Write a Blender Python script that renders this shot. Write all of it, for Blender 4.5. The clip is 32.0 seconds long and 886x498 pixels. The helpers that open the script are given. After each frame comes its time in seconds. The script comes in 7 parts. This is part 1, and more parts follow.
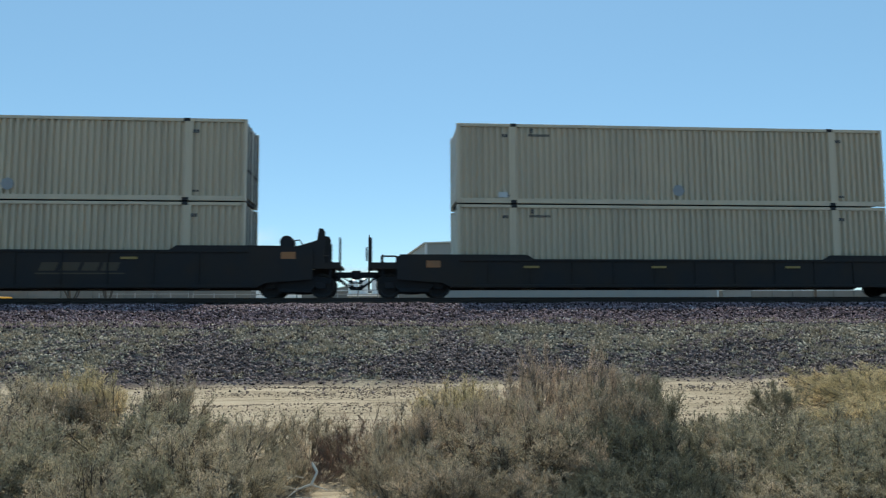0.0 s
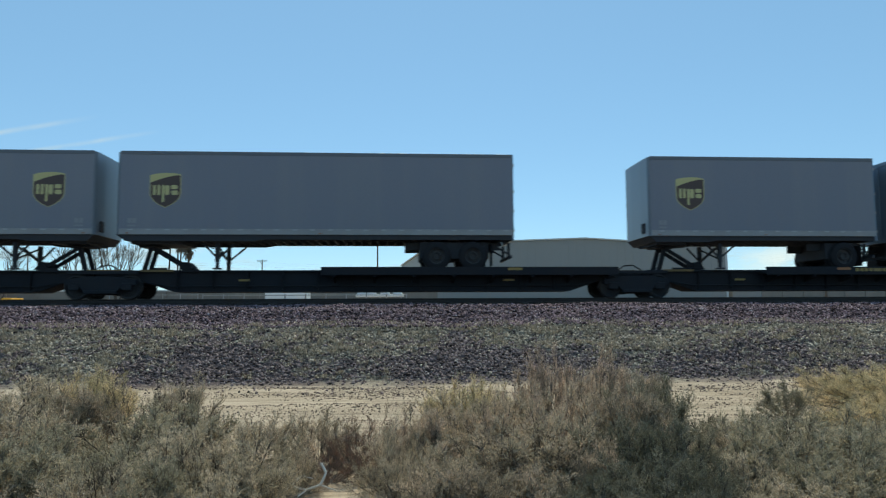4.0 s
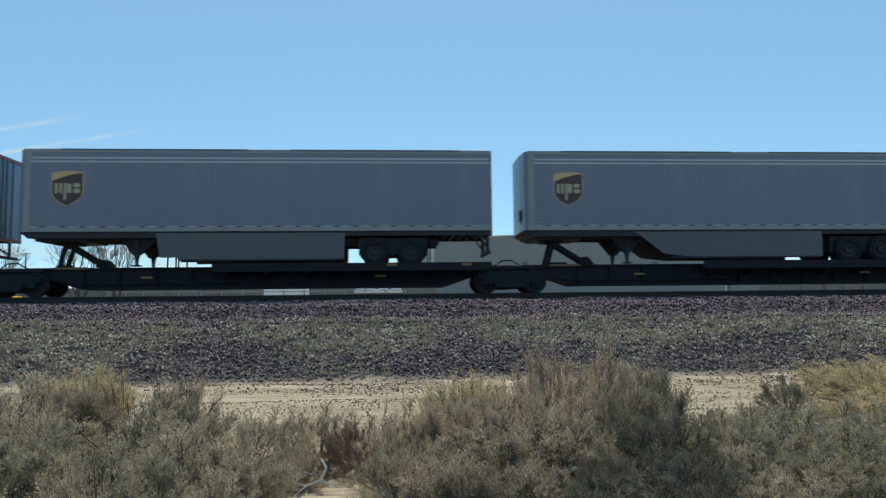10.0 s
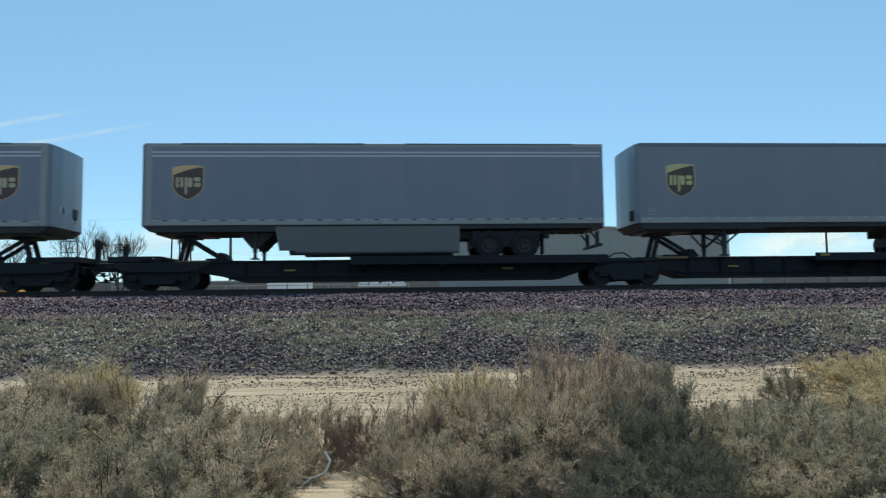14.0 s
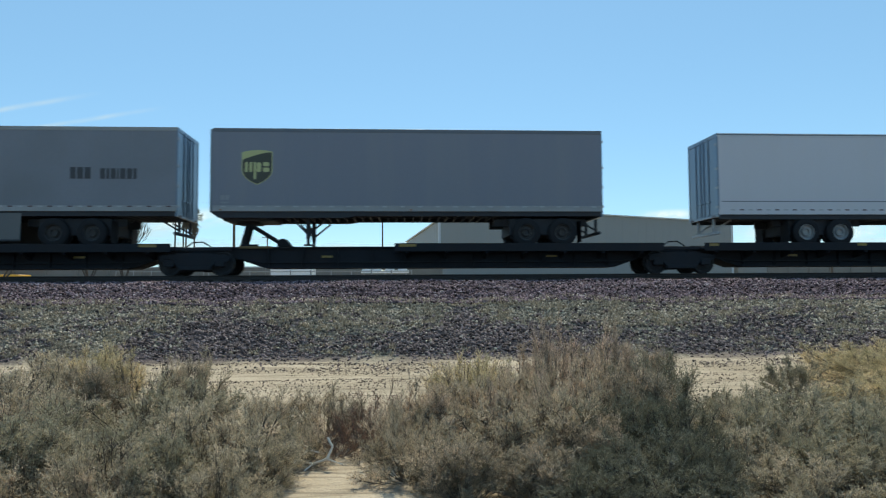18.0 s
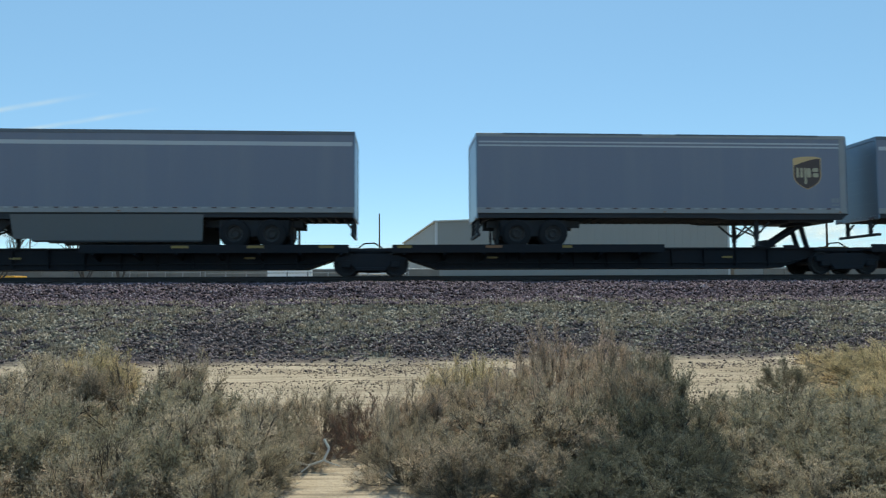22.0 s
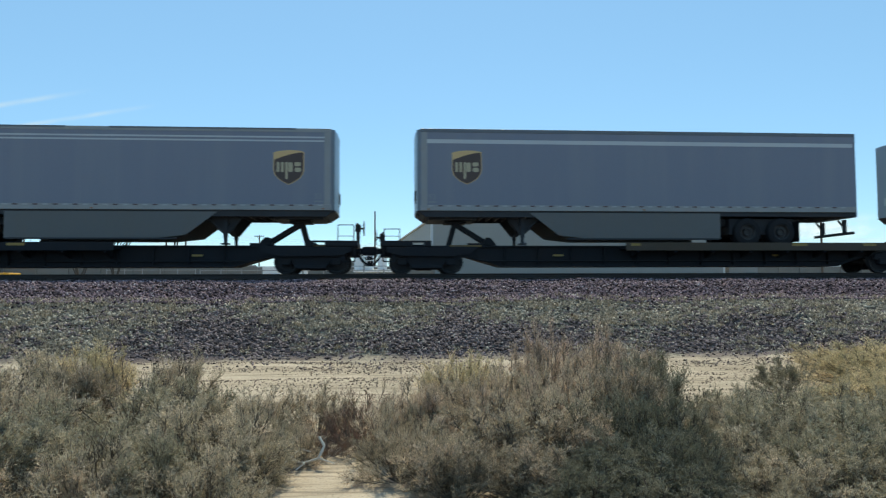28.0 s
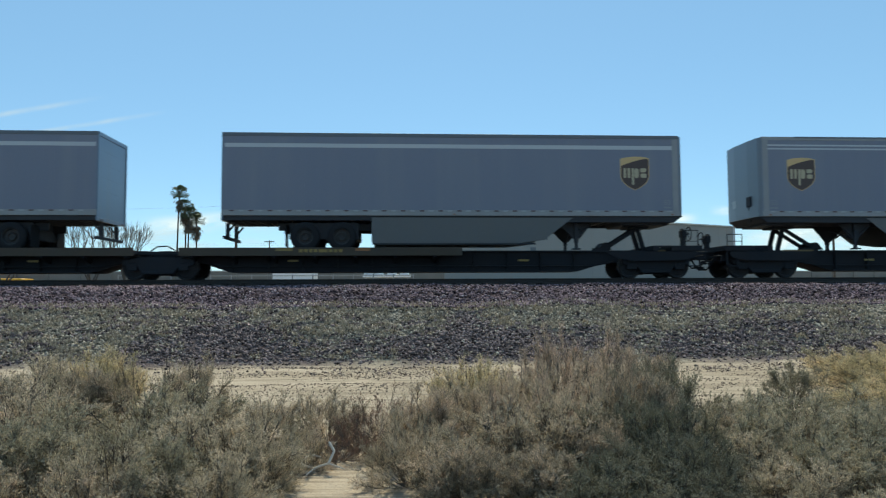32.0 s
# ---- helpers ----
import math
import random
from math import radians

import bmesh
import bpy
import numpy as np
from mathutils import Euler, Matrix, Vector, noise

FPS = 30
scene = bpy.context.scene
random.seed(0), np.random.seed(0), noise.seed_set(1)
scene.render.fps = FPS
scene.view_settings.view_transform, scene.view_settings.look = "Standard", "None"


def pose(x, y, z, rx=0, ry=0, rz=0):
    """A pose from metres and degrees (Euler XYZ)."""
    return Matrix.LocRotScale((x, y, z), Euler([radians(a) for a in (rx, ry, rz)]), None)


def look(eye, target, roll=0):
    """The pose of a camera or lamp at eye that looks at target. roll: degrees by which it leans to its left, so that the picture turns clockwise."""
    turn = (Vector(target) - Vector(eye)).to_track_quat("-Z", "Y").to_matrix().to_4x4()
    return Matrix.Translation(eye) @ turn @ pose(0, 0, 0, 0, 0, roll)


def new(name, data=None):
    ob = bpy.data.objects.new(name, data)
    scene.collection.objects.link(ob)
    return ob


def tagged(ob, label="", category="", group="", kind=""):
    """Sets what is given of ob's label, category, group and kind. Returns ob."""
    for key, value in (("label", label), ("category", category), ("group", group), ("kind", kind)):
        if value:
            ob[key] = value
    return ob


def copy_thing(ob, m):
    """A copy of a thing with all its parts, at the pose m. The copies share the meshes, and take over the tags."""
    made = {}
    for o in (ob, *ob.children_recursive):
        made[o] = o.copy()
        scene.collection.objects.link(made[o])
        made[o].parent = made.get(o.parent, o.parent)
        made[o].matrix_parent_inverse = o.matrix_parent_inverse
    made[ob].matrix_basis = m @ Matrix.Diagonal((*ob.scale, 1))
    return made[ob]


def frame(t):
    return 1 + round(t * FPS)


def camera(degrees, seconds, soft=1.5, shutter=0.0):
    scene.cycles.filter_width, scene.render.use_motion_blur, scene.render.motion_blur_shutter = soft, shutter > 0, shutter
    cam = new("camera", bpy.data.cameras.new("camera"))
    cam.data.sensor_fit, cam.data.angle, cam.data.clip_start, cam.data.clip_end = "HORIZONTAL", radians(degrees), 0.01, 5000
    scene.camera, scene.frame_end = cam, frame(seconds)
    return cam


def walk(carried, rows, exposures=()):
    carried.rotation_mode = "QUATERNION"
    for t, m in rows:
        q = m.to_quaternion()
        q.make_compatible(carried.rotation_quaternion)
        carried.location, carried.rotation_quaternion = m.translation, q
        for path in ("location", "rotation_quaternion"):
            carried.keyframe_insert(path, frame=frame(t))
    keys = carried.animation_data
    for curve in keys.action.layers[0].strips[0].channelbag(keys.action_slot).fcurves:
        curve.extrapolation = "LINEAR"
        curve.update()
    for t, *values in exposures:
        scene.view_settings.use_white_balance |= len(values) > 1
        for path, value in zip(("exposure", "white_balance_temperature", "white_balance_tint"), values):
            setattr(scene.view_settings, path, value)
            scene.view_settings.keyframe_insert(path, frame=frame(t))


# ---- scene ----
EYE_Z = -0.50          # the eye, half a metre below the rail head (z = 0)
SIDE = 25.11           # near side of the loads
MID = SIDE + 1.30      # centre line of the track
GROUND = -2.10
# seconds, yaw, pitch, roll of a camera held in the hand
CAMERA_TURNS = [
    (0, -4.64, 4.99, 0.21), (0.5, -4.27, 4.79, 0.29), (1, -4.04, 4.25, 0.32), (1.5, -3.71, 4.69, 0.32),
    (2, -3.73, 4.78, 0.27), (2.5, -3.63, 4.85, 0.25), (3, -3.99, 4.75, 0.23), (3.5, -3.96, 5.06, 0.28),
    (5.5, -4.24, 4.93, 0.26), (6, -4.52, 5.01, 0.28), (6.5, -4.61, 4.83, 0.29), (7, -4.56, 4.81, 0.28),
    (7.5, -4.29, 4.84, 0.33), (8, -3.92, 4.77, 0.37), (8.5, -4.19, 4.89, 0.33), (9, -4.37, 5.12, 0.28),
    (9.5, -4.27, 5.01, 0.33), (10, -4.06, 4.67, 0.63), (10.5, -3.99, 3.89, 0.73), (11, -3.57, 4.18, 0.66),
    (11.5, -3.79, 4.22, 0.50), (12, -3.78, 4.13, 0.42), (12.5, -3.90, 4.22, 0.46), (13, -4.18, 4.21, 0.42),
    (13.5, -4.19, 4.03, 0.45), (14, -3.80, 4.15, 0.73), (14.5, -3.98, 4.11, 0.47), (16.5, -3.85, 3.49, 0.40),
    (17, -3.85, 3.63, 0.38), (17.5, -4.18, 3.15, 0.42), (18, -3.57, 3.15, 0.34), (18.5, -3.46, 3.04, 0.31),
    (19, -3.52, 2.98, 0.10), (19.5, -3.56, 3.10, 0.15), (20, -3.76, 3.22, 0.22), (20.5, -3.52, 3.32, 0.24),
    (21, -3.64, 3.29, 0.23), (21.5, -3.80, 3.37, 0.24), (22, -3.82, 3.26, 0.31), (22.5, -3.71, 3.07, 0.36),
    (23, -2.66, 3.78, 0.73), (23.5, -2.06, 2.88, 0.34), (24, -2.98, 3.26, 0.26), (24.5, -2.95, 3.09, 0.31),
    (26.5, -3.35, 3.00, 0.18), (27, -3.58, 3.00, 0.26), (27.5, -3.93, 3.14, 0.21), (28, -4.18, 3.08, 0.21),
    (28.5, -4.02, 3.18, 0.14), (29, -3.89, 3.36, 0.24), (29.5, -4.22, 3.42, 0.20), (30, -4.10, 3.55, 0.29),
    (30.5, -3.92, 3.50, 0.24), (31, -4.53, 3.75, 0.21), (31.5, -4.04, 3.45, 0.30), (32, -3.42, 3.49, 0.27)]
TRAVEL = [
    (0, 0.00), (1, 12.99), (2, 26.07), (3, 39.07), (3.5, 45.51), (5.5, 71.41),
    (6, 77.86), (7, 90.74), (8, 103.69), (9, 116.53), (10, 129.38), (11, 142.20),
    (12, 154.94), (13, 167.54), (14, 180.11), (14.5, 186.37), (16.5, 211.68), (17, 217.87),
    (18, 230.10), (19, 242.30), (20, 254.44), (21, 266.51), (22, 278.45), (23, 290.44),
    (24, 302.29), (24.5, 308.17), (26.5, 331.66), (27, 337.53), (28, 349.18), (29, 360.80),
    (30, 372.38), (31, 383.95), (32, 395.46)]

# seconds, stops: the recording dips and lifts a little as the train passes
LIFTS = [(0, -0.06), (2, -0.06), (5, -0.12), (8, -0.11), (12, -0.05), (16, 0.0), (18, 0.03), (22, -0.03), (25, 0.05), (27.5, 0.09), (30, 0.03), (32, -0.02)]
EXPOSURES = [(t, e, 6250, -7) for t, e in LIFTS]
cam = camera(63.44, 32.0, soft=1.2, shutter=0.2)
walk(cam, [(t, pose(0, 0, EYE_Z, 90 + p, r, y)) for t, y, p, r in CAMERA_TURNS], EXPOSURES)

# ---- light ----
SUN_UP, SUN_AZ = 50.0, 4.0     # degrees above the horizon, and to the right of straight across the track
world = bpy.data.worlds.new("sky")
scene.world = world
world.use_nodes = True
wn = world.node_tree.nodes
sky = wn.new("ShaderNodeTexSky")
sky.sky_type = "NISHITA"
sky.sun_disc = False
sky.sun_elevation, sky.sun_rotation = radians(SUN_UP), radians(SUN_AZ)
sky.altitude = 800
sky.air_density, sky.dust_density, sky.ozone_density = 0.90, 0.15, 2.4
# thin high haze evens out the clear sky
veil = wn.new("ShaderNodeMix")
veil.data_type = "RGBA"
veil.inputs[0].default_value = 0.46
veil.inputs[7].default_value = (2.62, 4.38, 6.80, 1)
world.node_tree.links.new(sky.outputs[0], veil.inputs[6])
world.node_tree.links.new(veil.outputs[2], wn["Background"].inputs[0])
wn["Background"].inputs[1].default_value = 0.136
sun = new("sun", bpy.data.lights.new("sun", "SUN"))
sun.data.energy, sun.data.angle, sun.data.color = 4.6, radians(0.53), (1.0, 0.86, 0.70)
s_dir = Vector((math.sin(radians(SUN_AZ)) * math.cos(radians(SUN_UP)), math.cos(radians(SUN_AZ)) * math.cos(radians(SUN_UP)), math.sin(radians(SUN_UP))))
sun.matrix_world = look(s_dir * 60, (0, 0, 0))


# ---- materials ----
def mat(name, col, rough=0.6, metal=0.0, var=0.12, scale=6.0, bump=0.15, dirt=0.0, dirt_col=(0.09, 0.075, 0.06), streak=False, island=0.0, per_object=0.0, trans=0.0, bscale=8.0, spec=0.5, tuft=0.0):
    """A surface with fine grain, larger stains and, where asked, streaks that run down."""
    m = bpy.data.materials.new(name)
    m.use_nodes = True
    nt = m.node_tree
    n, link = nt.nodes, nt.links.new
    bsdf = n["Principled BSDF"]
    bsdf.inputs["Roughness"].default_value = rough
    bsdf.inputs["Metallic"].default_value = metal
    bsdf.inputs["Specular IOR Level"].default_value = spec
    co = n.new("ShaderNodeTexCoord")
    fine = n.new("ShaderNodeTexNoise")
    fine.inputs["Scale"].default_value, fine.inputs["Detail"].default_value = scale * bscale, 4
    broad = n.new("ShaderNodeTexNoise")
    broad.inputs["Scale"].default_value, broad.inputs["Detail"].default_value = scale * 0.25, 5
    if streak:
        sm = n.new("ShaderNodeMapping")
        sm.inputs["Scale"].default_value = (1.0, 1.0, 0.08)
        link(co.outputs["Object"], sm.inputs[0])
        link(sm.outputs[0], broad.inputs["Vector"])
        broad.inputs["Scale"].default_value = scale
    else:
        link(co.outputs["Object"], broad.inputs["Vector"])
    link(co.outputs["Object"], fine.inputs["Vector"])
    mix = n.new("ShaderNodeMix")
    mix.data_type = "RGBA"
    mix.inputs[6].default_value = (*[c * (1 - var) for c in col], 1)
    mix.inputs[7].default_value = (*[min(1, c * (1 + var)) for c in col], 1)
    link(fine.outputs[0], mix.inputs[0])
    out = mix.outputs[2]
    if dirt:
        ramp = n.new("ShaderNodeMapRange")
        ramp.inputs[1].default_value, ramp.inputs[2].default_value, ramp.inputs[4].default_value = 0.42, 0.75, dirt
        link(broad.outputs[0], ramp.inputs[0])
        mix2 = n.new("ShaderNodeMix")
        mix2.data_type = "RGBA"
        link(ramp.outputs[0], mix2.inputs[0])
        link(out, mix2.inputs[6])
        mix2.inputs[7].default_value = (*dirt_col, 1)
        out = mix2.outputs[2]
    if island or per_object:
        g = n.new("ShaderNodeNewGeometry" if island else "ShaderNodeObjectInfo")
        mr = n.new("ShaderNodeMapRange")
        k = island or per_object
        mr.inputs[3].default_value, mr.inputs[4].default_value = 1 - k, 1 + k
        link(g.outputs["Random Per Island" if island else "Random"], mr.inputs[0])
        hs = n.new("ShaderNodeHueSaturation")
        link(mr.outputs[0], hs.inputs["Value"])
        link(out, hs.inputs["Color"])
        out = hs.outputs[0]
    if tuft:
        # whole sprigs are drier or fresher than their neighbours
        at = n.new("ShaderNodeAttribute")
        at.attribute_name = "sprig"
        mr = n.new("ShaderNodeMapRange")
        mr.inputs[3].default_value, mr.inputs[4].default_value = 1 - tuft, 1 + tuft
        link(at.outputs["Fac"], mr.inputs[0])
        hs = n.new("ShaderNodeHueSaturation")
        link(mr.outputs[0], hs.inputs["Value"])
        hr = n.new("ShaderNodeMapRange")
        hr.inputs[3].default_value, hr.inputs[4].default_value = 0.515, 0.485
        link(at.outputs["Fac"], hr.inputs[0])
        link(hr.outputs[0], hs.inputs["Hue"])
        link(out, hs.inputs["Color"])
        out = hs.outputs[0]
    link(out, bsdf.inputs["Base Color"])
    if bump:
        b = n.new("ShaderNodeBump")
        b.inputs["Strength"].default_value, b.inputs["Distance"].default_value = bump, 0.01
        link(fine.outputs[0], b.inputs["Height"])
        link(b.outputs[0], bsdf.inputs["Normal"])
    if trans:
        tr = n.new("ShaderNodeBsdfTranslucent")
        link(out, tr.inputs[0])
        ms = n.new("ShaderNodeMixShader")
        ms.inputs[0].default_value = trans
        link(bsdf.outputs[0], ms.inputs[1])
        link(tr.outputs[0], ms.inputs[2])
        link(ms.outputs[0], n["Material Output"].inputs[0])
    return m


M = dict(
    box_cream=mat("cream_container_paint", (0.505, 0.428, 0.320), 0.45, var=0.06, scale=2, bump=0.05, dirt=0.35, dirt_col=(0.28, 0.24, 0.19), streak=True),
    box_dark=mat("container_door_paint", (0.30, 0.27, 0.22), 0.6, var=0.2, scale=3, dirt=0.6, dirt_col=(0.10, 0.06, 0.04)),
    grey_van=mat("weathered_grey_trailer_paint", (0.195, 0.203, 0.243), 0.45, spec=0.35, var=0.05, scale=1.5, bump=0.04, dirt=0.28, dirt_col=(0.25, 0.248, 0.25), streak=True),
    light_van=mat("light_grey_trailer_paint", (0.193, 0.204, 0.260), 0.4, spec=0.35, var=0.04, scale=1.5, bump=0.04, dirt=0.20, dirt_col=(0.29, 0.29, 0.295), streak=True),
    cover_van=mat("silver_grey_trailer_paint", (0.285, 0.293, 0.315), 0.45, var=0.05, scale=1.5, bump=0.04, dirt=0.25, dirt_col=(0.24, 0.235, 0.23), streak=True, spec=0.35),
    smooth_van=mat("dull_grey_trailer_paint", (0.205, 0.214, 0.245), 0.5, var=0.06, scale=1.2, bump=0.04, dirt=0.4, dirt_col=(0.125, 0.13, 0.13), spec=0.3),
    white_van=mat("white_trailer_paint", (0.53, 0.515, 0.545), 0.35, var=0.03, scale=1.5, bump=0.03, dirt=0.16, dirt_col=(0.49, 0.46, 0.45), streak=True),
    stripe=mat("pale_stripe", (0.48, 0.49, 0.51), 0.4, var=0.04, bump=0),
    rail_alu=mat("dull_aluminium_rail", (0.29, 0.29, 0.295), 0.5, 0.2, var=0.12, scale=5, bump=0.1, dirt=0.4, dirt_col=(0.2, 0.18, 0.16)),
    dark_rail=mat("dark_top_rail", (0.13, 0.14, 0.16), 0.5, 0.3, var=0.2, bump=0.05),
    front=mat("trailer_nose_panel", (0.17, 0.19, 0.22), 0.35, 0.2, var=0.06, scale=2, bump=0.05, dirt=0.3, dirt_col=(0.2, 0.2, 0.2), streak=True),
    door=mat("trailer_rear_door", (0.145, 0.185, 0.245), 0.30, 0.3, var=0.06, scale=2, bump=0.05, dirt=0.35, dirt_col=(0.18, 0.17, 0.16), streak=True),
    roof=mat("trailer_roof_sheet", (0.60, 0.60, 0.60), 0.4, 0.4, var=0.08, bump=0.05, dirt=0.3),
    skirt=mat("side_skirt_sheet", (0.120, 0.121, 0.122), 0.6, var=0.06, scale=2, bump=0.04, dirt=0.35, dirt_col=(0.13, 0.12, 0.105), streak=True),
    under=mat("chassis_steel", (0.046, 0.049, 0.056), 0.8, 0.0, spec=0.2, var=0.3, scale=6, dirt=0.4, dirt_col=(0.04, 0.035, 0.032)),
    tyre=mat("tyre_rubber", (0.021, 0.022, 0.025), 0.9, spec=0.15, var=0.25, scale=10, dirt=0.25, dirt_col=(0.034, 0.030, 0.026)),
    rim_w=mat("white_wheel_disc", (0.24, 0.245, 0.25), 0.4, 0.2, var=0.12, dirt=0.4),
    rim_d=mat("dirty_wheel_disc", (0.022, 0.022, 0.024), 0.6, 0.1, var=0.2, dirt=0.4),
    wagon=mat("dark_wagon_paint", (0.019, 0.021, 0.026), 0.8, 0.0, spec=0.2, var=0.3, scale=3, bump=0.15, dirt=0.4, dirt_col=(0.035, 0.027, 0.023)),
    well=mat("dark_well_wagon_paint", (0.026, 0.025, 0.027), 0.8, 0.0, spec=0.2, var=0.3, scale=3, bump=0.15, dirt=0.5, dirt_col=(0.045, 0.031, 0.018)),
    ochre=mat("faded_yellow_platform_paint", (0.052, 0.034, 0.018), 0.6, var=0.25, scale=5, dirt=0.6, dirt_col=(0.05, 0.04, 0.03)),
    iron=mat("truck_cast_iron", (0.024, 0.026, 0.031), 0.85, 0.0, spec=0.2, var=0.35, scale=8, bump=0.3, dirt=0.4, dirt_col=(0.035, 0.027, 0.023)),
    wheel=mat("wheel_steel", (0.024, 0.024, 0.027), 0.6, 0.2, spec=0.3, var=0.3, scale=6, dirt=0.4),
    refl=mat("yellow_reflector", (0.27, 0.175, 0.035), 0.4, var=0.1, bump=0, dirt=0.3),
    refl_d=mat("dull_ochre_edge_paint", (0.17, 0.105, 0.03), 0.6, var=0.25, scale=6, bump=0, dirt=0.5),
    orange=mat("orange_plate", (0.30, 0.125, 0.04), 0.5, var=0.1, bump=0, dirt=0.4),
    clip=mat("white_reflective_tape", (0.36, 0.36, 0.37), 0.35, var=0.06, bump=0),
    maroon=mat("maroon_rear_frame_paint", (0.16, 0.03, 0.04), 0.4, var=0.1, bump=0.02),
    clip_r=mat("red_reflective_tape", (0.085, 0.042, 0.045), 0.35, var=0.06, bump=0),
    brown=mat("brown_emblem", (0.062, 0.034, 0.026), 0.4, var=0.1, bump=0),
    gold=mat("gold_emblem", (0.60, 0.40, 0.18), 0.4, var=0.08, bump=0),
    pale_gold=mat("pale_gold_emblem", (0.43, 0.36, 0.23), 0.4, var=0.08, bump=0),
    lime=mat("sun_faded_yellow_emblem", (0.46, 0.45, 0.20), 0.45, var=0.12, bump=0),
    olive=mat("sun_faded_brown_emblem", (0.045, 0.045, 0.028), 0.45, var=0.12, bump=0),
    straw=mat("pale_straw_emblem", (0.50, 0.45, 0.20), 0.45, var=0.1, bump=0),
    ink=mat("dark_lettering", (0.040, 0.040, 0.046), 0.5, var=0.1, bump=0),
    ink_l=mat("faded_lettering", (0.24, 0.25, 0.27), 0.5, var=0.1, bump=0),
    red=mat("red_marking", (0.27, 0.055, 0.06), 0.5, var=0.1, bump=0),
    steel_rail=mat("rail_steel", (0.045, 0.04, 0.038), 0.65, 0.1, spec=0.2, var=0.3, scale=6, dirt=0.5, dirt_col=(0.06, 0.035, 0.022)),
    tie=mat("weathered_sleeper_wood", (0.075, 0.06, 0.05), 0.9, var=0.35, scale=8, bump=0.5, per_object=0.25),
    stone=mat("ballast_stone", (0.149, 0.106, 0.117), 0.95, spec=0.1, var=0.25, scale=14, bump=0.3, island=0.95),
    stone_p=mat("pale_ballast_chip", (0.345, 0.288, 0.298), 0.9, spec=0.2, var=0.2, scale=14, bump=0.3, island=0.5),
    stone_w=mat("pale_warm_bank_chip", (0.375, 0.315, 0.272), 0.9, spec=0.2, var=0.2, scale=14, bump=0.3, island=0.5),
    stone_d=mat("old_dark_ballast", (0.180, 0.138, 0.132), 0.95, spec=0.1, var=0.25, scale=14, bump=0.3, island=0.85),
    stone_t=mat("tan_bank_stone", (0.375, 0.318, 0.248), 0.95, spec=0.1, var=0.25, scale=14, bump=0.3, island=0.8),
    stone_s=mat("desert_pebble", (0.24, 0.185, 0.15), 0.95, spec=0.1, var=0.25, scale=14, bump=0.3, island=0.45),
    grass=mat("dry_grass", (0.335, 0.290, 0.222), 0.9, spec=0.1, var=0.2, scale=8, bump=0, island=0.5, trans=0.3),
    wood=mat("grey_pole_wood", (0.11, 0.085, 0.065), 0.85, var=0.25, scale=5, bump=0.4, dirt=0.3),
    metal_wall=mat("pale_metal_cladding", (0.255, 0.257, 0.25), 0.6, 0.0, var=0.05, scale=0.6, bump=0.05, dirt=0.2, dirt_col=(0.23, 0.225, 0.215), streak=True),
    metal_roof=mat("pale_metal_roof", (0.5, 0.5, 0.48), 0.5, 0.1, var=0.06, scale=0.6, bump=0.05),
    bark=mat("grey_brown_bark", (0.075, 0.066, 0.058), 0.9, var=0.25, scale=8, bump=0.4),
    palm=mat("palm_frond", (0.055, 0.075, 0.03), 0.6, var=0.25, scale=4, bump=0, island=0.35, trans=0.15),
    palm_d=mat("dead_palm_frond", (0.12, 0.095, 0.065), 0.85, var=0.25, scale=4, bump=0, island=0.3),
    car_w=mat("white_car_paint", (0.78, 0.78, 0.77), 0.25, var=0.03, bump=0),
    car_y=mat("yellow_bus_paint", (0.72, 0.36, 0.02), 0.35, var=0.05, bump=0),
    car_b=mat("blue_car_paint", (0.05, 0.12, 0.28), 0.25, var=0.05, bump=0),
    glass=mat("dark_vehicle_glass", (0.02, 0.022, 0.025), 0.08, var=0.05, bump=0),
    block=mat("pale_block_wall", (0.19, 0.18, 0.165), 0.8, var=0.12, scale=2, bump=0.2, dirt=0.3),
    wire=mat("weathered_wire", (0.04, 0.04, 0.045), 0.5, 0.5, var=0.1, bump=0),
)


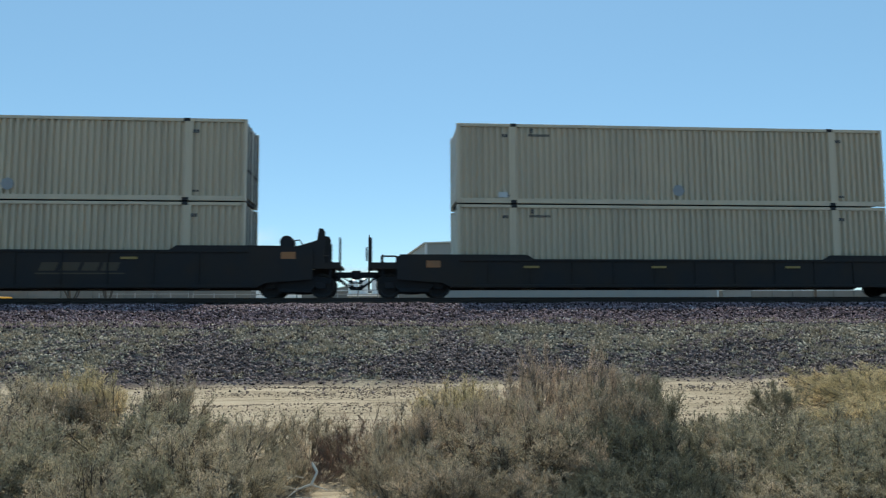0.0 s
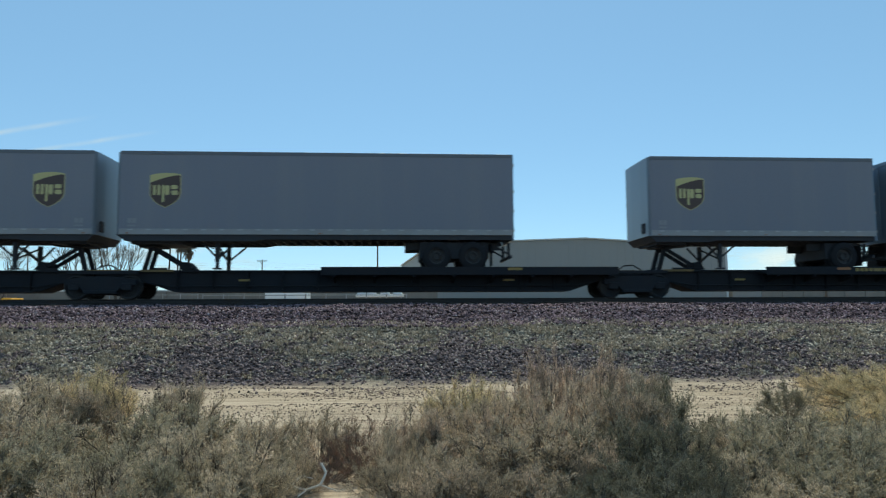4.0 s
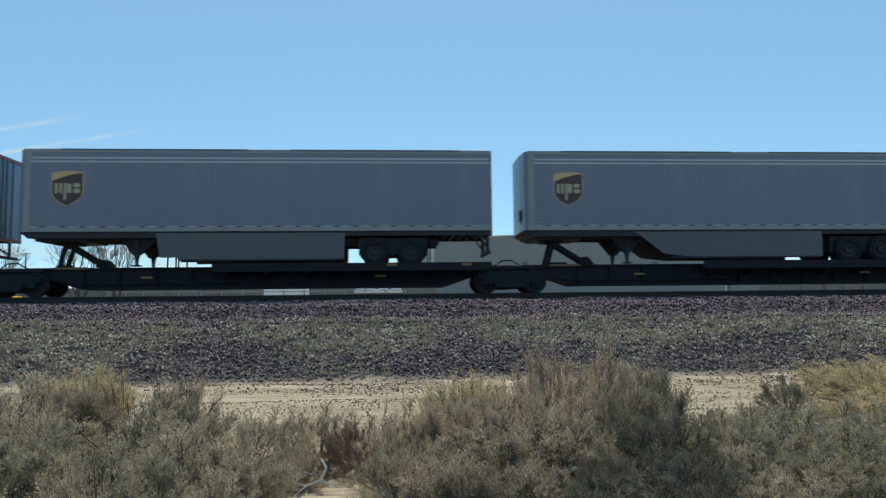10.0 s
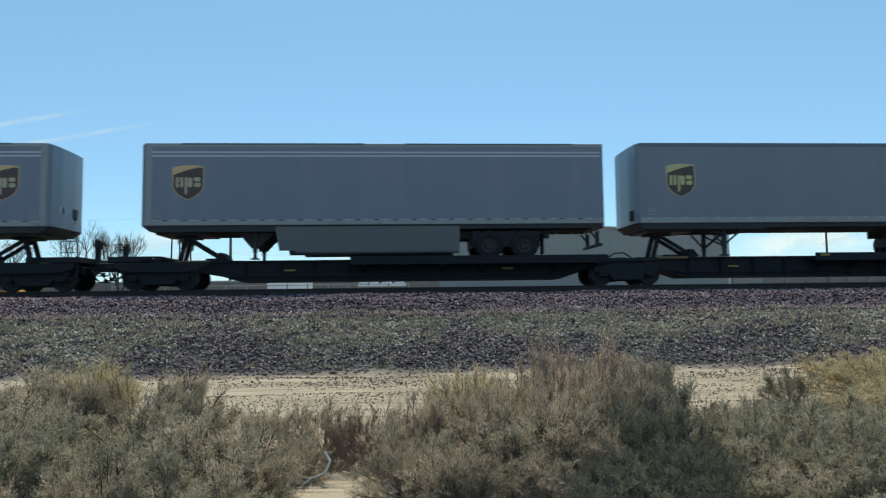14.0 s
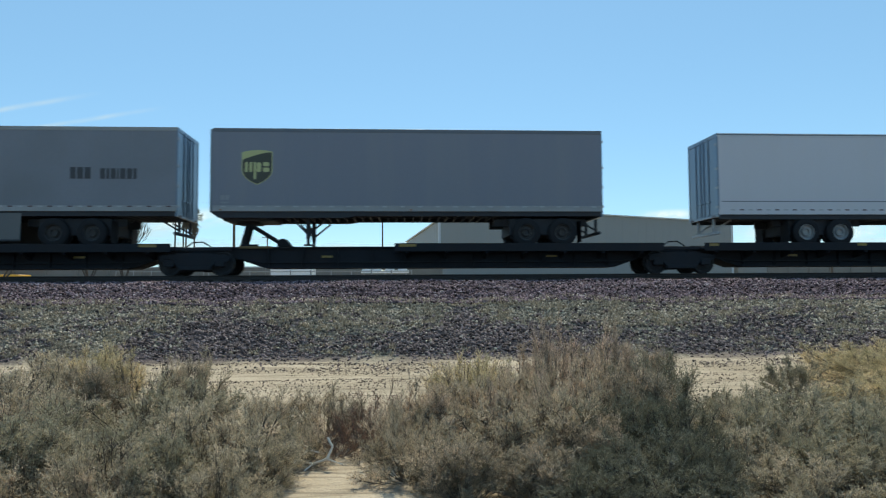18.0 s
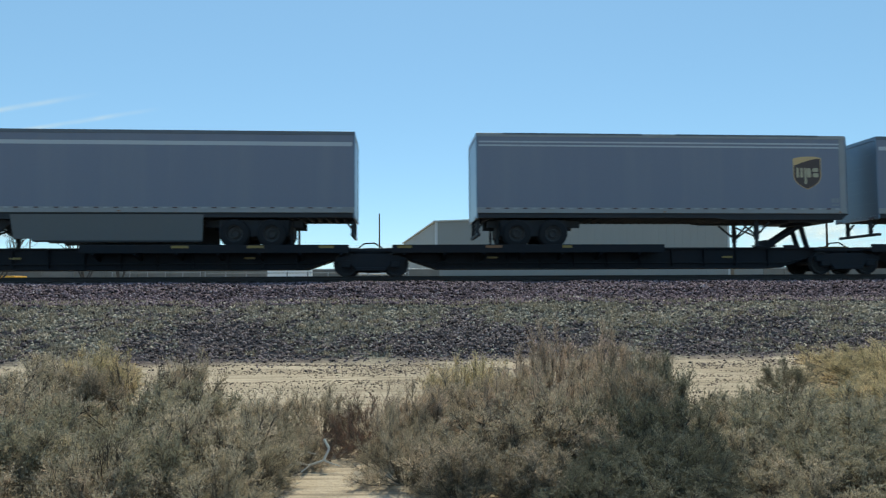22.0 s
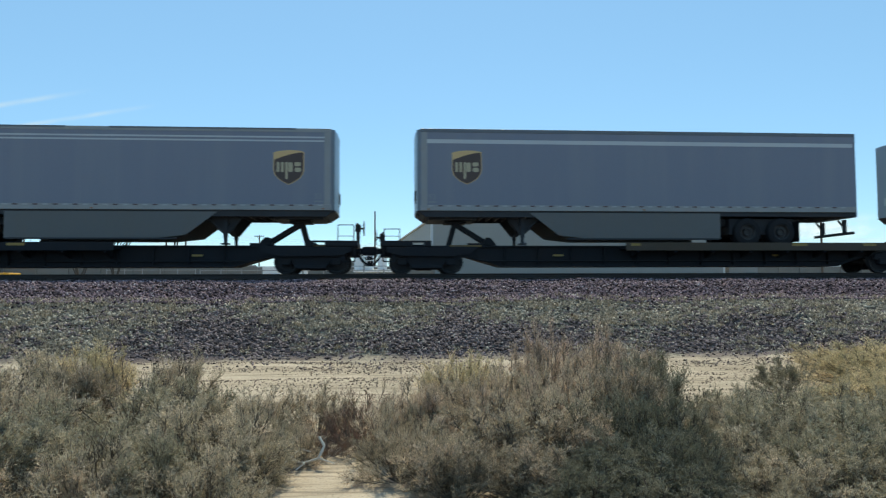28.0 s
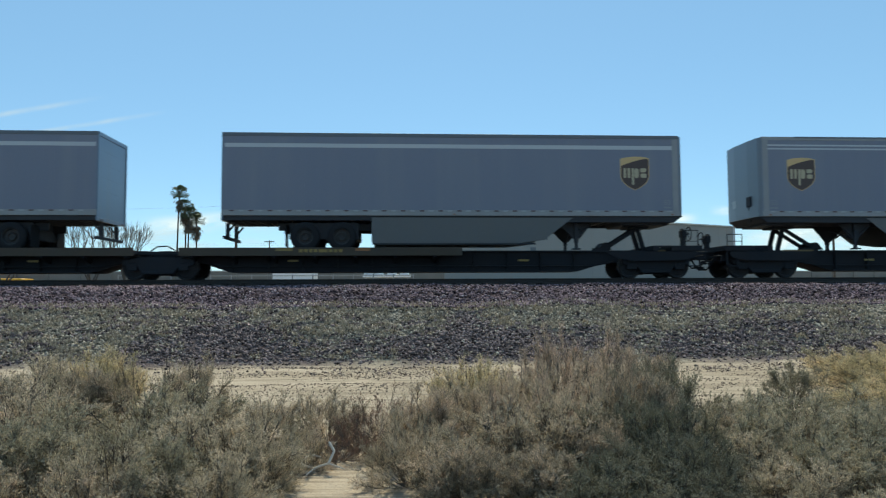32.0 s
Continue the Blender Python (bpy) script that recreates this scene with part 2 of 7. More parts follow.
# ---- building blocks ----
class Solid:
    """Collects plain faces for one mesh; with mirror set, x runs back from that length."""

    def __init__(self, mirror=None):
        self.v, self.f, self.mirror = [], [], mirror

    def add(self, verts, faces):
        o = len(self.v)
        if self.mirror is not None:
            verts = [(self.mirror - x, y, z) for x, y, z in verts]
            faces = [tuple(reversed(q)) for q in faces]
        self.v.extend(verts)
        self.f.extend([tuple(i + o for i in q) for q in faces])
        return self

    def box(self, x0, x1, y0, y1, z0, z1, b=0.0):
        """A box; b rounds off its edges by a chamfer."""
        if b <= 0:
            v = [(x, y, z) for x in (x0, x1) for y in (y0, y1) for z in (z0, z1)]
            return self.add(v, [(0, 1, 3, 2), (4, 6, 7, 5), (0, 4, 5, 1), (2, 3, 7, 6), (0, 2, 6, 4), (1, 5, 7, 3)])
        bm = bmesh.new()
        bmesh.ops.create_cube(bm, size=1.0)
        for w in bm.verts:
            w.co = Vector((x0 + (w.co.x + 0.5) * (x1 - x0), y0 + (w.co.y + 0.5) * (y1 - y0), z0 + (w.co.z + 0.5) * (z1 - z0)))
        bmesh.ops.bevel(bm, geom=bm.edges[:], offset=b, segments=2, profile=0.5, affect="EDGES")
        bm.verts.index_update()
        self.add([tuple(w.co) for w in bm.verts], [tuple(w.index for w in q.verts) for q in bm.faces])
        bm.free()
        return self

    def prism(self, pts, lo, hi, axis="y"):
        """A straight extrusion of an outline: (x, z) along y, (y, z) along x, or (x, y) along z."""
        n = len(pts)
        area = sum(pts[i][0] * pts[(i + 1) % n][1] - pts[(i + 1) % n][0] * pts[i][1] for i in range(n))
        if area < 0:
            pts = pts[::-1]
        put = {"y": lambda p, d: (p[0], d, p[1]), "x": lambda p, d: (d, p[0], p[1]), "z": lambda p, d: (p[0], p[1], d)}[axis]
        v = [put(p, lo) for p in pts] + [put(p, hi) for p in pts]
        f = [tuple(range(n)), tuple(reversed(range(n, 2 * n)))] + [(i, i + n, (i + 1) % n + n, (i + 1) % n) for i in range(n)]
        if axis in ("x", "z"):
            f = [tuple(reversed(q)) for q in f]
        return self.add(v, f)

    def tube(self, p0, p1, r0, r1=None, n=8):
        r1 = r0 if r1 is None else r1
        a, b = Vector(p0), Vector(p1)
        d = (b - a).normalized()
        u = d.orthogonal().normalized()
        w = d.cross(u)
        v = []
        for c, r in ((a, r0), (b, r1)):
            v += [tuple(c + (u * math.cos(2 * math.pi * i / n) + w * math.sin(2 * math.pi * i / n)) * r) for i in range(n)]
        f = [(i, (i + 1) % n, (i + 1) % n + n, i + n) for i in range(n)] + [tuple(reversed(range(n))), tuple(range(n, 2 * n))]
        return self.add(v, f)

    def bar(self, p0, p1, w, h):
        """A flat-sided bar between two points: w across y, h across its own depth."""
        a, b = Vector(p0), Vector(p1)
        d = (b - a).normalized()
        side = Vector((0, 1, 0)) if abs(d.y) < 0.9 else Vector((1, 0, 0))
        up = d.cross(side).normalized()
        side = up.cross(d)
        v = [tuple(c + side * sx * w / 2 + up * sz * h / 2) for c in (a, b) for sx, sz in ((-1, -1), (1, -1), (1, 1), (-1, 1))]
        return self.add(v, [(3, 2, 1, 0), (4, 5, 6, 7), (0, 1, 5, 4), (1, 2, 6, 5), (2, 3, 7, 6), (3, 0, 4, 7)])

    def lathe(self, prof, c, n=20, axis="y"):
        """Turns an outline of (radius, along) about an axis through c."""
        v, f, k = [], [], len(prof)
        for i in range(n):
            a = 2 * math.pi * i / n
            for r, d in prof:
                p = (r * math.cos(a), d, r * math.sin(a)) if axis == "y" else (r * math.cos(a), r * math.sin(a), d)
                v.append((c[0] + p[0], c[1] + p[1], c[2] + p[2]))
        for i in range(n):
            j = (i + 1) % n
            for q in range(k - 1):
                f.append((i * k + q, i * k + q + 1, j * k + q + 1, j * k + q))
        if axis != "y":
            f = [tuple(reversed(q)) for q in f]
        return self.add(v, f)

    def mesh(self, name, material, smooth=False):
        me = bpy.data.meshes.new(name)
        me.from_pydata(self.v, [], self.f)
        me.materials.append(material)
        if smooth:
            me.shade_smooth()
            me.set_sharp_from_angle(angle=radians(35))
        me.update()
        return me


def part(name, solid, material, parent, label="", at=None, smooth=False):
    ob = new(name, solid.mesh(name, material, smooth) if isinstance(solid, Solid) else solid)
    ob.parent = parent
    if at is not None:
        ob.matrix_basis = at
    if label:
        ob["label"] = label
    return ob


MOVERS = []      # every thing that rides on the track: object, place along the train, y, z
SPINNERS = []    # every wheelset: object, its place on its truck, place along the train


def mesh_from(name, verts, faces, material):
    """A mesh from numpy arrays of corners and of faces that all have the same number of corners."""
    me = bpy.data.meshes.new(name)
    k = faces.shape[1]
    me.vertices.add(len(verts))
    me.vertices.foreach_set("co", verts.astype(np.float32).ravel())
    me.loops.add(faces.size)
    me.loops.foreach_set("vertex_index", faces.astype(np.int32).ravel())
    me.polygons.add(len(faces))
    me.polygons.foreach_set("loop_start", np.arange(0, faces.size, k, dtype=np.int32))
    me.materials.append(material)
    me.update(calc_edges=True)
    return me


# ---- ground and track ----
PROFILE = [(-400, GROUND), (14.9, GROUND), (15.8, GROUND + 0.06), (17.1, -1.38), (18.4, -0.83), (19.45, -0.48), (20.55, -0.34), (22.5, -0.31), (24.7, -0.285), (28.2, -0.285), (29.5, -0.48), (33.0, -1.7), (36.0, -2.0), (6000, -2.0)]


def level(y):
    for (a, za), (b, zb) in zip(PROFILE, PROFILE[1:]):
        if y <= b:
            return za + (zb - za) * (y - a) / (b - a)
    return PROFILE[-1][1]


def height(x, y):
    """The lie of the land, with ruts on the dirt track and an uneven bank."""
    z = level(y)
    if 4 < y < 15.6:
        z += 0.05 * noise.noise(Vector((x * 0.25, y * 0.5, 1.0))) + 0.02 * noise.noise(Vector((x * 1.3, y * 1.7, 4.0)))
        z -= 0.03 * math.exp(-((y - 11.2) / 0.35) ** 2) + 0.03 * math.exp(-((y - 13.0) / 0.35) ** 2)
    elif 15.6 <= y < 24.0:
        k = min(1, (y - 15.6) / 0.8, (24.0 - y) / 1.5)
        z += k * (0.09 * noise.noise(Vector((x * 0.35, y * 0.6, 7.0))) + 0.04 * noise.noise(Vector((x * 1.6, y * 1.9, 2.0))))
    return z


# where dark gravel has slid over the growth: x, y, reach along and across the bank
SLIDES = [(-4.35, 17.5, 0.62, 1.1), (1.45, 17.5, 0.55, 1.0), (-3.6, 16.6, 1.1, 0.5), (2.2, 16.6, 1.0, 0.5), (9.4, 17.2, 0.5, 0.4)]


def green(x, y):
    """How far dry growth covers the bank: above nought it does, as a belt half way up and down to the foot at one end."""
    k = 0.40 * noise.noise(Vector((x * 0.45, y * 1.3, 3.3))) + 0.55 * noise.noise(Vector((x * 1.3, y * 3.2, 8.1))) + 0.85 * noise.noise(Vector((x * 3.6, y * 7.5, 2.1)))
    belt = max(-1.0, min(1.0, (y - 16.95) / 0.45))
    low = -0.22 if x > -5.0 else -0.22 + 0.40 * min(1.0, (-5.0 - x) / 1.2)
    k += 0.30 if belt > 0.99 else (low + (0.30 - low) * (belt + 1) / 2)
    for a, b, r, s in SLIDES:
        k -= 0.75 * math.exp(-((x - a) / r) ** 2 - ((y - b) / s) ** 2)
    return k


def build_ground():
    xs = [-6000, -1500, -400, -120, -60] + [-36 + 0.45 * i for i in range(172)] + [60, 120, 400, 1500, 6000]
    ys = [-400, -80, -20, -4, 2] + [4 + 0.3 * i for i in range(100)] + [36, 50, 100, 300, 1000, 3000, 6000]
    me = bpy.data.meshes.new("ground")
    v = [(x, y, height(x, y)) for y in ys for x in xs]
    n = len(xs)
    f = [(j * n + i, j * n + i + 1, (j + 1) * n + i + 1, (j + 1) * n + i) for j in range(len(ys) - 1) for i in range(n - 1)]
    me.from_pydata(v, [], f)
    me.shade_smooth()
    cover = me.attributes.new("growth", "FLOAT", "POINT")
    cover.data.foreach_set("value", [max(-1.0, min(1.0, green(x, y))) if 15 < y < 21 else 0.0 for x, y, z in v])
    # sand at the foot, dark gravel with dry growth on the bank, purple ballast on the shoulder
    m = bpy.data.materials.new("desert_ground")
    m.use_nodes = True
    nt = m.node_tree
    nn, link = nt.nodes, nt.links.new
    bsdf = nn["Principled BSDF"]
    bsdf.inputs["Roughness"].default_value = 0.95
    bsdf.inputs["Specular IOR Level"].default_value = 0.1
    co = nn.new("ShaderNodeTexCoord")
    sep = nn.new("ShaderNodeSeparateXYZ")
    link(co.outputs["Object"], sep.inputs[0])

    def tex(scale, detail=5, stretch=None):
        t = nn.new("ShaderNodeTexNoise")
        t.inputs["Scale"].default_value, t.inputs["Detail"].default_value = scale, detail
        src = co.outputs["Object"]
        if stretch:
            mp = nn.new("ShaderNodeMapping")
            mp.inputs["Scale"].default_value = stretch
            link(src, mp.inputs[0])
            src = mp.outputs[0]
        link(src, t.inputs["Vector"])
        return t.outputs[0]

    def blend(fac, a, b):
        x = nn.new("ShaderNodeMix")
        x.data_type = "RGBA"
        link(fac, x.inputs[0])
        for s, c in ((x.inputs[6], a), (x.inputs[7], b)):
            if isinstance(c, tuple):
                s.default_value = (*c, 1)
            else:
                link(c, s)
        return x.outputs[2]

    def ramp(src, lo, hi):
        r = nn.new("ShaderNodeMapRange")
        r.inputs[1].default_value, r.inputs[2].default_value = lo, hi
        link(src, r.inputs[0])
        return r.outputs[0]

    def plus(a, b, k):
        x = nn.new("ShaderNodeMath")
        x.operation = "MULTIPLY_ADD"
        link(b, x.inputs[0])
        x.inputs[1].default_value = k
        link(a, x.inputs[2])
        return x.outputs[0]

    sand = blend(ramp(tex(0.8), 0.35, 0.65), (0.39, 0.315, 0.23), (0.50, 0.405, 0.305))
    sand = blend(ramp(tex(6, 6, (0.12, 2.6, 1)), 0.50, 0.66), sand, (0.23, 0.18, 0.13))
    sand = blend(ramp(tex(40, 3), 0.58, 0.72), sand, (0.22, 0.18, 0.14))
    gravel = blend(ramp(tex(26, 3), 0.35, 0.7), (0.060, 0.046, 0.046), (0.182, 0.140, 0.137))
    growth = blend(ramp(tex(16, 4), 0.38, 0.66), (0.070, 0.060, 0.050), (0.380, 0.330, 0.252))
    wob = tex(1.1, 4)
    yy = plus(sep.outputs[1], wob, 1.4)
    at = nn.new("ShaderNodeAttribute")
    at.attribute_name = "growth"
    bank = blend(ramp(plus(at.outputs["Fac"], tex(7, 4), 0.9), 0.25, 0.75), gravel, growth)
    col = blend(ramp(yy, 16.1, 16.7), sand, bank)
    top = blend(ramp(tex(30, 3), 0.35, 0.7), (0.040, 0.028, 0.032), (0.128, 0.086, 0.095))
    col = blend(ramp(yy, 19.0, 19.3), col, top)
    far = blend(ramp(sep.outputs[1], 31, 34), col, (0.40, 0.33, 0.25))
    # unseen gravelly dirt behind the camera, made darker than sand to limit bounce light
    dirt = blend(ramp(tex(0.35, 6), 0.40, 0.62), (0.13, 0.11, 0.085), (0.24, 0.20, 0.155))
    dirt = blend(ramp(tex(16, 4), 0.45, 0.70), dirt, (0.30, 0.26, 0.21))
    dirt = blend(ramp(tex(5, 5, (0.25, 2.0, 1)), 0.56, 0.72), dirt, (0.09, 0.075, 0.06))
    far = blend(ramp(plus(sep.outputs[1], tex(0.6, 5), 3.0), 3.2, 5.4), dirt, far)
    link(far, bsdf.inputs["Base Color"])
    b = nn.new("ShaderNodeBump")
    b.inputs["Strength"].default_value, b.inputs["Distance"].default_value = 0.6, 0.05
    link(tex(18, 6), b.inputs["Height"])
    link(b.outputs[0], bsdf.inputs["Normal"])
    me.materials.append(m)
    tagged(new("ground", me), "pale desert sand rising to a gravel railway bank", "ground", kind="structure")


def scatter(name, count, ylo, yhi, smin, smax, material, label, seed, power=1.0, bare=None):
    """Loose stones as squashed, uneven eight-sided lumps."""
    rng = np.random.default_rng(seed)
    y = ylo + (yhi - ylo) * rng.random(count) ** power
    x = -18.5 + 38.5 * rng.random(count)
    keep = np.ones(count, bool) if bare is None else bare(x, y, rng)
    x, y = x[keep], y[keep]
    n = len(x)
    z = np.array([height(a, b) for a, b in zip(x, y)])
    s = smin + (smax - smin) * rng.random(n) ** 2
    base = np.array([(1, 0, 0), (0, 1, 0), (-1, 0, 0), (0, -1, 0), (0, 0, 1), (0, 0, -1)], float)
    v = base[None] * (0.65 + 0.6 * rng.random((n, 6, 1))) + (rng.random((n, 6, 3)) - 0.5) * 0.35
    v[:, :, 2] *= 0.75
    a = rng.random(n) * 6.28
    c, d = np.cos(a)[:, None], np.sin(a)[:, None]
    vx, vy = v[:, :, 0] * c - v[:, :, 1] * d, v[:, :, 0] * d + v[:, :, 1] * c
    v = np.stack([vx, vy, v[:, :, 2]], 2) * (s / 2)[:, None, None] + np.stack([x, y, z + s * 0.18], 1)[:, None, :]
    tri = np.array([(0, 1, 4), (1, 2, 4), (2, 3, 4), (3, 0, 4), (1, 0, 5), (2, 1, 5), (3, 2, 5), (0, 3, 5)])
    f = tri[None] + (np.arange(n) * 6)[:, None, None]
    ob = new(name, mesh_from(name, v.reshape(-1, 3), f.reshape(-1, 3), material))
    return tagged(ob, label, "gravel", kind="stuff")


def patchy(x, y, rng):
    k = np.array([green(a, b) for a, b in zip(x, y)])
    return k + 0.5 * (rng.random(len(x)) - 0.5) < 0.0


def grown(x, y, rng):
    return ~patchy(x, y, rng)


def streaky(x, y, rng):
    k = np.array([noise.noise(Vector((a * 0.25, b * 3.2, 5.5))) for a, b in zip(x, y)])
    return k + 0.5 * (rng.random(len(x)) - 0.5) > 0.05


def build_tufts():
    """Short dry grass in patches over the bank, a few blades to a tuft."""
    rng = np.random.default_rng(5)
    n = 16000
    y = 15.9 + 2.7 * rng.random(n)
    x = -18.5 + 38.5 * rng.random(n)
    k = np.array([green(a, b) for a, b in zip(x, y)])
    clump = np.array([noise.noise(Vector((a * 2.6, b * 2.6, 1.7))) for a, b in zip(x, y)])
    keep = (k + 0.4 * (rng.random(n) - 0.5) > 0.0) & (clump + 0.5 * rng.random(n) > 0.12)
    x, y = x[keep], y[keep]
    n = len(x)
    z = np.array([height(a, b) for a, b in zip(x, y)])
    blades = 7
    root = np.repeat(np.stack([x, y, z], 1), blades, 0) + (rng.random((n * blades, 3)) - 0.5) * [0.13, 0.13, 0]
    a = rng.random(n * blades) * 6.28
    h = 0.03 + 0.085 * rng.random(n * blades)
    lean = h * (0.2 + 0.9 * rng.random(n * blades))
    tip = root + np.stack([np.cos(a) * lean, np.sin(a) * lean, h], 1)
    side = np.stack([-np.sin(a), np.cos(a), np.zeros(len(a))], 1) * 0.012
    v = np.stack([root - side, root + side, tip], 1).reshape(-1, 3)
    f = np.arange(len(v)).reshape(-1, 3)
    tagged(new("dry_grass", mesh_from("dry_grass", v, f, M["grass"])), "short straw-coloured dry grass on the gravel bank", "grass", kind="stuff")


def build_track():
    """Two rails on sleepers; the pieces beside the camera are objects of their own."""
    track = tagged(new("railway_track"), "rusty steel rails on dark wooden sleepers in ballast", "railway track", kind="structure")
    track.matrix_basis = pose(0, MID, 0)
    prof = [(-0.075, -0.17), (0.075, -0.17), (0.075, -0.155), (0.012, -0.135), (0.012, -0.045), (0.036, -0.035), (0.036, -0.004), (0.028, 0.0), (-0.028, 0.0), (-0.036, -0.004), (-0.036, -0.035), (-0.012, -0.045), (-0.012, -0.135), (-0.075, -0.155)]
    for side in (-0.755, 0.755):
        part("rail", Solid().prism([(y + side, z) for y, z in prof], -480, 480, "x"), M["steel_rail"], track)
    rest = Solid()
    tie = Solid().box(-0.115, 0.115, -1.30, 1.30, -0.35, -0.175, 0.012).mesh("sleeper", M["tie"])
    for i in range(-900, 901):
        x = i * 0.52 + random.uniform(-0.03, 0.03)
        if -62 < i < 76:
            part("sleeper", tie, None, track, at=pose(x, random.uniform(-0.05, 0.05), random.uniform(-0.012, 0.006), 0, 0, random.uniform(-0.8, 0.8)))
        elif -400 < i < 420:
            rest.box(x - 0.115, x + 0.115, -1.3, 1.3, -0.35, -0.175)
    ob = part("far_sleepers", rest, M["tie"], track)
    ob["kind"] = "stuff"
    plate = Solid().box(-0.10, 0.10, -0.17, 0.17, -0.178, -0.166).mesh("tie_plate", M["steel_rail"])
    for i in range(-50, 64):
        part("tie_plate", plate, None, track, at=pose(i * 0.52, -0.755, 0))


build_ground()
scatter("shoulder_ballast", 66000, 18.3, 25.2, 0.045, 0.125, M["stone"], "loose purple-grey crushed ballast beside the track", 1, 1.9)
scatter("pale_ballast", 11000, 18.3, 24.5, 0.04, 0.095, M["stone_p"], "pale grey chips among the ballast", 11, 1.9)
scatter("pale_bank_stones", 10500, 15.8, 18.5, 0.03, 0.085, M["stone_w"], "pale chips among the dark bank gravel", 12, 1.0, patchy)
scatter("bank_ballast", 62000, 15.75, 18.55, 0.035, 0.115, M["stone_d"], "older dark ballast spilt down the bank", 2, 1.0, patchy)
scatter("bank_rubble", 44000, 15.9, 18.6, 0.03, 0.10, M["stone_t"], "mixed tan and grey stones on the bank", 8, 1.0, grown)
scatter("toe_gravel", 23000, 14.2, 16.1, 0.015, 0.05, M["stone_s"], "fine gravel washed out along the foot of the bank", 9, 0.35, streaky)
scatter("road_pebbles", 58000, 8.5, 16.0, 0.012, 0.046, M["stone_s"], "small stones strewn over the dirt track", 3, 0.6, streaky)
scatter("toe_stones", 2100, 14.0, 16.2, 0.025, 0.085, M["stone_d"], "dark stones rolled to the foot of the bank", 4, 0.45)
build_tufts()
build_track()


# ---- desert scrub ----
def curve_points(a, b, c, k):
    """Points on the bow from a by b to c, for arrays of bows."""
    t = np.linspace(0, 1, k)[None, :, None]
    return (1 - t) ** 2 * a[:, None] + 2 * t * (1 - t) * b[:, None] + t ** 2 * c[:, None]


def sticks(paths, r0, r1):
    """Three-sided tapering sticks along paths (count, points, 3)."""
    n, k, _ = paths.shape
    d = np.gradient(paths, axis=1)
    d /= np.linalg.norm(d, axis=2, keepdims=True) + 1e-9
    ref = np.where(np.abs(d[..., 2:3]) < 0.9, np.array([0, 0, 1.0]), np.array([1.0, 0, 0]))
    u = np.cross(d, ref)
    u /= np.linalg.norm(u, axis=2, keepdims=True) + 1e-9
    w = np.cross(d, u)
    r = np.linspace(1, 0, k)[None, :, None] * (r0 - r1) + r1
    v = np.stack([paths + (u * math.cos(a) + w * math.sin(a)) * r for a in (0, 2.094, 4.189)], 2).reshape(-1, 3)
    base = (np.arange(n) * k * 3)[:, None, None, None] + (np.arange(k - 1) * 3)[None, :, None, None]
    i, j = np.array([0, 1, 2]), np.array([1, 2, 0])
    quad = np.stack([i, j, j + 3, i + 3], 1)[None, None]
    return v, (base + quad).reshape(-1, 4)


def blades(root, tip, width, rng):
    """Flat narrow slips from root to tip, each facing its own way."""
    d = tip - root
    s = np.cross(d, rng.normal(size=d.shape))
    s *= (width / 2) / (np.linalg.norm(s, axis=1, keepdims=True) + 1e-9)
    mid = root + d * 0.55
    v = np.stack([root, mid - s, tip, mid + s], 1).reshape(-1, 3)
    return v, np.arange(len(v)).reshape(-1, 4)


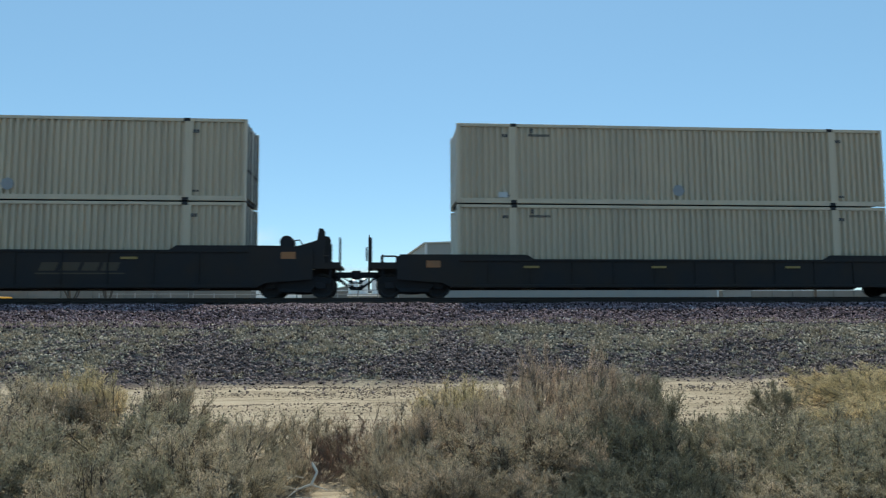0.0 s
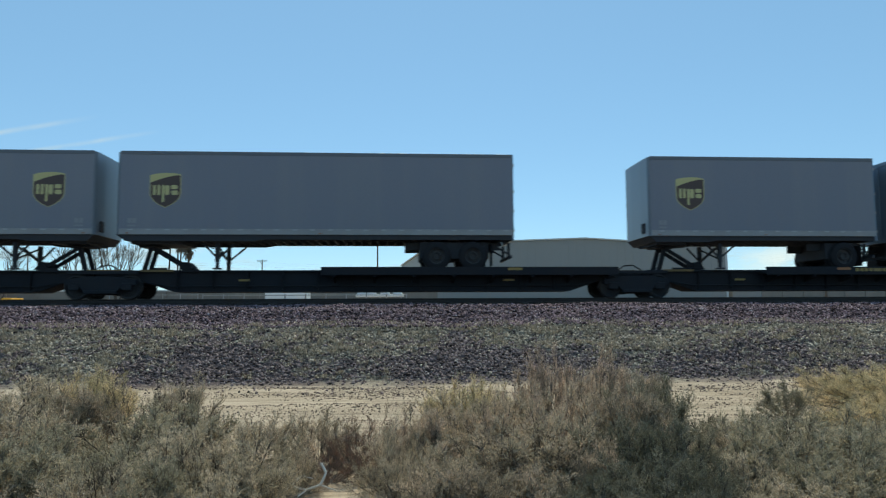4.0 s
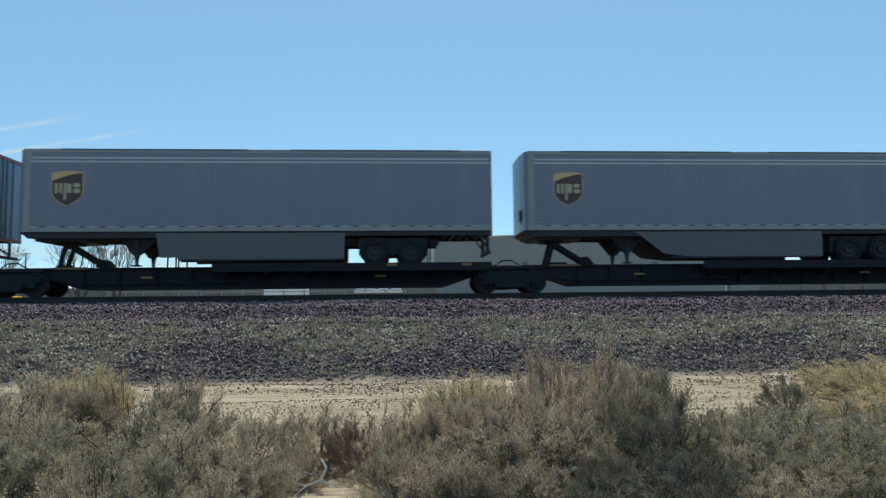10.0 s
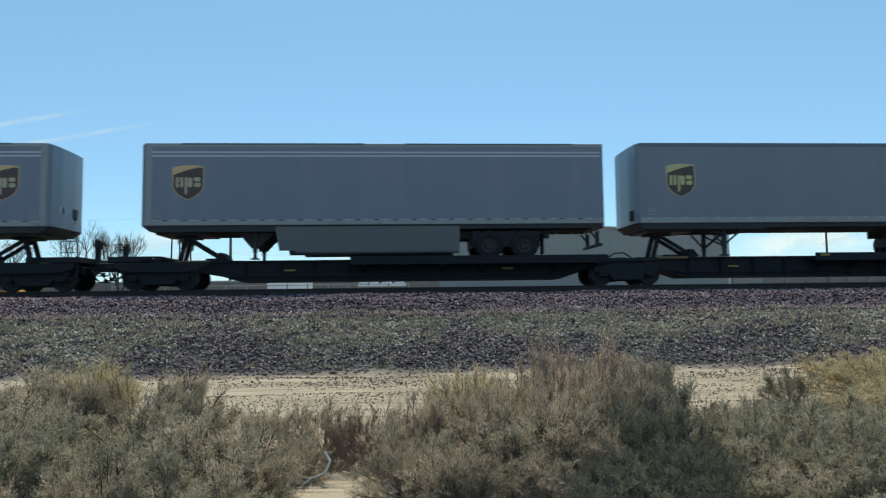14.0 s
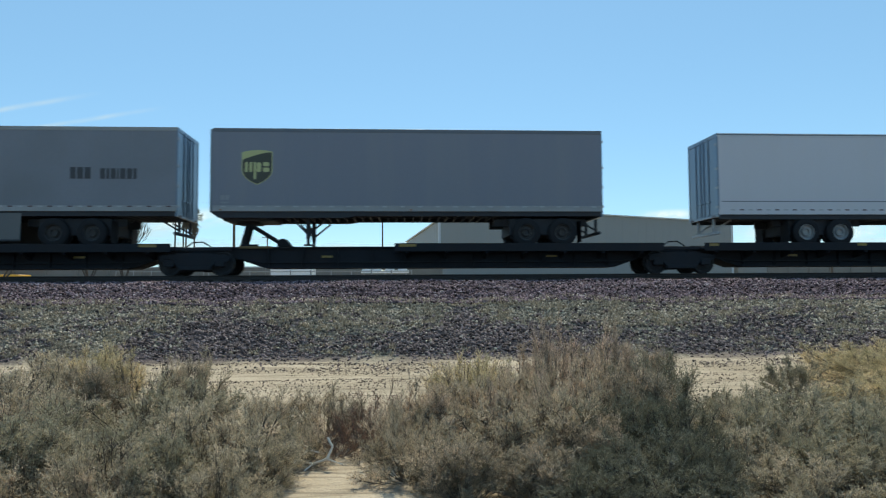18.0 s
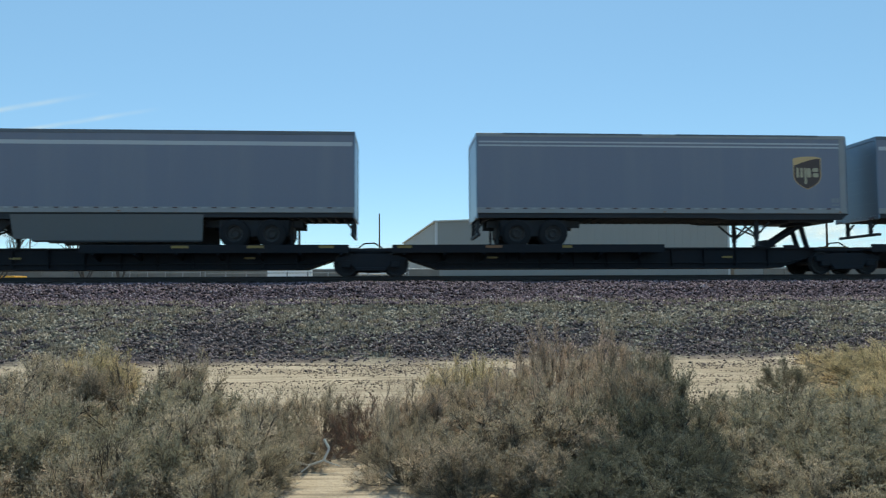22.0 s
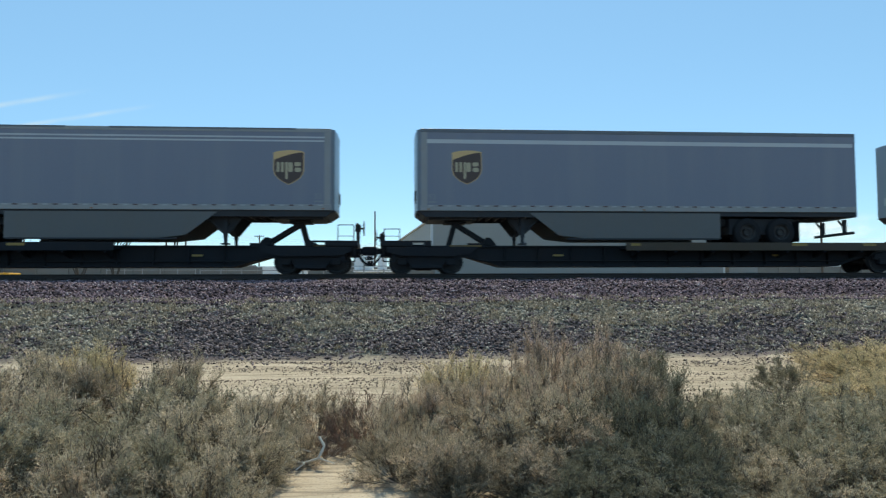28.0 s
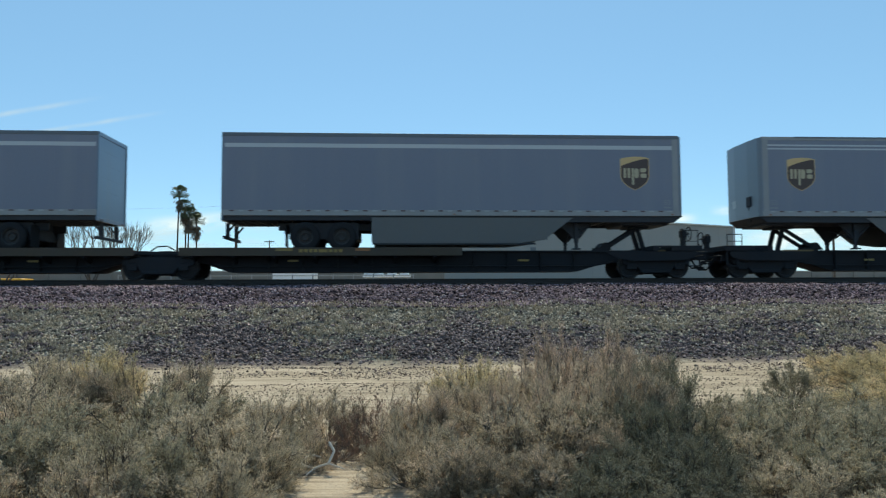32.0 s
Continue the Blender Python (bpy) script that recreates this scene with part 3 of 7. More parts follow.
def build_bush(seed, upright, stems, twigs, leaf, wood, twig_mat, leaf_mat, leaf_size, label, loose=0.50):
    """A shrub about 2 m across and 1 m high: bowed stems, side twigs in sprigs towards their ends, fine sprays and small leaves."""
    rng = np.random.default_rng(seed)
    unit = lambda q: q / (np.linalg.norm(q, axis=1, keepdims=True) + 1e-9)
    az, co = rng.random(stems) * 6.283, rng.random(stems) ** (0.75 if not upright else 0.32)
    si = np.sqrt(np.maximum(0, 1 - co ** 2))
    reach = 0.62 + 0.40 * rng.random(stems) ** 0.8 + 0.10 * np.sin(az * 3 + seed)
    reach *= np.where(rng.random(stems) < 0.10, 1.18, 1.0)
    wide = 1.0 if not upright else 0.75
    tip = np.stack([np.cos(az) * si * reach * wide, np.sin(az) * si * reach * wide, co * reach + 0.05], 1)
    root = np.stack([np.cos(az), np.sin(az), np.zeros(stems)], 1) * (0.10 * rng.random(stems))[:, None]
    bow = (root + tip) / 2 + np.stack([np.cos(az), np.sin(az), np.full(stems, -0.3 if not upright else 0.1)], 1) * 0.13 + rng.normal(size=(stems, 3)) * 0.05
    main = curve_points(root, bow, tip, 6)
    mv, mf = sticks(main, 0.011, 0.003)
    # side twigs
    who = np.repeat(np.arange(stems), twigs)
    t = 0.30 + 0.70 * rng.random(len(who)) ** 0.62
    k = np.minimum((t * 5).astype(int), 4)
    fr = (t * 5 - k)[:, None]
    p = main[who, k] * (1 - fr) + main[who, k + 1] * fr
    tang = unit(main[who, k + 1] - main[who, k])
    d = unit(tang * 0.8 + rng.normal(size=p.shape) * loose + [0, 0, 0.45 if upright else 0.30])
    ln = ((0.10 + 0.24 * rng.random(len(who))) * (1.25 - 0.5 * t))[:, None]
    e = p + d * ln
    sec = curve_points(p, p + d * ln * 0.5 + rng.normal(size=p.shape) * 0.015, e, 3)
    sv, sf = sticks(sec, 0.0042, 0.0018)
    # fine sprays
    n3 = 6
    who3 = np.repeat(np.arange(len(who)), n3)
    t3 = (0.20 + 0.80 * rng.random(len(who3)))[:, None]
    p3 = p[who3] + (e - p)[who3] * t3
    d3 = unit(d[who3] * 0.9 + rng.normal(size=p3.shape) * 0.55 + [0, 0, 0.25])
    e3 = p3 + d3 * (0.05 + 0.09 * rng.random(len(who3)))[:, None]
    tv, tf = blades(p3, e3, 0.005, rng)
    # leaves
    who4 = np.repeat(np.arange(len(who3)), leaf)
    p4 = p3[who4] + (e3 - p3)[who4] * rng.random(len(who4))[:, None]
    d4 = unit(d3[who4] * 0.9 + rng.normal(size=p4.shape) * 0.75)
    lv, lf = blades(p4, p4 + d4 * (leaf_size * (0.6 + 0.8 * rng.random(len(who4))))[:, None], leaf_size * 0.42, rng)
    bush = tagged(new("bush"), label, "bush", "desert shrubs")
    part("framework", mesh_from("framework", np.concatenate([mv, sv]), np.concatenate([mf, sf + len(mv)]), wood), None, bush)
    tone = np.clip(rng.random(stems)[who] * 0.7 + 0.3 * rng.random(len(who)), 0, 1)
    for name, v, f, m, w in (("spray", tv, tf, twig_mat, who3), ("foliage", lv, lf, leaf_mat, who3[who4])):
        me = mesh_from(name, v, f, m)
        me.attributes.new("sprig", "FLOAT", "POINT").data.foreach_set("value", np.repeat(tone[w], 4).astype(np.float32))
        part(name, me, None, bush)
    return bush


stem_d = mat("dark_shrub_stem", (0.07, 0.056, 0.045), 0.9, var=0.25, scale=20, bump=0.2, island=0.3)
stem = mat("grey_shrub_stem", (0.16, 0.13, 0.10), 0.9, var=0.25, scale=20, bump=0.2, island=0.3)
LEAF = {k: mat(n, tuple(q * 0.96 for q in c), 0.8, spec=0.2, var=0.12, scale=10, bump=0, island=0.35, trans=tr, tuft=0.42) for k, n, c, tr in (
    ("sage", "grey_green_leaf", (0.510, 0.431, 0.312), 0.40), ("tan", "golden_dry_leaf", (0.600, 0.495, 0.300), 0.44),
    ("rose", "dry_seed_spray", (0.525, 0.412, 0.302), 0.40), ("pink", "pinkish_brown_plume", (0.500, 0.385, 0.290), 0.40),
    ("bare", "dark_bare_twig", (0.090, 0.071, 0.058), 0.05), ("green", "dull_green_leaf", (0.393, 0.349, 0.245), 0.36),
    ("dark", "dark_green_and_shaded_leaf", (0.210, 0.196, 0.138), 0.25), ("umber", "brown_dry_leaf", (0.300, 0.252, 0.180), 0.28),
    ("rust", "rusty_dead_twig", (0.222, 0.136, 0.100), 0.30))}
KINDS = {
    "sage": build_bush(11, False, 56, 20, 3, stem, LEAF["sage"], LEAF["sage"], 0.028, "grey-green desert shrub with fine tangled twigs"),
    "sage2": build_bush(12, False, 50, 20, 3, stem, LEAF["rose"], LEAF["sage"], 0.026, "grey-green desert shrub with bare brownish twigs"),
    "tan": build_bush(13, False, 120, 18, 4, stem, LEAF["tan"], LEAF["tan"], 0.022, "dry golden rounded desert shrub", 0.4),
    "rose": build_bush(14, True, 52, 24, 4, stem, LEAF["rose"], LEAF["rose"], 0.026, "tall feathery shrub with dry pinkish-brown tips"),
    "green": build_bush(15, False, 52, 23, 5, stem, LEAF["sage"], LEAF["green"], 0.028, "dense dull green desert shrub"),
    "olive": build_bush(21, False, 46, 19, 4, stem, LEAF["green"], LEAF["dark"], 0.026, "small rounded olive-green desert shrub"),
    # all dark leaves and sprays: the clump's own shade put into the colour
    "shaded": build_bush(22, False, 64, 22, 4, stem_d, LEAF["dark"], LEAF["dark"], 0.026, "dense olive desert shrub with shade put into its dark leaf colour"),
    "umber": build_bush(18, True, 52, 23, 4, stem, LEAF["rose"], LEAF["umber"], 0.026, "brownish half-dry desert shrub"),
    "plume": build_bush(19, False, 62, 22, 3, stem, LEAF["pink"], LEAF["pink"], 0.022, "narrow feathery shrub with pinkish-brown plumes", 0.42),
    "bare": build_bush(20, False, 22, 9, 1, stem_d, LEAF["bare"], LEAF["umber"], 0.014, "open desert shrub of dark bare twigs", 0.5),
    "rust": build_bush(17, False, 50, 14, 1, stem, LEAF["rust"], LEAF["rust"], 0.018, "low dead shrub of rusty bare twigs"),
}
used = set()


def shrub(kind, x, y, r, h, turn):
    """Plants one shrub: where it stands, its half-width, height and turn."""
    m = pose(x, y, height(x, y) - 0.02, 0, 0, turn) @ Matrix.Diagonal((r * 1.08, r * 1.08, h * 1.05, 1))
    if kind in used:
        copy_thing(KINDS[kind], m).matrix_basis = m
    else:
        used.add(kind)
        KINDS[kind].matrix_basis = m


# the wide thicket of grey-green shrubs
shrub("tan", -4.15, 10.3, 0.62, 0.72, 50)
shrub("sage", -4.75, 9.6, 0.85, 0.72, 10)
shrub("sage2", -7.2, 9.4, 1.0, 0.8, 181)
shrub("sage2", -2.60, 9.3, 0.50, 0.70, 77)
shrub("sage2", -5.6, 9.0, 0.9, 0.75, 80)
shrub("umber", -3.4, 8.3, 0.72, 0.66, 240)
shrub("sage2", -1.35, 7.5, 0.50, 0.50, 35)
shrub("green", -2.35, 7.4, 0.80, 0.60, 300)
shrub("green", -6.2, 7.2, 0.95, 0.8, 12)
shrub("sage", -1.30, 6.95, 0.42, 0.50, 75)
shrub("sage2", -3.45, 6.6, 0.85, 0.74, 20)
shrub("sage", -1.60, 6.2, 0.70, 0.60, 160)
shrub("green", -2.75, 5.9, 0.75, 0.64, 130)
shrub("sage", -1.16, 5.90, 0.36, 0.42, 215)
shrub("green", -1.95, 5.6, 0.60, 0.52, 200)
shrub("sage", -1.3, 5.2, 0.45, 0.42, 10)
shrub("sage2", -2.7, 5.2, 0.55, 0.46, 190)
shrub("sage2", -2.0, 5.1, 0.55, 0.46, 95)
# dark open twigs standing out of the thicket
shrub("bare", -5.55, 9.3, 0.62, 0.85, 15)
shrub("bare", -3.05, 8.9, 0.55, 0.86, 200)
shrub("bare", -2.45, 9.1, 0.50, 0.78, 90)
shrub("bare", -4.3, 8.0, 0.75, 0.80, 300)
shrub("bare", -2.1, 7.0, 0.70, 0.72, 45)
shrub("bare", -3.3, 6.3, 0.80, 0.82, 130)
shrub("bare", -2.15, 5.55, 0.65, 0.62, 260)
shrub("bare", -1.35, 6.0, 0.55, 0.60, 10)
shrub("bare", 0.75, 7.6, 0.55, 0.66, 170)
shrub("bare", 1.2, 6.1, 0.60, 0.62, 33)
shrub("bare", 2.0, 8.0, 0.60, 0.86, 250)
shrub("bare", 4.0, 6.8, 0.60, 0.62, 80)
shrub("bare", 3.55, 7.2, 0.45, 0.58, 0)
shrub("bare", 5.0, 6.4, 0.60, 0.52, 120)
# round the bare patch
shrub("tan", 0.98, 9.5, 0.62, 0.62, 15)
shrub("rust", -0.30, 8.1, 0.46, 0.46, 190)
shrub("sage2", -0.80, 8.0, 0.50, 0.48, 100)
shrub("sage2", 0.75, 8.0, 0.62, 0.62, 210)
shrub("rust", -0.42, 7.5, 0.36, 0.40, 20)
shrub("rust", -0.15, 7.2, 0.34, 0.36, 140)
shrub("rust", -0.60, 7.05, 0.32, 0.24, 260)
shrub("sage2", -0.86, 6.75, 0.28, 0.30, 5)
shrub("rose", 0.30, 7.2, 0.60, 0.54, 60)
shrub("sage2", 0.06, 6.75, 0.38, 0.55, 145)
shrub("sage2", 1.05, 6.4, 0.80, 0.60, 280)
shrub("sage2", 0.08, 6.05, 0.42, 0.44, 250)
shrub("sage2", 0.55, 5.9, 0.58, 0.44, 175)
shrub("umber", 1.05, 5.45, 0.60, 0.36, 15)
shrub("umber", 0.50, 5.45, 0.52, 0.38, 310)
# the tall feathery clump
shrub("plume", 2.00, 9.1, 0.50, 0.94, 0)
shrub("plume", 2.72, 8.9, 0.48, 0.92, 95)
shrub("plume", 1.60, 8.8, 0.50, 0.64, 140)
shrub("umber", 3.12, 8.6, 0.48, 0.74, 250)
shrub("rose", 2.36, 8.4, 0.52, 0.72, 310)
shrub("sage2", 1.45, 8.3, 0.62, 0.66, 33)
shrub("olive", 2.90, 7.9, 0.62, 0.76, 150)
shrub("rose", 1.95, 7.4, 0.55, 0.66, 70)
shrub("umber", 2.35, 6.9, 0.70, 0.72, 222)
shrub("sage2", 1.55, 6.5, 0.62, 0.70, 44)
# darker-leaved shrubs paint the shaded near side of the clump
shrub("shaded", 1.98, 6.2, 0.56, 0.60, 120)
shrub("shaded", 2.40, 6.15, 0.52, 0.58, 20)
shrub("green", 3.20, 6.3, 0.56, 0.56, 260)
shrub("rose", 1.72, 5.95, 0.36, 0.44, 200)
shrub("plume", 1.50, 7.1, 0.48, 0.62, 80)
shrub("rose", 0.95, 7.3, 0.45, 0.56, 130)
# low front row, coloured dark as if in the clump's cast shadow
shrub("shaded", 1.70, 5.45, 0.42, 0.40, 15)
shrub("shaded", 2.06, 5.55, 0.50, 0.46, 115)
shrub("shaded", 2.38, 5.50, 0.40, 0.42, 210)
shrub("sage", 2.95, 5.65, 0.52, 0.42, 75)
shrub("shaded", 1.45, 5.10, 0.50, 0.34, 40)
shrub("shaded", 1.98, 5.10, 0.50, 0.34, 160)
shrub("sage", 2.85, 5.10, 0.50, 0.36, 280)
# green shrubs and the golden mound
shrub("tan", 8.30, 11.8, 1.30, 0.56, 140)
shrub("tan", 7.85, 11.1, 0.95, 0.52, 250)
shrub("olive", 5.78, 10.3, 0.52, 0.46, 5)
shrub("tan", 9.4, 10.4, 1.1, 0.6, 260)
shrub("tan", 6.9, 9.3, 0.95, 0.40, 88)
shrub("tan", 7.6, 8.8, 0.9, 0.50, 131)
shrub("tan", 6.15, 8.7, 0.80, 0.38, 12)
shrub("green", 3.65, 7.4, 0.50, 0.48, 66)
shrub("green", 5.1, 7.1, 0.75, 0.32, 71)
shrub("green", 6.4, 7.2, 0.85, 0.28, 45)
shrub("sage2", 3.35, 6.9, 0.45, 0.46, 18)
shrub("green", 4.55, 6.9, 0.80, 0.56, 199)
shrub("green", 3.75, 6.2, 0.70, 0.58, 155)
shrub("green", 4.35, 5.8, 0.72, 0.54, 312)
shrub("green", 3.5, 5.3, 0.60, 0.46, 33)
shrub("sage", 4.0, 5.2, 0.60, 0.46, 220)
# the scrub goes on behind the camera and beyond both edges
rng_b = random.Random(4)
for i in range(70):
    x, y = rng_b.uniform(-40, 40), rng_b.uniform(-45, 4.5)
    if math.hypot(x, y) < 2.5 or (abs(x) < y * 0.8 + 1):
        continue
    r = rng_b.uniform(0.8, 1.4)
    k = rng_b.choice(list(KINDS))
    made = copy_thing(KINDS[k], Matrix.Identity(4))
    made.matrix_basis = pose(x, y, GROUND - 0.02, 0, 0, rng_b.uniform(0, 360)) @ Matrix.Diagonal((r, r, rng_b.uniform(0.7, 1.0), 1))


bleached = mat("bleached_dead_wood", (0.62, 0.57, 0.50), 0.85, var=0.2, scale=10, bump=0.4)


def dead_branch(x, y, turn):
    b = tagged(new("dead_branch"), "bleached twisted dead branch lying on the sand", "branch")
    p = [(-0.30, 0, 0.03), (-0.16, 0.05, 0.09), (-0.02, 0.02, 0.05), (0.10, -0.04, 0.10), (0.16, 0.0, 0.20), (0.12, 0.05, 0.28)]
    s = Solid()
    for a, c in zip(p, p[1:]):
        s.tube(a, c, 0.013, 0.011, n=7)
    part("limb", s, bleached, b, smooth=True)
    for a, c in (((-0.16, 0.05, 0.09), (-0.05, 0.14, 0.16)), ((-0.05, 0.14, 0.16), (0.06, 0.16, 0.12)), ((0.10, -0.04, 0.10), (0.24, -0.10, 0.05)), ((-0.02, 0.02, 0.05), (-0.12, -0.12, 0.03))):
        part("side_limb", Solid().tube(a, c, 0.010, 0.006, n=6), bleached, b, smooth=True)
    b.matrix_basis = pose(x, y, height(x, y), 0, 0, turn) @ Matrix.Scale(0.95, 4)


dead_branch(-0.74, 6.55, 15)


# ---- the far side of the line ----
FAR = -2.0


def warehouse():
    w = tagged(new("warehouse"), "large pale metal-clad warehouse with a low gable", "warehouse")
    w.matrix_basis = pose(5.7, 100, FAR, 0, 0, 4.8)
    W, D, H, P = 44.2, 47.0, 11.0, 12.0
    t = 0.3
    part("front_wall", Solid().prism([(0, 0), (W, 0), (W, H), (W / 2, P), (0, H)], 0, t, "y"), M["metal_wall"], w)
    part("back_wall", Solid().prism([(0, 0), (W, 0), (W, H), (W / 2, P), (0, H)], D - t, D, "y"), M["metal_wall"], w)
    for x in (0.0, W - t):
        part("side_wall", Solid().box(x, x + t, t, D - t, 0, H - 0.02), M["metal_wall"], w)
    for a, b, za, zb in ((-0.3, W / 2, H - 0.02, P), (W / 2, W + 0.3, P, H - 0.02)):
        part("roof", Solid().prism([(a, za + 0.02), (b, zb + 0.02), (b, zb + 0.2), (a, za + 0.2)], -0.3, D + 0.3, "y"), M["metal_roof"], w)
    for i in range(1, 36):
        x = i * W / 36
        part("siding_rib", Solid().box(x - 0.03, x + 0.03, -0.02, 0.0, 0.2, H + (P - H) * (1 - abs(2 * x / W - 1)) - 0.05), M["metal_wall"], w)
    for i in range(1, 20):
        part("siding_rib", Solid().box(-0.02, 0.0, i * 2.3 - 0.03, i * 2.3 + 0.03, 0.2, H - 0.1), M["metal_wall"], w)
    part("corner_trim", Solid().box(-0.08, 0.25, -0.08, 0.25, 0, H), M["stripe"], w)
    part("corner_trim", Solid().box(W - 0.25, W + 0.08, -0.08, 0.25, 0, H), M["stripe"], w)
    part("base_band", Solid().box(0.3, W - 0.3, -0.10, 0.0, 0.0, 2.6), M["block"], w)
    for x in (12.9, 32.6):
        part("wall_vent", Solid().box(x, x + 0.8, -0.09, 0.0, 7.2, 7.9), M["dark_rail"], w)


def pole(x, y, top, arms, lamp=False, r=0.17):
    p = tagged(new("utility_pole"), "weathered wooden utility pole" + (" with crossarms" if arms else " with a plain top") + (" and a street lamp" if lamp else ""), "utility pole", "utility poles")
    h = top - FAR
    p.matrix_basis = pose(x, y, FAR)
    part("post", Solid().tube((0, 0, 0), (0, 0, h), r, r * 0.62, n=10), M["wood"], p, smooth=True)
    for dz, half in arms:
        a = part("crossarm", Solid().box(-half, half, -r - 0.10, -r + 0.02, h - dz - 0.07, h - dz + 0.07, 0.01), M["wood"], p)
        for k in (-0.9, -0.45, 0.45, 0.9):
            part("insulator", Solid().lathe([(0.0, 0.0), (0.05, 0.0), (0.06, 0.06), (0.03, 0.10), (0.045, 0.16), (0.0, 0.20)], (half * k, -r - 0.04, h - dz + 0.07), 8, "z"), M["glass"], a)
        part("brace", Solid().bar((-half * 0.5, -r - 0.05, h - dz - 0.05), (0, -r - 0.05, h - dz - 0.65), 0.03, 0.04).bar((half * 0.5, -r - 0.05, h - dz - 0.05), (0, -r - 0.05, h - dz - 0.65), 0.03, 0.04), M["iron"], a)
    if lamp:
        s = Solid()
        q = [(0, 0, h - 3.2), (0.5, 0, h - 2.95), (1.3, 0, h - 2.85), (2.0, 0, h - 2.9)]
        for a, b in zip(q, q[1:]):
            s.tube(a, b, 0.045, n=7)
        arm = part("lamp_arm", s, M["rail_alu"], p)
        part("lamp_head", Solid().box(1.85, 2.55, -0.15, 0.15, h - 3.02, h - 2.84, 0.04), M["rail_alu"], arm)


def wire(a, b, sag):
    pts = [Vector(a).lerp(Vector(b), i / 16) - Vector((0, 0, sag * 4 * (i / 16) * (1 - i / 16))) for i in range(17)]
    v, f = sticks(np.array([[tuple(p) for p in pts]]), 0.006, 0.006)
    tagged(new("overhead_wire", mesh_from("overhead_wire", v, f, M["wire"])), "thin sagging overhead wire between poles", "wire")


def palm(x, y, top, seed, skirt):
    rng = np.random.default_rng(seed)
    t = tagged(new("palm_tree"), "tall slender fan palm with a hanging skirt of dead fronds", "palm tree", "palm trees")
    t.matrix_basis = pose(x, y, FAR)
    h = top - FAR - 1.3
    tr = Solid()
    lean = rng.uniform(-0.5, 0.5)
    n = 14
    for i in range(n):
        a, b = i / n, (i + 1) / n
        tr.tube((lean * a * a, 0, h * a), (lean * b * b, 0, h * b), 0.15 - 0.05 * a, 0.14 - 0.05 * a, n=9)
    part("trunk", tr, M["bark"], t)
    for name, count, lo, hi, ln, material in (("crown", 84, -0.55, 1.35, 1.60, M["palm"]), ("dead_fronds", skirt, -1.45, -0.7, 1.5, M["palm_d"])):
        s = Solid()
        for i in range(count):
            az, el = rng.uniform(0, 6.283), rng.uniform(lo, hi)
            L = ln * rng.uniform(0.75, 1.05)
            d = Vector((math.cos(az) * math.cos(el), math.sin(az) * math.cos(el), math.sin(el)))
            base = Vector((lean, 0, h + (0.1 if name == "crown" else -0.15 - 1.9 * rng.random() ** 1.5)))
            fan = base + d * L * 0.55
            side = d.cross(Vector((0, 0, 1)))
            side = side.normalized() if side.length > 0.01 else Vector((1, 0, 0))
            up = side.cross(d)
            s.bar(base, fan, 0.035, 0.02)
            for k in range(-5, 6):
                a = k * 0.23
                dd = (d * math.cos(a) + side * math.sin(a)).normalized()
                tip = fan + dd * L * 0.5 * (1 - 0.045 * abs(k)) - Vector((0, 0, 0.12 * L))
                w2 = side * 0.03 * math.cos(a) + d * 0.03 * math.sin(-a)
                m2 = fan + dd * L * 0.28 + up * 0.03
                s.add([tuple(fan), tuple(m2 - w2), tuple(tip), tuple(m2 + w2)], [(0, 1, 2, 3)])
        part(name, s, material, t)


def bare_tree(x, y, top, seed, spread):
    rng = np.random.default_rng(seed)
    t = tagged(new("bare_tree"), "leafless grey-barked tree with upswept branches", "tree", "bare trees")
    t.matrix_basis = pose(x, y, FAR)
    H = top - FAR
    trunk, limbs, twigs_ = Solid(), Solid(), Solid()
    trunk.tube((0, 0, 0), (0.1, 0, H * 0.35), 0.20, 0.14, n=9)

    def grow(p, d, ln, r, depth):
        q = p + d * ln
        mid = p + d * ln * 0.5 + Vector(rng.normal(size=3)) * ln * 0.06
        tgt = limbs if depth < 2 else twigs_
        tgt.tube(p, mid, r, r * 0.85, n=6 if depth < 2 else 4).tube(mid, q, r * 0.85, r * 0.65, n=6 if depth < 2 else 4)
        if depth >= 4:
            return
        for k in range(3 if depth < 3 else 4):
            nd = (d + Vector(rng.normal(size=3)) * 0.48 * Vector((spread, spread, 0.6)).length / 1.4 + Vector((0, 0, 0.18))).normalized()
            grow(mid.lerp(q, 0.3 + 0.7 * rng.random()), nd, ln * rng.uniform(0.55, 0.8), r * 0.55, depth + 1)

    for k in range(5):
        az = k * 1.257 + rng.uniform(-0.3, 0.3)
        grow(Vector((0.1, 0, H * (0.25 + 0.02 * k))), Vector((math.cos(az) * spread, math.sin(az) * spread, 1.0)).normalized(), H * 0.30, 0.075, 0)
    part("trunk", trunk, M["bark"], t, smooth=True)
    part("limb_work", limbs, M["bark"], t, smooth=True)
    part("twig_crown", twigs_, M["bark"], t)


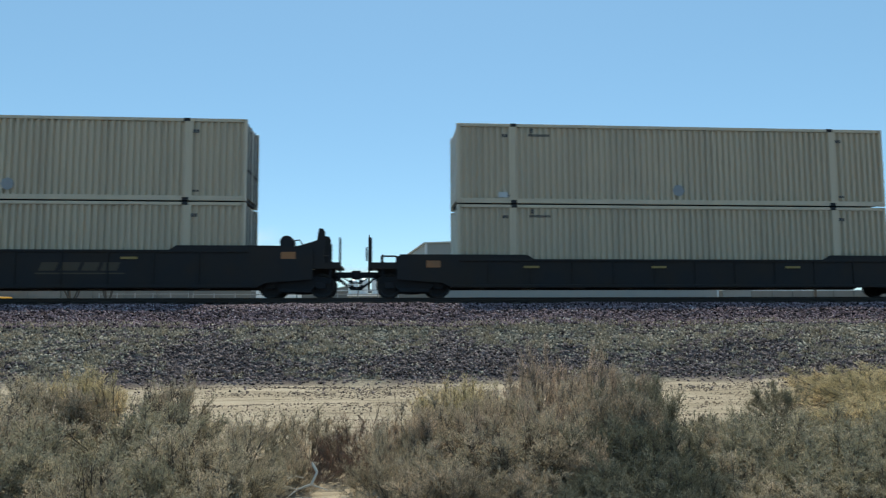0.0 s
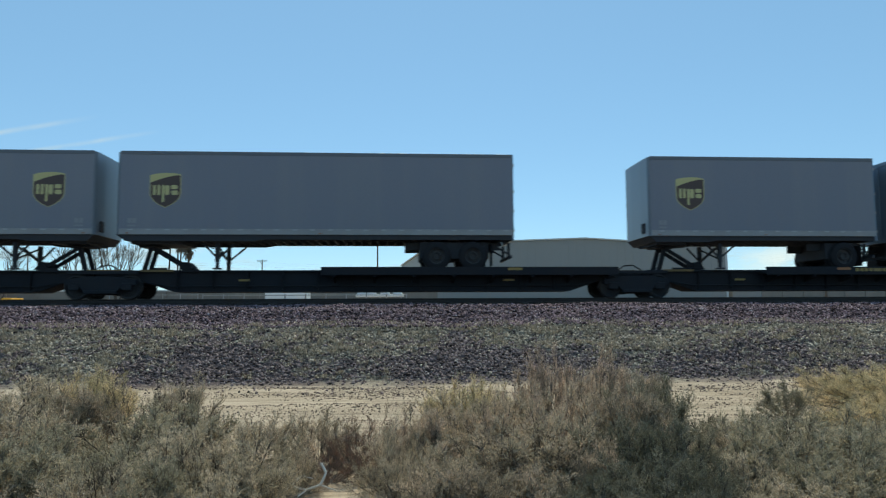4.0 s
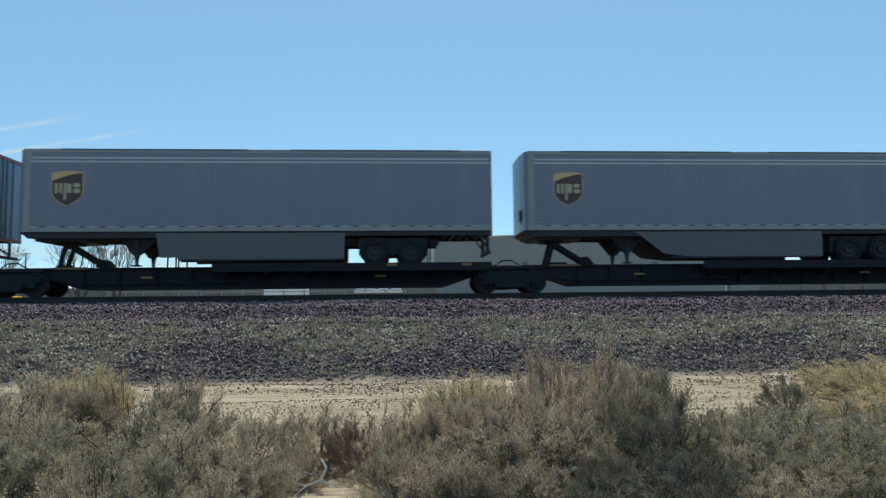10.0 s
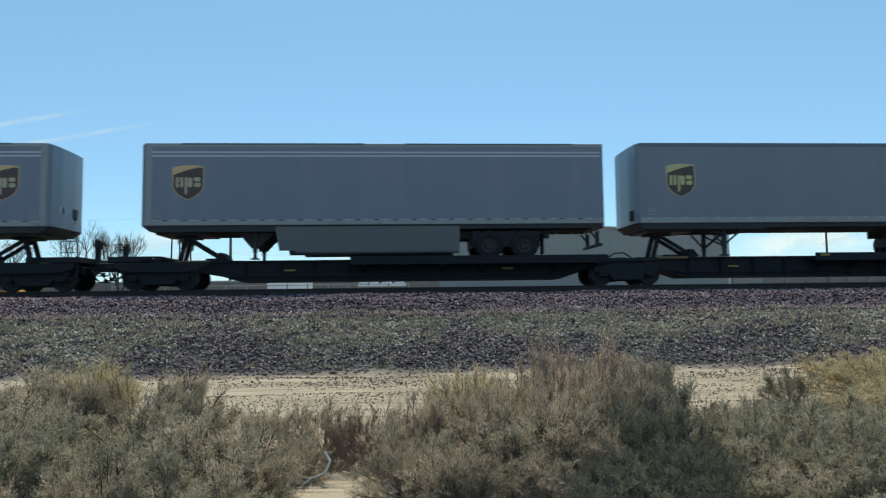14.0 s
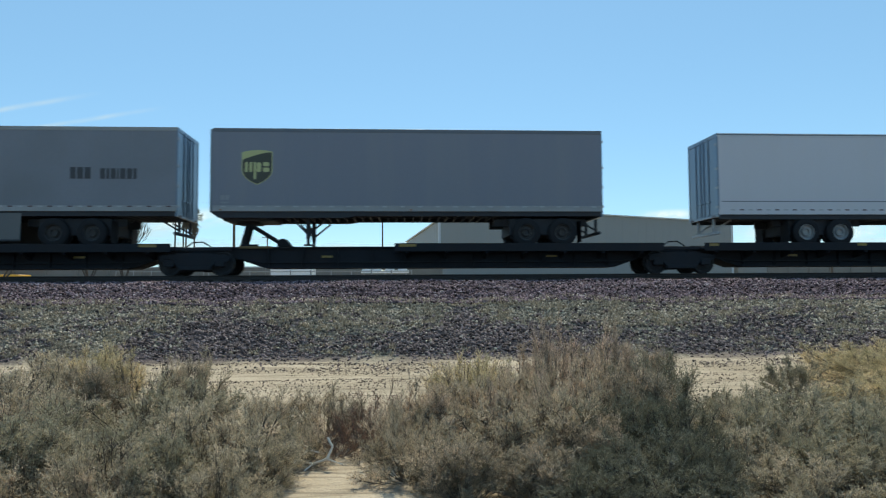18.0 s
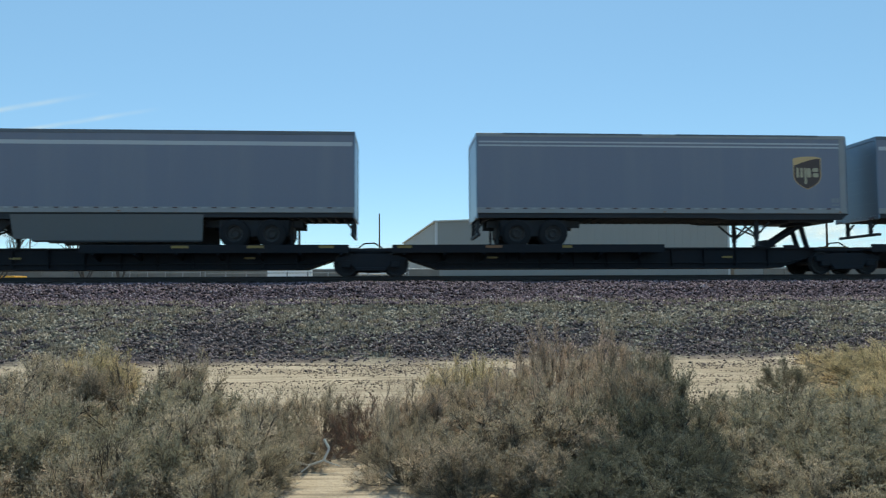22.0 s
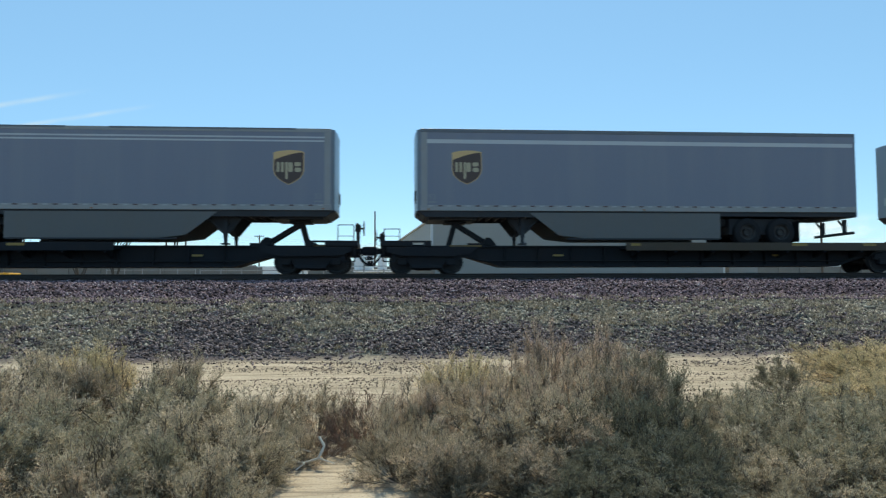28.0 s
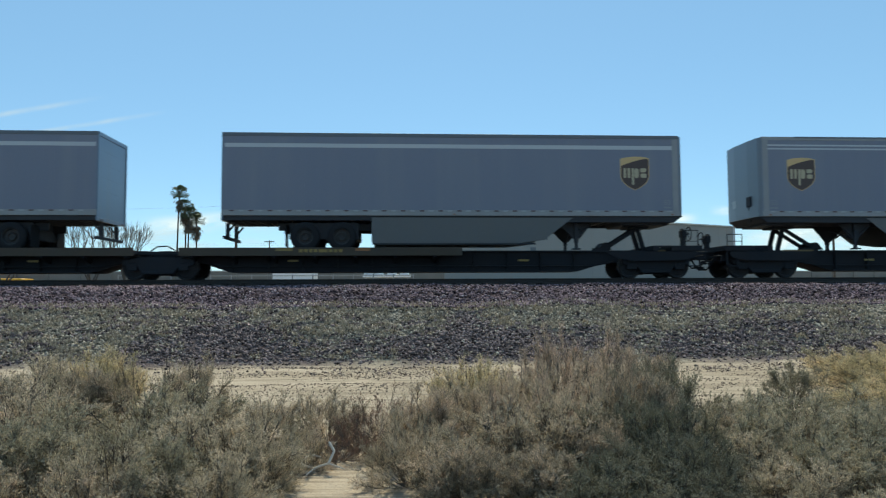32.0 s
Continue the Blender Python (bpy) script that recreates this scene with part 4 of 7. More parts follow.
def vehicle(x, y, kind, paint, label):
    c = tagged(new("bus" if kind == "bus" else "car"), label, "bus" if kind == "bus" else "car", "parked vehicles")
    c.matrix_basis = pose(x, y, FAR)
    if kind == "bus":
        part("body", Solid().box(0, 9.5, 0, 2.4, 0.5, 3.05, 0.12).box(9.3, 10.6, 0.1, 2.3, 0.5, 1.75, 0.10), paint, c)
        for i in range(9):
            part("window", Solid().box(0.45 + i, 1.25 + i, -0.012, 0.02, 1.85, 2.55, 0.01), M["glass"], c)
        part("stripe", Solid().box(0.2, 9.3, -0.012, 0.0, 1.35, 1.45), M["ink"], c)
        spots = (1.9, 9.4)
        R = 0.48
    else:
        L = 4.6
        prof = [(0, 0.35), (0, 0.85), (0.15, 0.95), (1.05, 1.02), (1.75, 1.48), (2.0, 1.53), (3.2, 1.53), (3.55, 1.46), (4.2, 1.02), (4.5, 0.95), (4.6, 0.75), (4.6, 0.35)] if kind == "car" else [(0, 0.4), (0, 1.0), (1.2, 1.08), (1.75, 1.95), (4.6, 1.98), (4.65, 1.7), (4.65, 0.4)]
        part("body", Solid().prism(prof, 0, 1.8, "y"), paint, c)
        gl = [(1.25, 1.05), (1.82, 1.44), (2.55, 1.46), (2.55, 1.05)] if kind == "car" else [(1.45, 1.15), (1.85, 1.80), (2.75, 1.82), (2.75, 1.15)]
        gr = [(2.65, 1.05), (2.65, 1.46), (3.40, 1.42), (3.95, 1.05)] if kind == "car" else [(2.85, 1.15), (2.85, 1.82), (4.45, 1.82), (4.45, 1.15)]
        for g in (gl, gr):
            part("window", Solid().prism(g, -0.012, 0.01, "y"), M["glass"], c)
        spots = (0.85, 3.75)
        R = 0.33
    for s in spots:
        for yy in (-0.02, 1.6 if kind != "bus" else 2.2):
            wv = part("wheel", Solid().tube((s, yy, R), (s, yy + 0.22, R), R, n=18), M["tyre"], c)
            part("hub", Solid().tube((s, yy - 0.012, R), (s, yy, R), R * 0.55, n=14), M["rim_w"], wv)


def box_truck(x, y):
    """A white delivery truck with a tall box body, side on."""
    c = tagged(new("truck"), "white box truck parked behind the railway", "truck", "parked vehicles")
    c.matrix_basis = pose(x, y, FAR)
    part("box_body", Solid().box(0, 3.6, 0, 2.3, 0.95, 3.32, 0.05), M["car_w"], c)
    part("cab", Solid().prism([(3.65, 0.5), (5.35, 0.5), (5.35, 1.25), (4.95, 1.4), (4.65, 2.25), (3.65, 2.25)], 0.1, 2.2, "y"), M["car_w"], c)
    part("window", Solid().prism([(3.85, 1.45), (4.75, 1.45), (4.52, 2.1), (3.85, 2.1)], 0.088, 0.11, "y"), M["glass"], c)
    part("chassis", Solid().box(0.1, 5.2, 0.5, 1.8, 0.55, 0.95, 0.02), M["under"], c)
    for s in (0.95, 4.55):
        for yy in (0.02, 2.03):
            wv = part("wheel", Solid().tube((s, yy, 0.42), (s, yy + 0.25, 0.42), 0.42, n=18), M["tyre"], c)
            part("hub", Solid().tube((s, yy - 0.012, 0.42), (s, yy, 0.42), 0.22, n=14), M["rim_w"], wv)


def low_wall(x0, x1, y, h, label, material):
    w = tagged(new("yard_wall"), label, "wall", "yard walls")
    w.matrix_basis = pose(x0, y, FAR)
    part("panel", Solid().box(0, x1 - x0, 0, 0.2, 0, h), material, w)
    part("coping", Solid().box(-0.05, x1 - x0 + 0.05, -0.05, 0.25, h, h + 0.12, 0.02), M["stripe"], w)
    n = int((x1 - x0) / 3)
    for i in range(n + 1):
        part("pier", Solid().box(i * (x1 - x0) / n - 0.2, i * (x1 - x0) / n + 0.2, -0.12, 0.0, 0, h, 0.02), material, w)


def shed(x, y, w, d, h, label):
    s = tagged(new("storage_shed"), label, "shed", "sheds in the yard")
    s.matrix_basis = pose(x, y, FAR)
    part("wall", Solid().prism([(0, 0), (w, 0), (w, h), (w / 2, h + w * 0.10), (0, h)], 0, d, "y"), M["metal_wall"], s)
    for a, b, za, zb in ((-0.2, w / 2, h, h + w * 0.10), (w / 2, w + 0.2, h + w * 0.10, h)):
        part("roof", Solid().prism([(a, za + 0.01), (b, zb + 0.01), (b, zb + 0.12), (a, za + 0.12)], -0.2, d + 0.2, "y"), M["metal_roof"], s)
    part("door", Solid().box(w * 0.3, w * 0.7, -0.05, 0.0, 0, h * 0.8), M["dark_rail"], s)


def tank_stand(x, y):
    """White upright tanks in a row on a tall steel stand."""
    s = tagged(new("tank_stand"), "row of white upright tanks on a grey steel stand", "tank stand")
    s.matrix_basis = pose(x, y, FAR)
    for px in (0.0, 1.7, 3.4):
        for py in (0.0, 1.2):
            part("post", Solid().box(px - 0.06, px + 0.06, py - 0.06, py + 0.06, 0, 2.75), M["rail_alu"], s)
    part("platform", Solid().box(-0.2, 3.6, -0.15, 1.35, 2.75, 2.95, 0.02), M["car_w"], s)
    for z in (0.9, 1.8):
        part("cross_rail", Solid().box(-0.06, 3.46, -0.09, -0.05, z, z + 0.10), M["rail_alu"], s)
    for i, (px, h) in enumerate(((0.25, 1.15), (1.05, 1.25), (2.1, 1.45), (3.1, 1.35))):
        t = part("tank", Solid().lathe([(0.0, h), (0.16, h - 0.03), (0.34, h - 0.16), (0.38, h - 0.28), (0.38, 0.04), (0.34, 0.0), (0.0, 0.0)], (px, 0.5, 2.955), 20, "z"), M["car_w"], s, smooth=True)
        part("cap", Solid().tube((px, 0.5, 2.95 + h), (px, 0.5, 3.02 + h), 0.10, n=12), M["rail_alu"], t)
        part("band", Solid().lathe([(0.382, 0.0), (0.395, 0.02), (0.382, 0.04)], (px, 0.5, 3.2), 20, "z"), M["dark_rail"], t)


def yard_fence(x0, x1, y, h):
    f = tagged(new("pipe_fence"), "grey steel pipe fence along a yard", "fence")
    f.matrix_basis = pose(x0, y, FAR)
    n = int((x1 - x0) / 1.5)
    for i in range(n + 1):
        part("post", Solid().tube((i * 1.5, 0, 0), (i * 1.5, 0, h), 0.05, n=7), M["rail_alu"], f)
    for z in (0.35, 0.55, 0.75, 0.97):
        part("rail", Solid().tube((0, -0.06, h * z), (n * 1.5, -0.06, h * z), 0.03, n=6), M["rail_alu"], f)


warehouse()
tank_stand(-2.75, 57)
yard_fence(-14.0, 1.0, 54, 2.9)
yard_fence(-24.5, -17.0, 64, 3.2)
pole(-16.9, 75, 11.55, ((0.25, 0.55), (1.75, 0.90)), True)
pole(56.4, 90, 13.05, ((0.2, 1.5), (1.5, 1.5)))
pole(-1.95, 90, 9.1, (), r=0.13)
pole(-27.0, 150, 10.5, ((0.3, 1.0),))
pole(-73.7, 150, 11.5, ((0.3, 1.0),))
for z in (9.0, 9.45, 9.9):
    wire((-73.7, 150, z + 0.9), (-27.0, 150, z), 0.5)
    wire((-27.0, 150, z), (30.0, 150, z - 0.3), 0.6)
wire((-16.9, 75, 8.6), (-95, 78, 9.4), 0.9)
palm(-33.6, 110, 15.9, 21, 26)
palm(-32.4, 110.5, 13.9, 22, 60)
palm(-31.7, 109, 12.6, 23, 60)
palm(-30.6, 110, 11.8, 24, 46)
bare_tree(-25.3, 60, 5.7, 31, 0.42)
bare_tree(-22.5, 60, 5.5, 32, 0.34)
bare_tree(-32.3, 60, 5.6, 33, 0.60)
vehicle(-45.2, 70, "bus", M["car_y"], "yellow bus parked in a yard behind the line")
vehicle(-35.4, 70, "van", M["car_w"], "white van parked beside a yellow bus")
box_truck(-10.9, 62)
vehicle(61.0, 72, "car", M["car_b"], "dark blue car parked behind the line")
vehicle(68.5, 72, "van", M["car_w"], "white van parked behind the railway")
low_wall(-47.0, -13.5, 73, 3.7, "pale block yard wall behind the railway", M["block"])
low_wall(-17.5, 5.0, 84, 3.9, "pale block yard wall near the warehouse", M["block"])
low_wall(51.0, 96.0, 96, 4.2, "pale block yard wall beyond the warehouse", M["block"])
low_wall(-110.0, -47.0, 78, 3.8, "pale block yard wall behind the railway", M["block"])
shed(-8.2, 92, 7.5, 6, 4.0, "small pale metal shed beside a warehouse")
shed(53.5, 110, 9.0, 8, 4.6, "pale metal shed beyond the warehouse")


# ---- clouds and vapour trails, far beyond everything ----
def cloud_material(name, scale, lo, hi, strength, stretch):
    m = bpy.data.materials.new(name)
    m.use_nodes = True
    nt = m.node_tree
    n, link = nt.nodes, nt.links.new
    n.remove(n["Principled BSDF"])
    co = n.new("ShaderNodeTexCoord")
    mp = n.new("ShaderNodeMapping")
    mp.inputs["Scale"].default_value = stretch
    link(co.outputs["Object"], mp.inputs[0])
    tx = n.new("ShaderNodeTexNoise")
    tx.inputs["Scale"].default_value, tx.inputs["Detail"].default_value = scale, 7
    link(mp.outputs[0], tx.inputs["Vector"])
    # soft towards all four edges
    sp = n.new("ShaderNodeSeparateXYZ")
    link(co.outputs["Generated"], sp.inputs[0])
    out = None
    for axis in (0, 2):
        a = n.new("ShaderNodeMath")
        a.operation = "PINGPONG"
        a.inputs[1].default_value = 0.5
        link(sp.outputs[axis], a.inputs[0])
        r = n.new("ShaderNodeMapRange")
        r.interpolation_type = "SMOOTHSTEP"
        r.inputs[1].default_value, r.inputs[2].default_value = 0.0, 0.5 if axis == 2 else 0.35
        link(a.outputs[0], r.inputs[0])
        if out is None:
            out = r.outputs[0]
        else:
            mu = n.new("ShaderNodeMath")
            mu.operation = "MULTIPLY"
            link(out, mu.inputs[0])
            link(r.outputs[0], mu.inputs[1])
            out = mu.outputs[0]
    rr = n.new("ShaderNodeMapRange")
    rr.inputs[1].default_value, rr.inputs[2].default_value = lo, hi
    link(tx.outputs[0], rr.inputs[0])
    mu = n.new("ShaderNodeMath")
    mu.operation = "MULTIPLY"
    link(out, mu.inputs[0])
    link(rr.outputs[0], mu.inputs[1])
    em = n.new("ShaderNodeEmission")
    em.inputs[0].default_value, em.inputs[1].default_value = (0.95, 0.98, 1.0, 1), strength
    tr = n.new("ShaderNodeBsdfTransparent")
    ms = n.new("ShaderNodeMixShader")
    link(mu.outputs[0], ms.inputs[0])
    link(tr.outputs[0], ms.inputs[1])
    link(em.outputs[0], ms.inputs[2])
    link(ms.outputs[0], n["Material Output"].inputs[0])
    return m


def sky_sheet(name, x0, z0, x1, z1, thick, material, label):
    """A thin sheet of cloud 3 km off, from one point to another."""
    L, a = math.hypot(x1 - x0, z1 - z0), math.atan2(z1 - z0, x1 - x0)
    me = bpy.data.meshes.new(name)
    me.from_pydata([(0, 0, -thick / 2), (L, 0, -thick / 2), (L, 0, thick / 2), (0, 0, thick / 2)], [], [(0, 1, 2, 3)])
    me.materials.append(material)
    ob = tagged(new(name, me), label, "cloud", kind="structure")
    ob.matrix_basis = pose(x0, 3000, z0, 0, -math.degrees(a), 0)
    ob.visible_shadow = False


haze = cloud_material("low_cloud", 0.006, 0.48, 0.74, 0.80, (0.35, 1, 1.6))
puff = cloud_material("small_cloud", 0.010, 0.34, 0.56, 1.0, (0.6, 1, 1.3))
trail = cloud_material("vapour_trail_white", 0.008, 0.30, 0.92, 0.80, (0.5, 1, 1))
sky_sheet("backdrop_cloud", -2600, 190, 900, 190, 300, haze, "low white cloud bank along the horizon")
sky_sheet("backdrop_cloud", 300, 190, 3600, 190, 330, haze, "low white cloud bank along the horizon")
sky_sheet("backdrop_cloud", -1150, 270, -380, 320, 110, puff, "small white cloud near the horizon")
sky_sheet("backdrop_cloud", 1320, 350, 1580, 345, 60, puff, "small white cloud near the horizon")
sky_sheet("backdrop_cloud", 1380, 210, 2300, 250, 190, puff, "white cloud near the horizon")
sky_sheet("backdrop_cloud", 1000, 305, 1300, 315, 60, puff, "small white cloud near the horizon")
sky_sheet("vapour_trail", -2300, 610, -1180, 822, 34, trail, "thin white vapour trail")
sky_sheet("vapour_trail", -1900, 590, -930, 762, 30, trail, "thin white vapour trail")


# ---- rolling stock ----
CACHE = {}


def cached(key, make, material, smooth=False):
    if key not in CACHE:
        CACHE[key] = make().mesh(key[0], material, smooth)
    return CACHE[key]


def wheelset():
    s = Solid()
    tread = [(0.0, 0.0), (0.10, 0.0), (0.13, 0.01), (0.33, 0.035), (0.36, 0.0), (0.415, 0.0), (0.42, 0.03), (0.425, 0.105), (0.452, 0.115), (0.452, 0.14), (0.36, 0.145), (0.33, 0.09), (0.12, 0.12), (0.0, 0.12)]
    s.lathe([(r, d - 0.86) for r, d in tread], (0, 0, 0), 28)
    s.lathe([(r, 0.86 - d) for r, d in tread[::-1]], (0, 0, 0), 28)
    s.tube((0, -0.98, 0), (0, 0.98, 0), 0.085, n=10)
    for side in (-1, 1):
        s.tube((0, side * 0.98, 0), (0, side * 1.10, 0), 0.13, 0.12, n=14)
        for k in range(3):
            a = k * 2.094
            s.tube((0.06 * math.cos(a), side * 1.10, 0.06 * math.sin(a)), (0.06 * math.cos(a), side * 1.125, 0.06 * math.sin(a)), 0.018, n=6)
    return s


def sideframe():
    s = Solid()
    out = [(-1.20, 0.50), (-1.20, 0.66), (-0.95, 0.70), (-0.45, 0.78), (0.45, 0.78), (0.95, 0.70), (1.20, 0.66), (1.20, 0.50), (1.04, 0.46), (1.02, 0.56), (0.72, 0.56), (0.70, 0.44), (0.50, 0.20), (-0.50, 0.20), (-0.70, 0.44), (-0.72, 0.56), (-1.02, 0.56), (-1.04, 0.46)]
    s.prism(out, -0.08, 0.08, "y")
    s.box(-0.55, 0.55, -0.11, 0.11, 0.18, 0.30, 0.02)
    s.box(-0.30, 0.30, 0.15, 0.30, 0.16, 0.60, 0.03)
    for x in (-0.87, 0.87):
        s.box(x - 0.17, x + 0.17, -0.12, 0.10, 0.30, 0.55, 0.03)
    return s


def springs():
    s = Solid()
    for x in (-0.22, 0.0, 0.22):
        for k in range(5):
            z = 0.31 + 0.045 * k
            s.lathe([(0.06, -0.012), (0.085, 0.0), (0.06, 0.012)], (x, 0, z), 10, "z")
    return s


def truck(parent, x, u):
    """A two-axle truck under a wagon; u: its place along the train."""
    t = part("truck", cached(("bolster",), lambda: Solid().box(-0.2, 0.2, -1.0, 1.0, 0.50, 0.74, 0.03).box(-0.35, 0.35, -0.3, 0.3, 0.70, 0.82, 0.03), M["iron"]), None, parent, at=pose(x, 0, 0))
    for side in (-1, 1):
        part("sideframe", cached(("sideframe",), sideframe, M["iron"]), None, t, at=pose(0, side * 1.0, 0))
        part("spring_nest", cached(("spring_nest",), springs, M["iron"]), None, t, at=pose(0, side * 1.0, 0))
        part("brake_beam", cached(("brake_beam",), lambda: Solid().box(-0.05, 0.05, -0.8, 0.8, 0.30, 0.38, 0.01).box(-0.06, 0.06, -0.85, -0.65, 0.25, 0.55, 0.02).box(-0.06, 0.06, 0.65, 0.85, 0.25, 0.55, 0.02), M["iron"]), None, t, at=pose(side * 0.36, 0, 0))
        w = part("wheelset", cached(("wheelset",), wheelset, M["wheel"], True), None, t, at=pose(side * 0.88, 0, 0.42))
        SPINNERS.append((w, (side * 0.88, 0, 0.42), u))
    return t


def coupler(parent, x, way, reach=1.03):
    """Knuckle coupler, shank, hoses and levers at a wagon's end; way: +1 to the right; reach: as far as the knuckle goes."""
    s = Solid()
    s.bar((x, 0, 0.84), (x + way * (reach - 0.31), 0, 0.84), 0.20, 0.20)
    s.box(min(x + way * (reach - 0.33), x + way * reach), max(x + way * (reach - 0.33), x + way * reach), -0.17, 0.17, 0.68, 1.00, 0.05)
    part("coupler", s, M["iron"], parent)
    part("coupler_carrier", Solid().box(min(x, x + way * 0.16), max(x, x + way * 0.16), -0.34, 0.34, 0.62, 0.76, 0.02), M["iron"], parent)
    for y, low, thick in ((-0.36, 0.30, 0.030), (0.34, 0.38, 0.026), (-0.62, 0.52, 0.020)):
        h = Solid()
        p = [(x + way * 0.06, y, 0.82), (x + way * reach * 0.40, y, low + 0.20), (x + way * reach * 0.70, y * 0.9, low), (x + way * reach, y * 0.7, low + 0.03)]
        for a, b in zip(p, p[1:]):
            h.tube(a, b, thick, n=6)
        h.box(p[3][0] - 0.05, p[3][0] + 0.05, p[3][1] - 0.04, p[3][1] + 0.04, low - 0.02, low + 0.12, 0.01)
        part("air_hose", h, M["tyre"], parent)
    lever = Solid().tube((x + way * 0.22, -1.25, 0.80), (x + way * 0.22, -0.2, 0.80), 0.018, n=5).tube((x + way * 0.22, -1.25, 0.80), (x + way * 0.30, -1.25, 0.50), 0.018, n=5)
    part("uncoupling_lever", lever, M["iron"], parent)


def end_rails(parent, x, way, rail=0.42, stand=0.55):
    """Hand rail, brake stand and steps on a wagon's end platform; x: the platform's edge; rail, stand: their heights above it."""
    z0 = 1.14
    xa, xb = x - way * 0.13, x - way * 0.68
    loop = Solid().tube((xa, -1.25, z0), (xa, -1.25, z0 + rail), 0.017, n=6).tube((xb, -1.25, z0), (xb, -1.25, z0 + rail), 0.017, n=6).tube((xa, -1.25, z0 + rail), (xb, -1.25, z0 + rail), 0.017, n=6)
    part("hand_rail", loop, M["iron"], parent)
    part("cross_rail", Solid().tube((xa, -1.25, z0 + 0.17), (xb, -1.25, z0 + 0.17), 0.013, n=5), M["iron"], parent)
    if stand:
        top, xs = z0 + stand, x - way * 0.05
        b = Solid().box(xs - 0.06, xs + 0.06, 0.15, 0.45, z0, top - 0.10, 0.02).box(xs - 0.10, xs + 0.10, 0.12, 0.48, top - 0.34, top - 0.06, 0.03).box(xs - 0.05 - way * 0.03, xs + 0.05 - way * 0.03, 0.2, 0.4, top - 0.08, top, 0.02)
        part("brake_stand", b, M["iron"], parent)
        w = Solid()
        zc = top - 0.20
        rim = [(xs + way * 0.22, 0.3 + 0.27 * math.cos(k * 0.5236), zc + 0.27 * math.sin(k * 0.5236)) for k in range(13)]
        for a, c in zip(rim, rim[1:]):
            w.tube(a, c, 0.018, n=5)
        for k in (0, 4, 8):
            w.tube((xs + way * 0.18, 0.3, zc), rim[k], 0.012, n=5)
        w.tube((xs, 0.3, zc), (xs + way * 0.24, 0.3, zc), 0.035, n=8)
        part("brake_wheel", w, M["iron"], parent)
    st = Solid().bar((x - way * 0.1, -1.28, 0.95), (x - way * 0.1, -1.28, 0.42), 0.03, 0.05).bar((x - way * 0.5, -1.28, 0.95), (x - way * 0.5, -1.28, 0.42), 0.03, 0.05).box(min(x - way * 0.1, x - way * 0.5), max(x - way * 0.1, x - way * 0.5), -1.32, -1.18, 0.40, 0.44)
    part("step", st, M["iron"], parent)


def end_platform(parent, x, way):
    """The platform over a coupled end, a plate on blocks with an open slot between them; x: its edge."""
    s = Solid()
    for a, b in ((0.0, 1.14), (1.58, 1.80)):
        s.box(*sorted((x - way * a, x - way * b)), -1.32, 1.32, 0.96, 1.15, 0.012)
    for y in (-1.32, 1.16):
        s.box(*sorted((x - way * 1.14, x - way * 1.58)), y, y + 0.16, 1.09, 1.15)
    part("end_platform", s, M["wagon"], parent)


def stanchion(parent, x, way):
    """The fifth-wheel stand that holds a trailer's nose; way: +1 when the trailer runs off to the right."""
    s = Solid()
    for y in (-0.32, 0.32):
        s.bar((x + way * 0.10, y, 1.0), (x + way * 0.34, y, 1.86), 0.10, 0.15)
        s.bar((x + way * 0.42, y, 1.80), (x + way * 1.55, y, 1.10), 0.08, 0.13)
    part("hitch_post", s, M["wagon"], parent)
    part("hitch_head", Solid().box(x - 0.05 if way > 0 else x - 0.75, x + 0.75 if way > 0 else x + 0.05, -0.45, 0.45, 1.84, 1.91, 0.02), M["iron"], parent)
    part("hitch_foot", Solid().prism([(x + way * 1.35, 1.05), (x + way * 1.85, 1.05), (x + way * 1.62, 1.32), (x + way * 1.48, 1.32)], -0.42, 0.42, "y"), M["wagon"], parent)


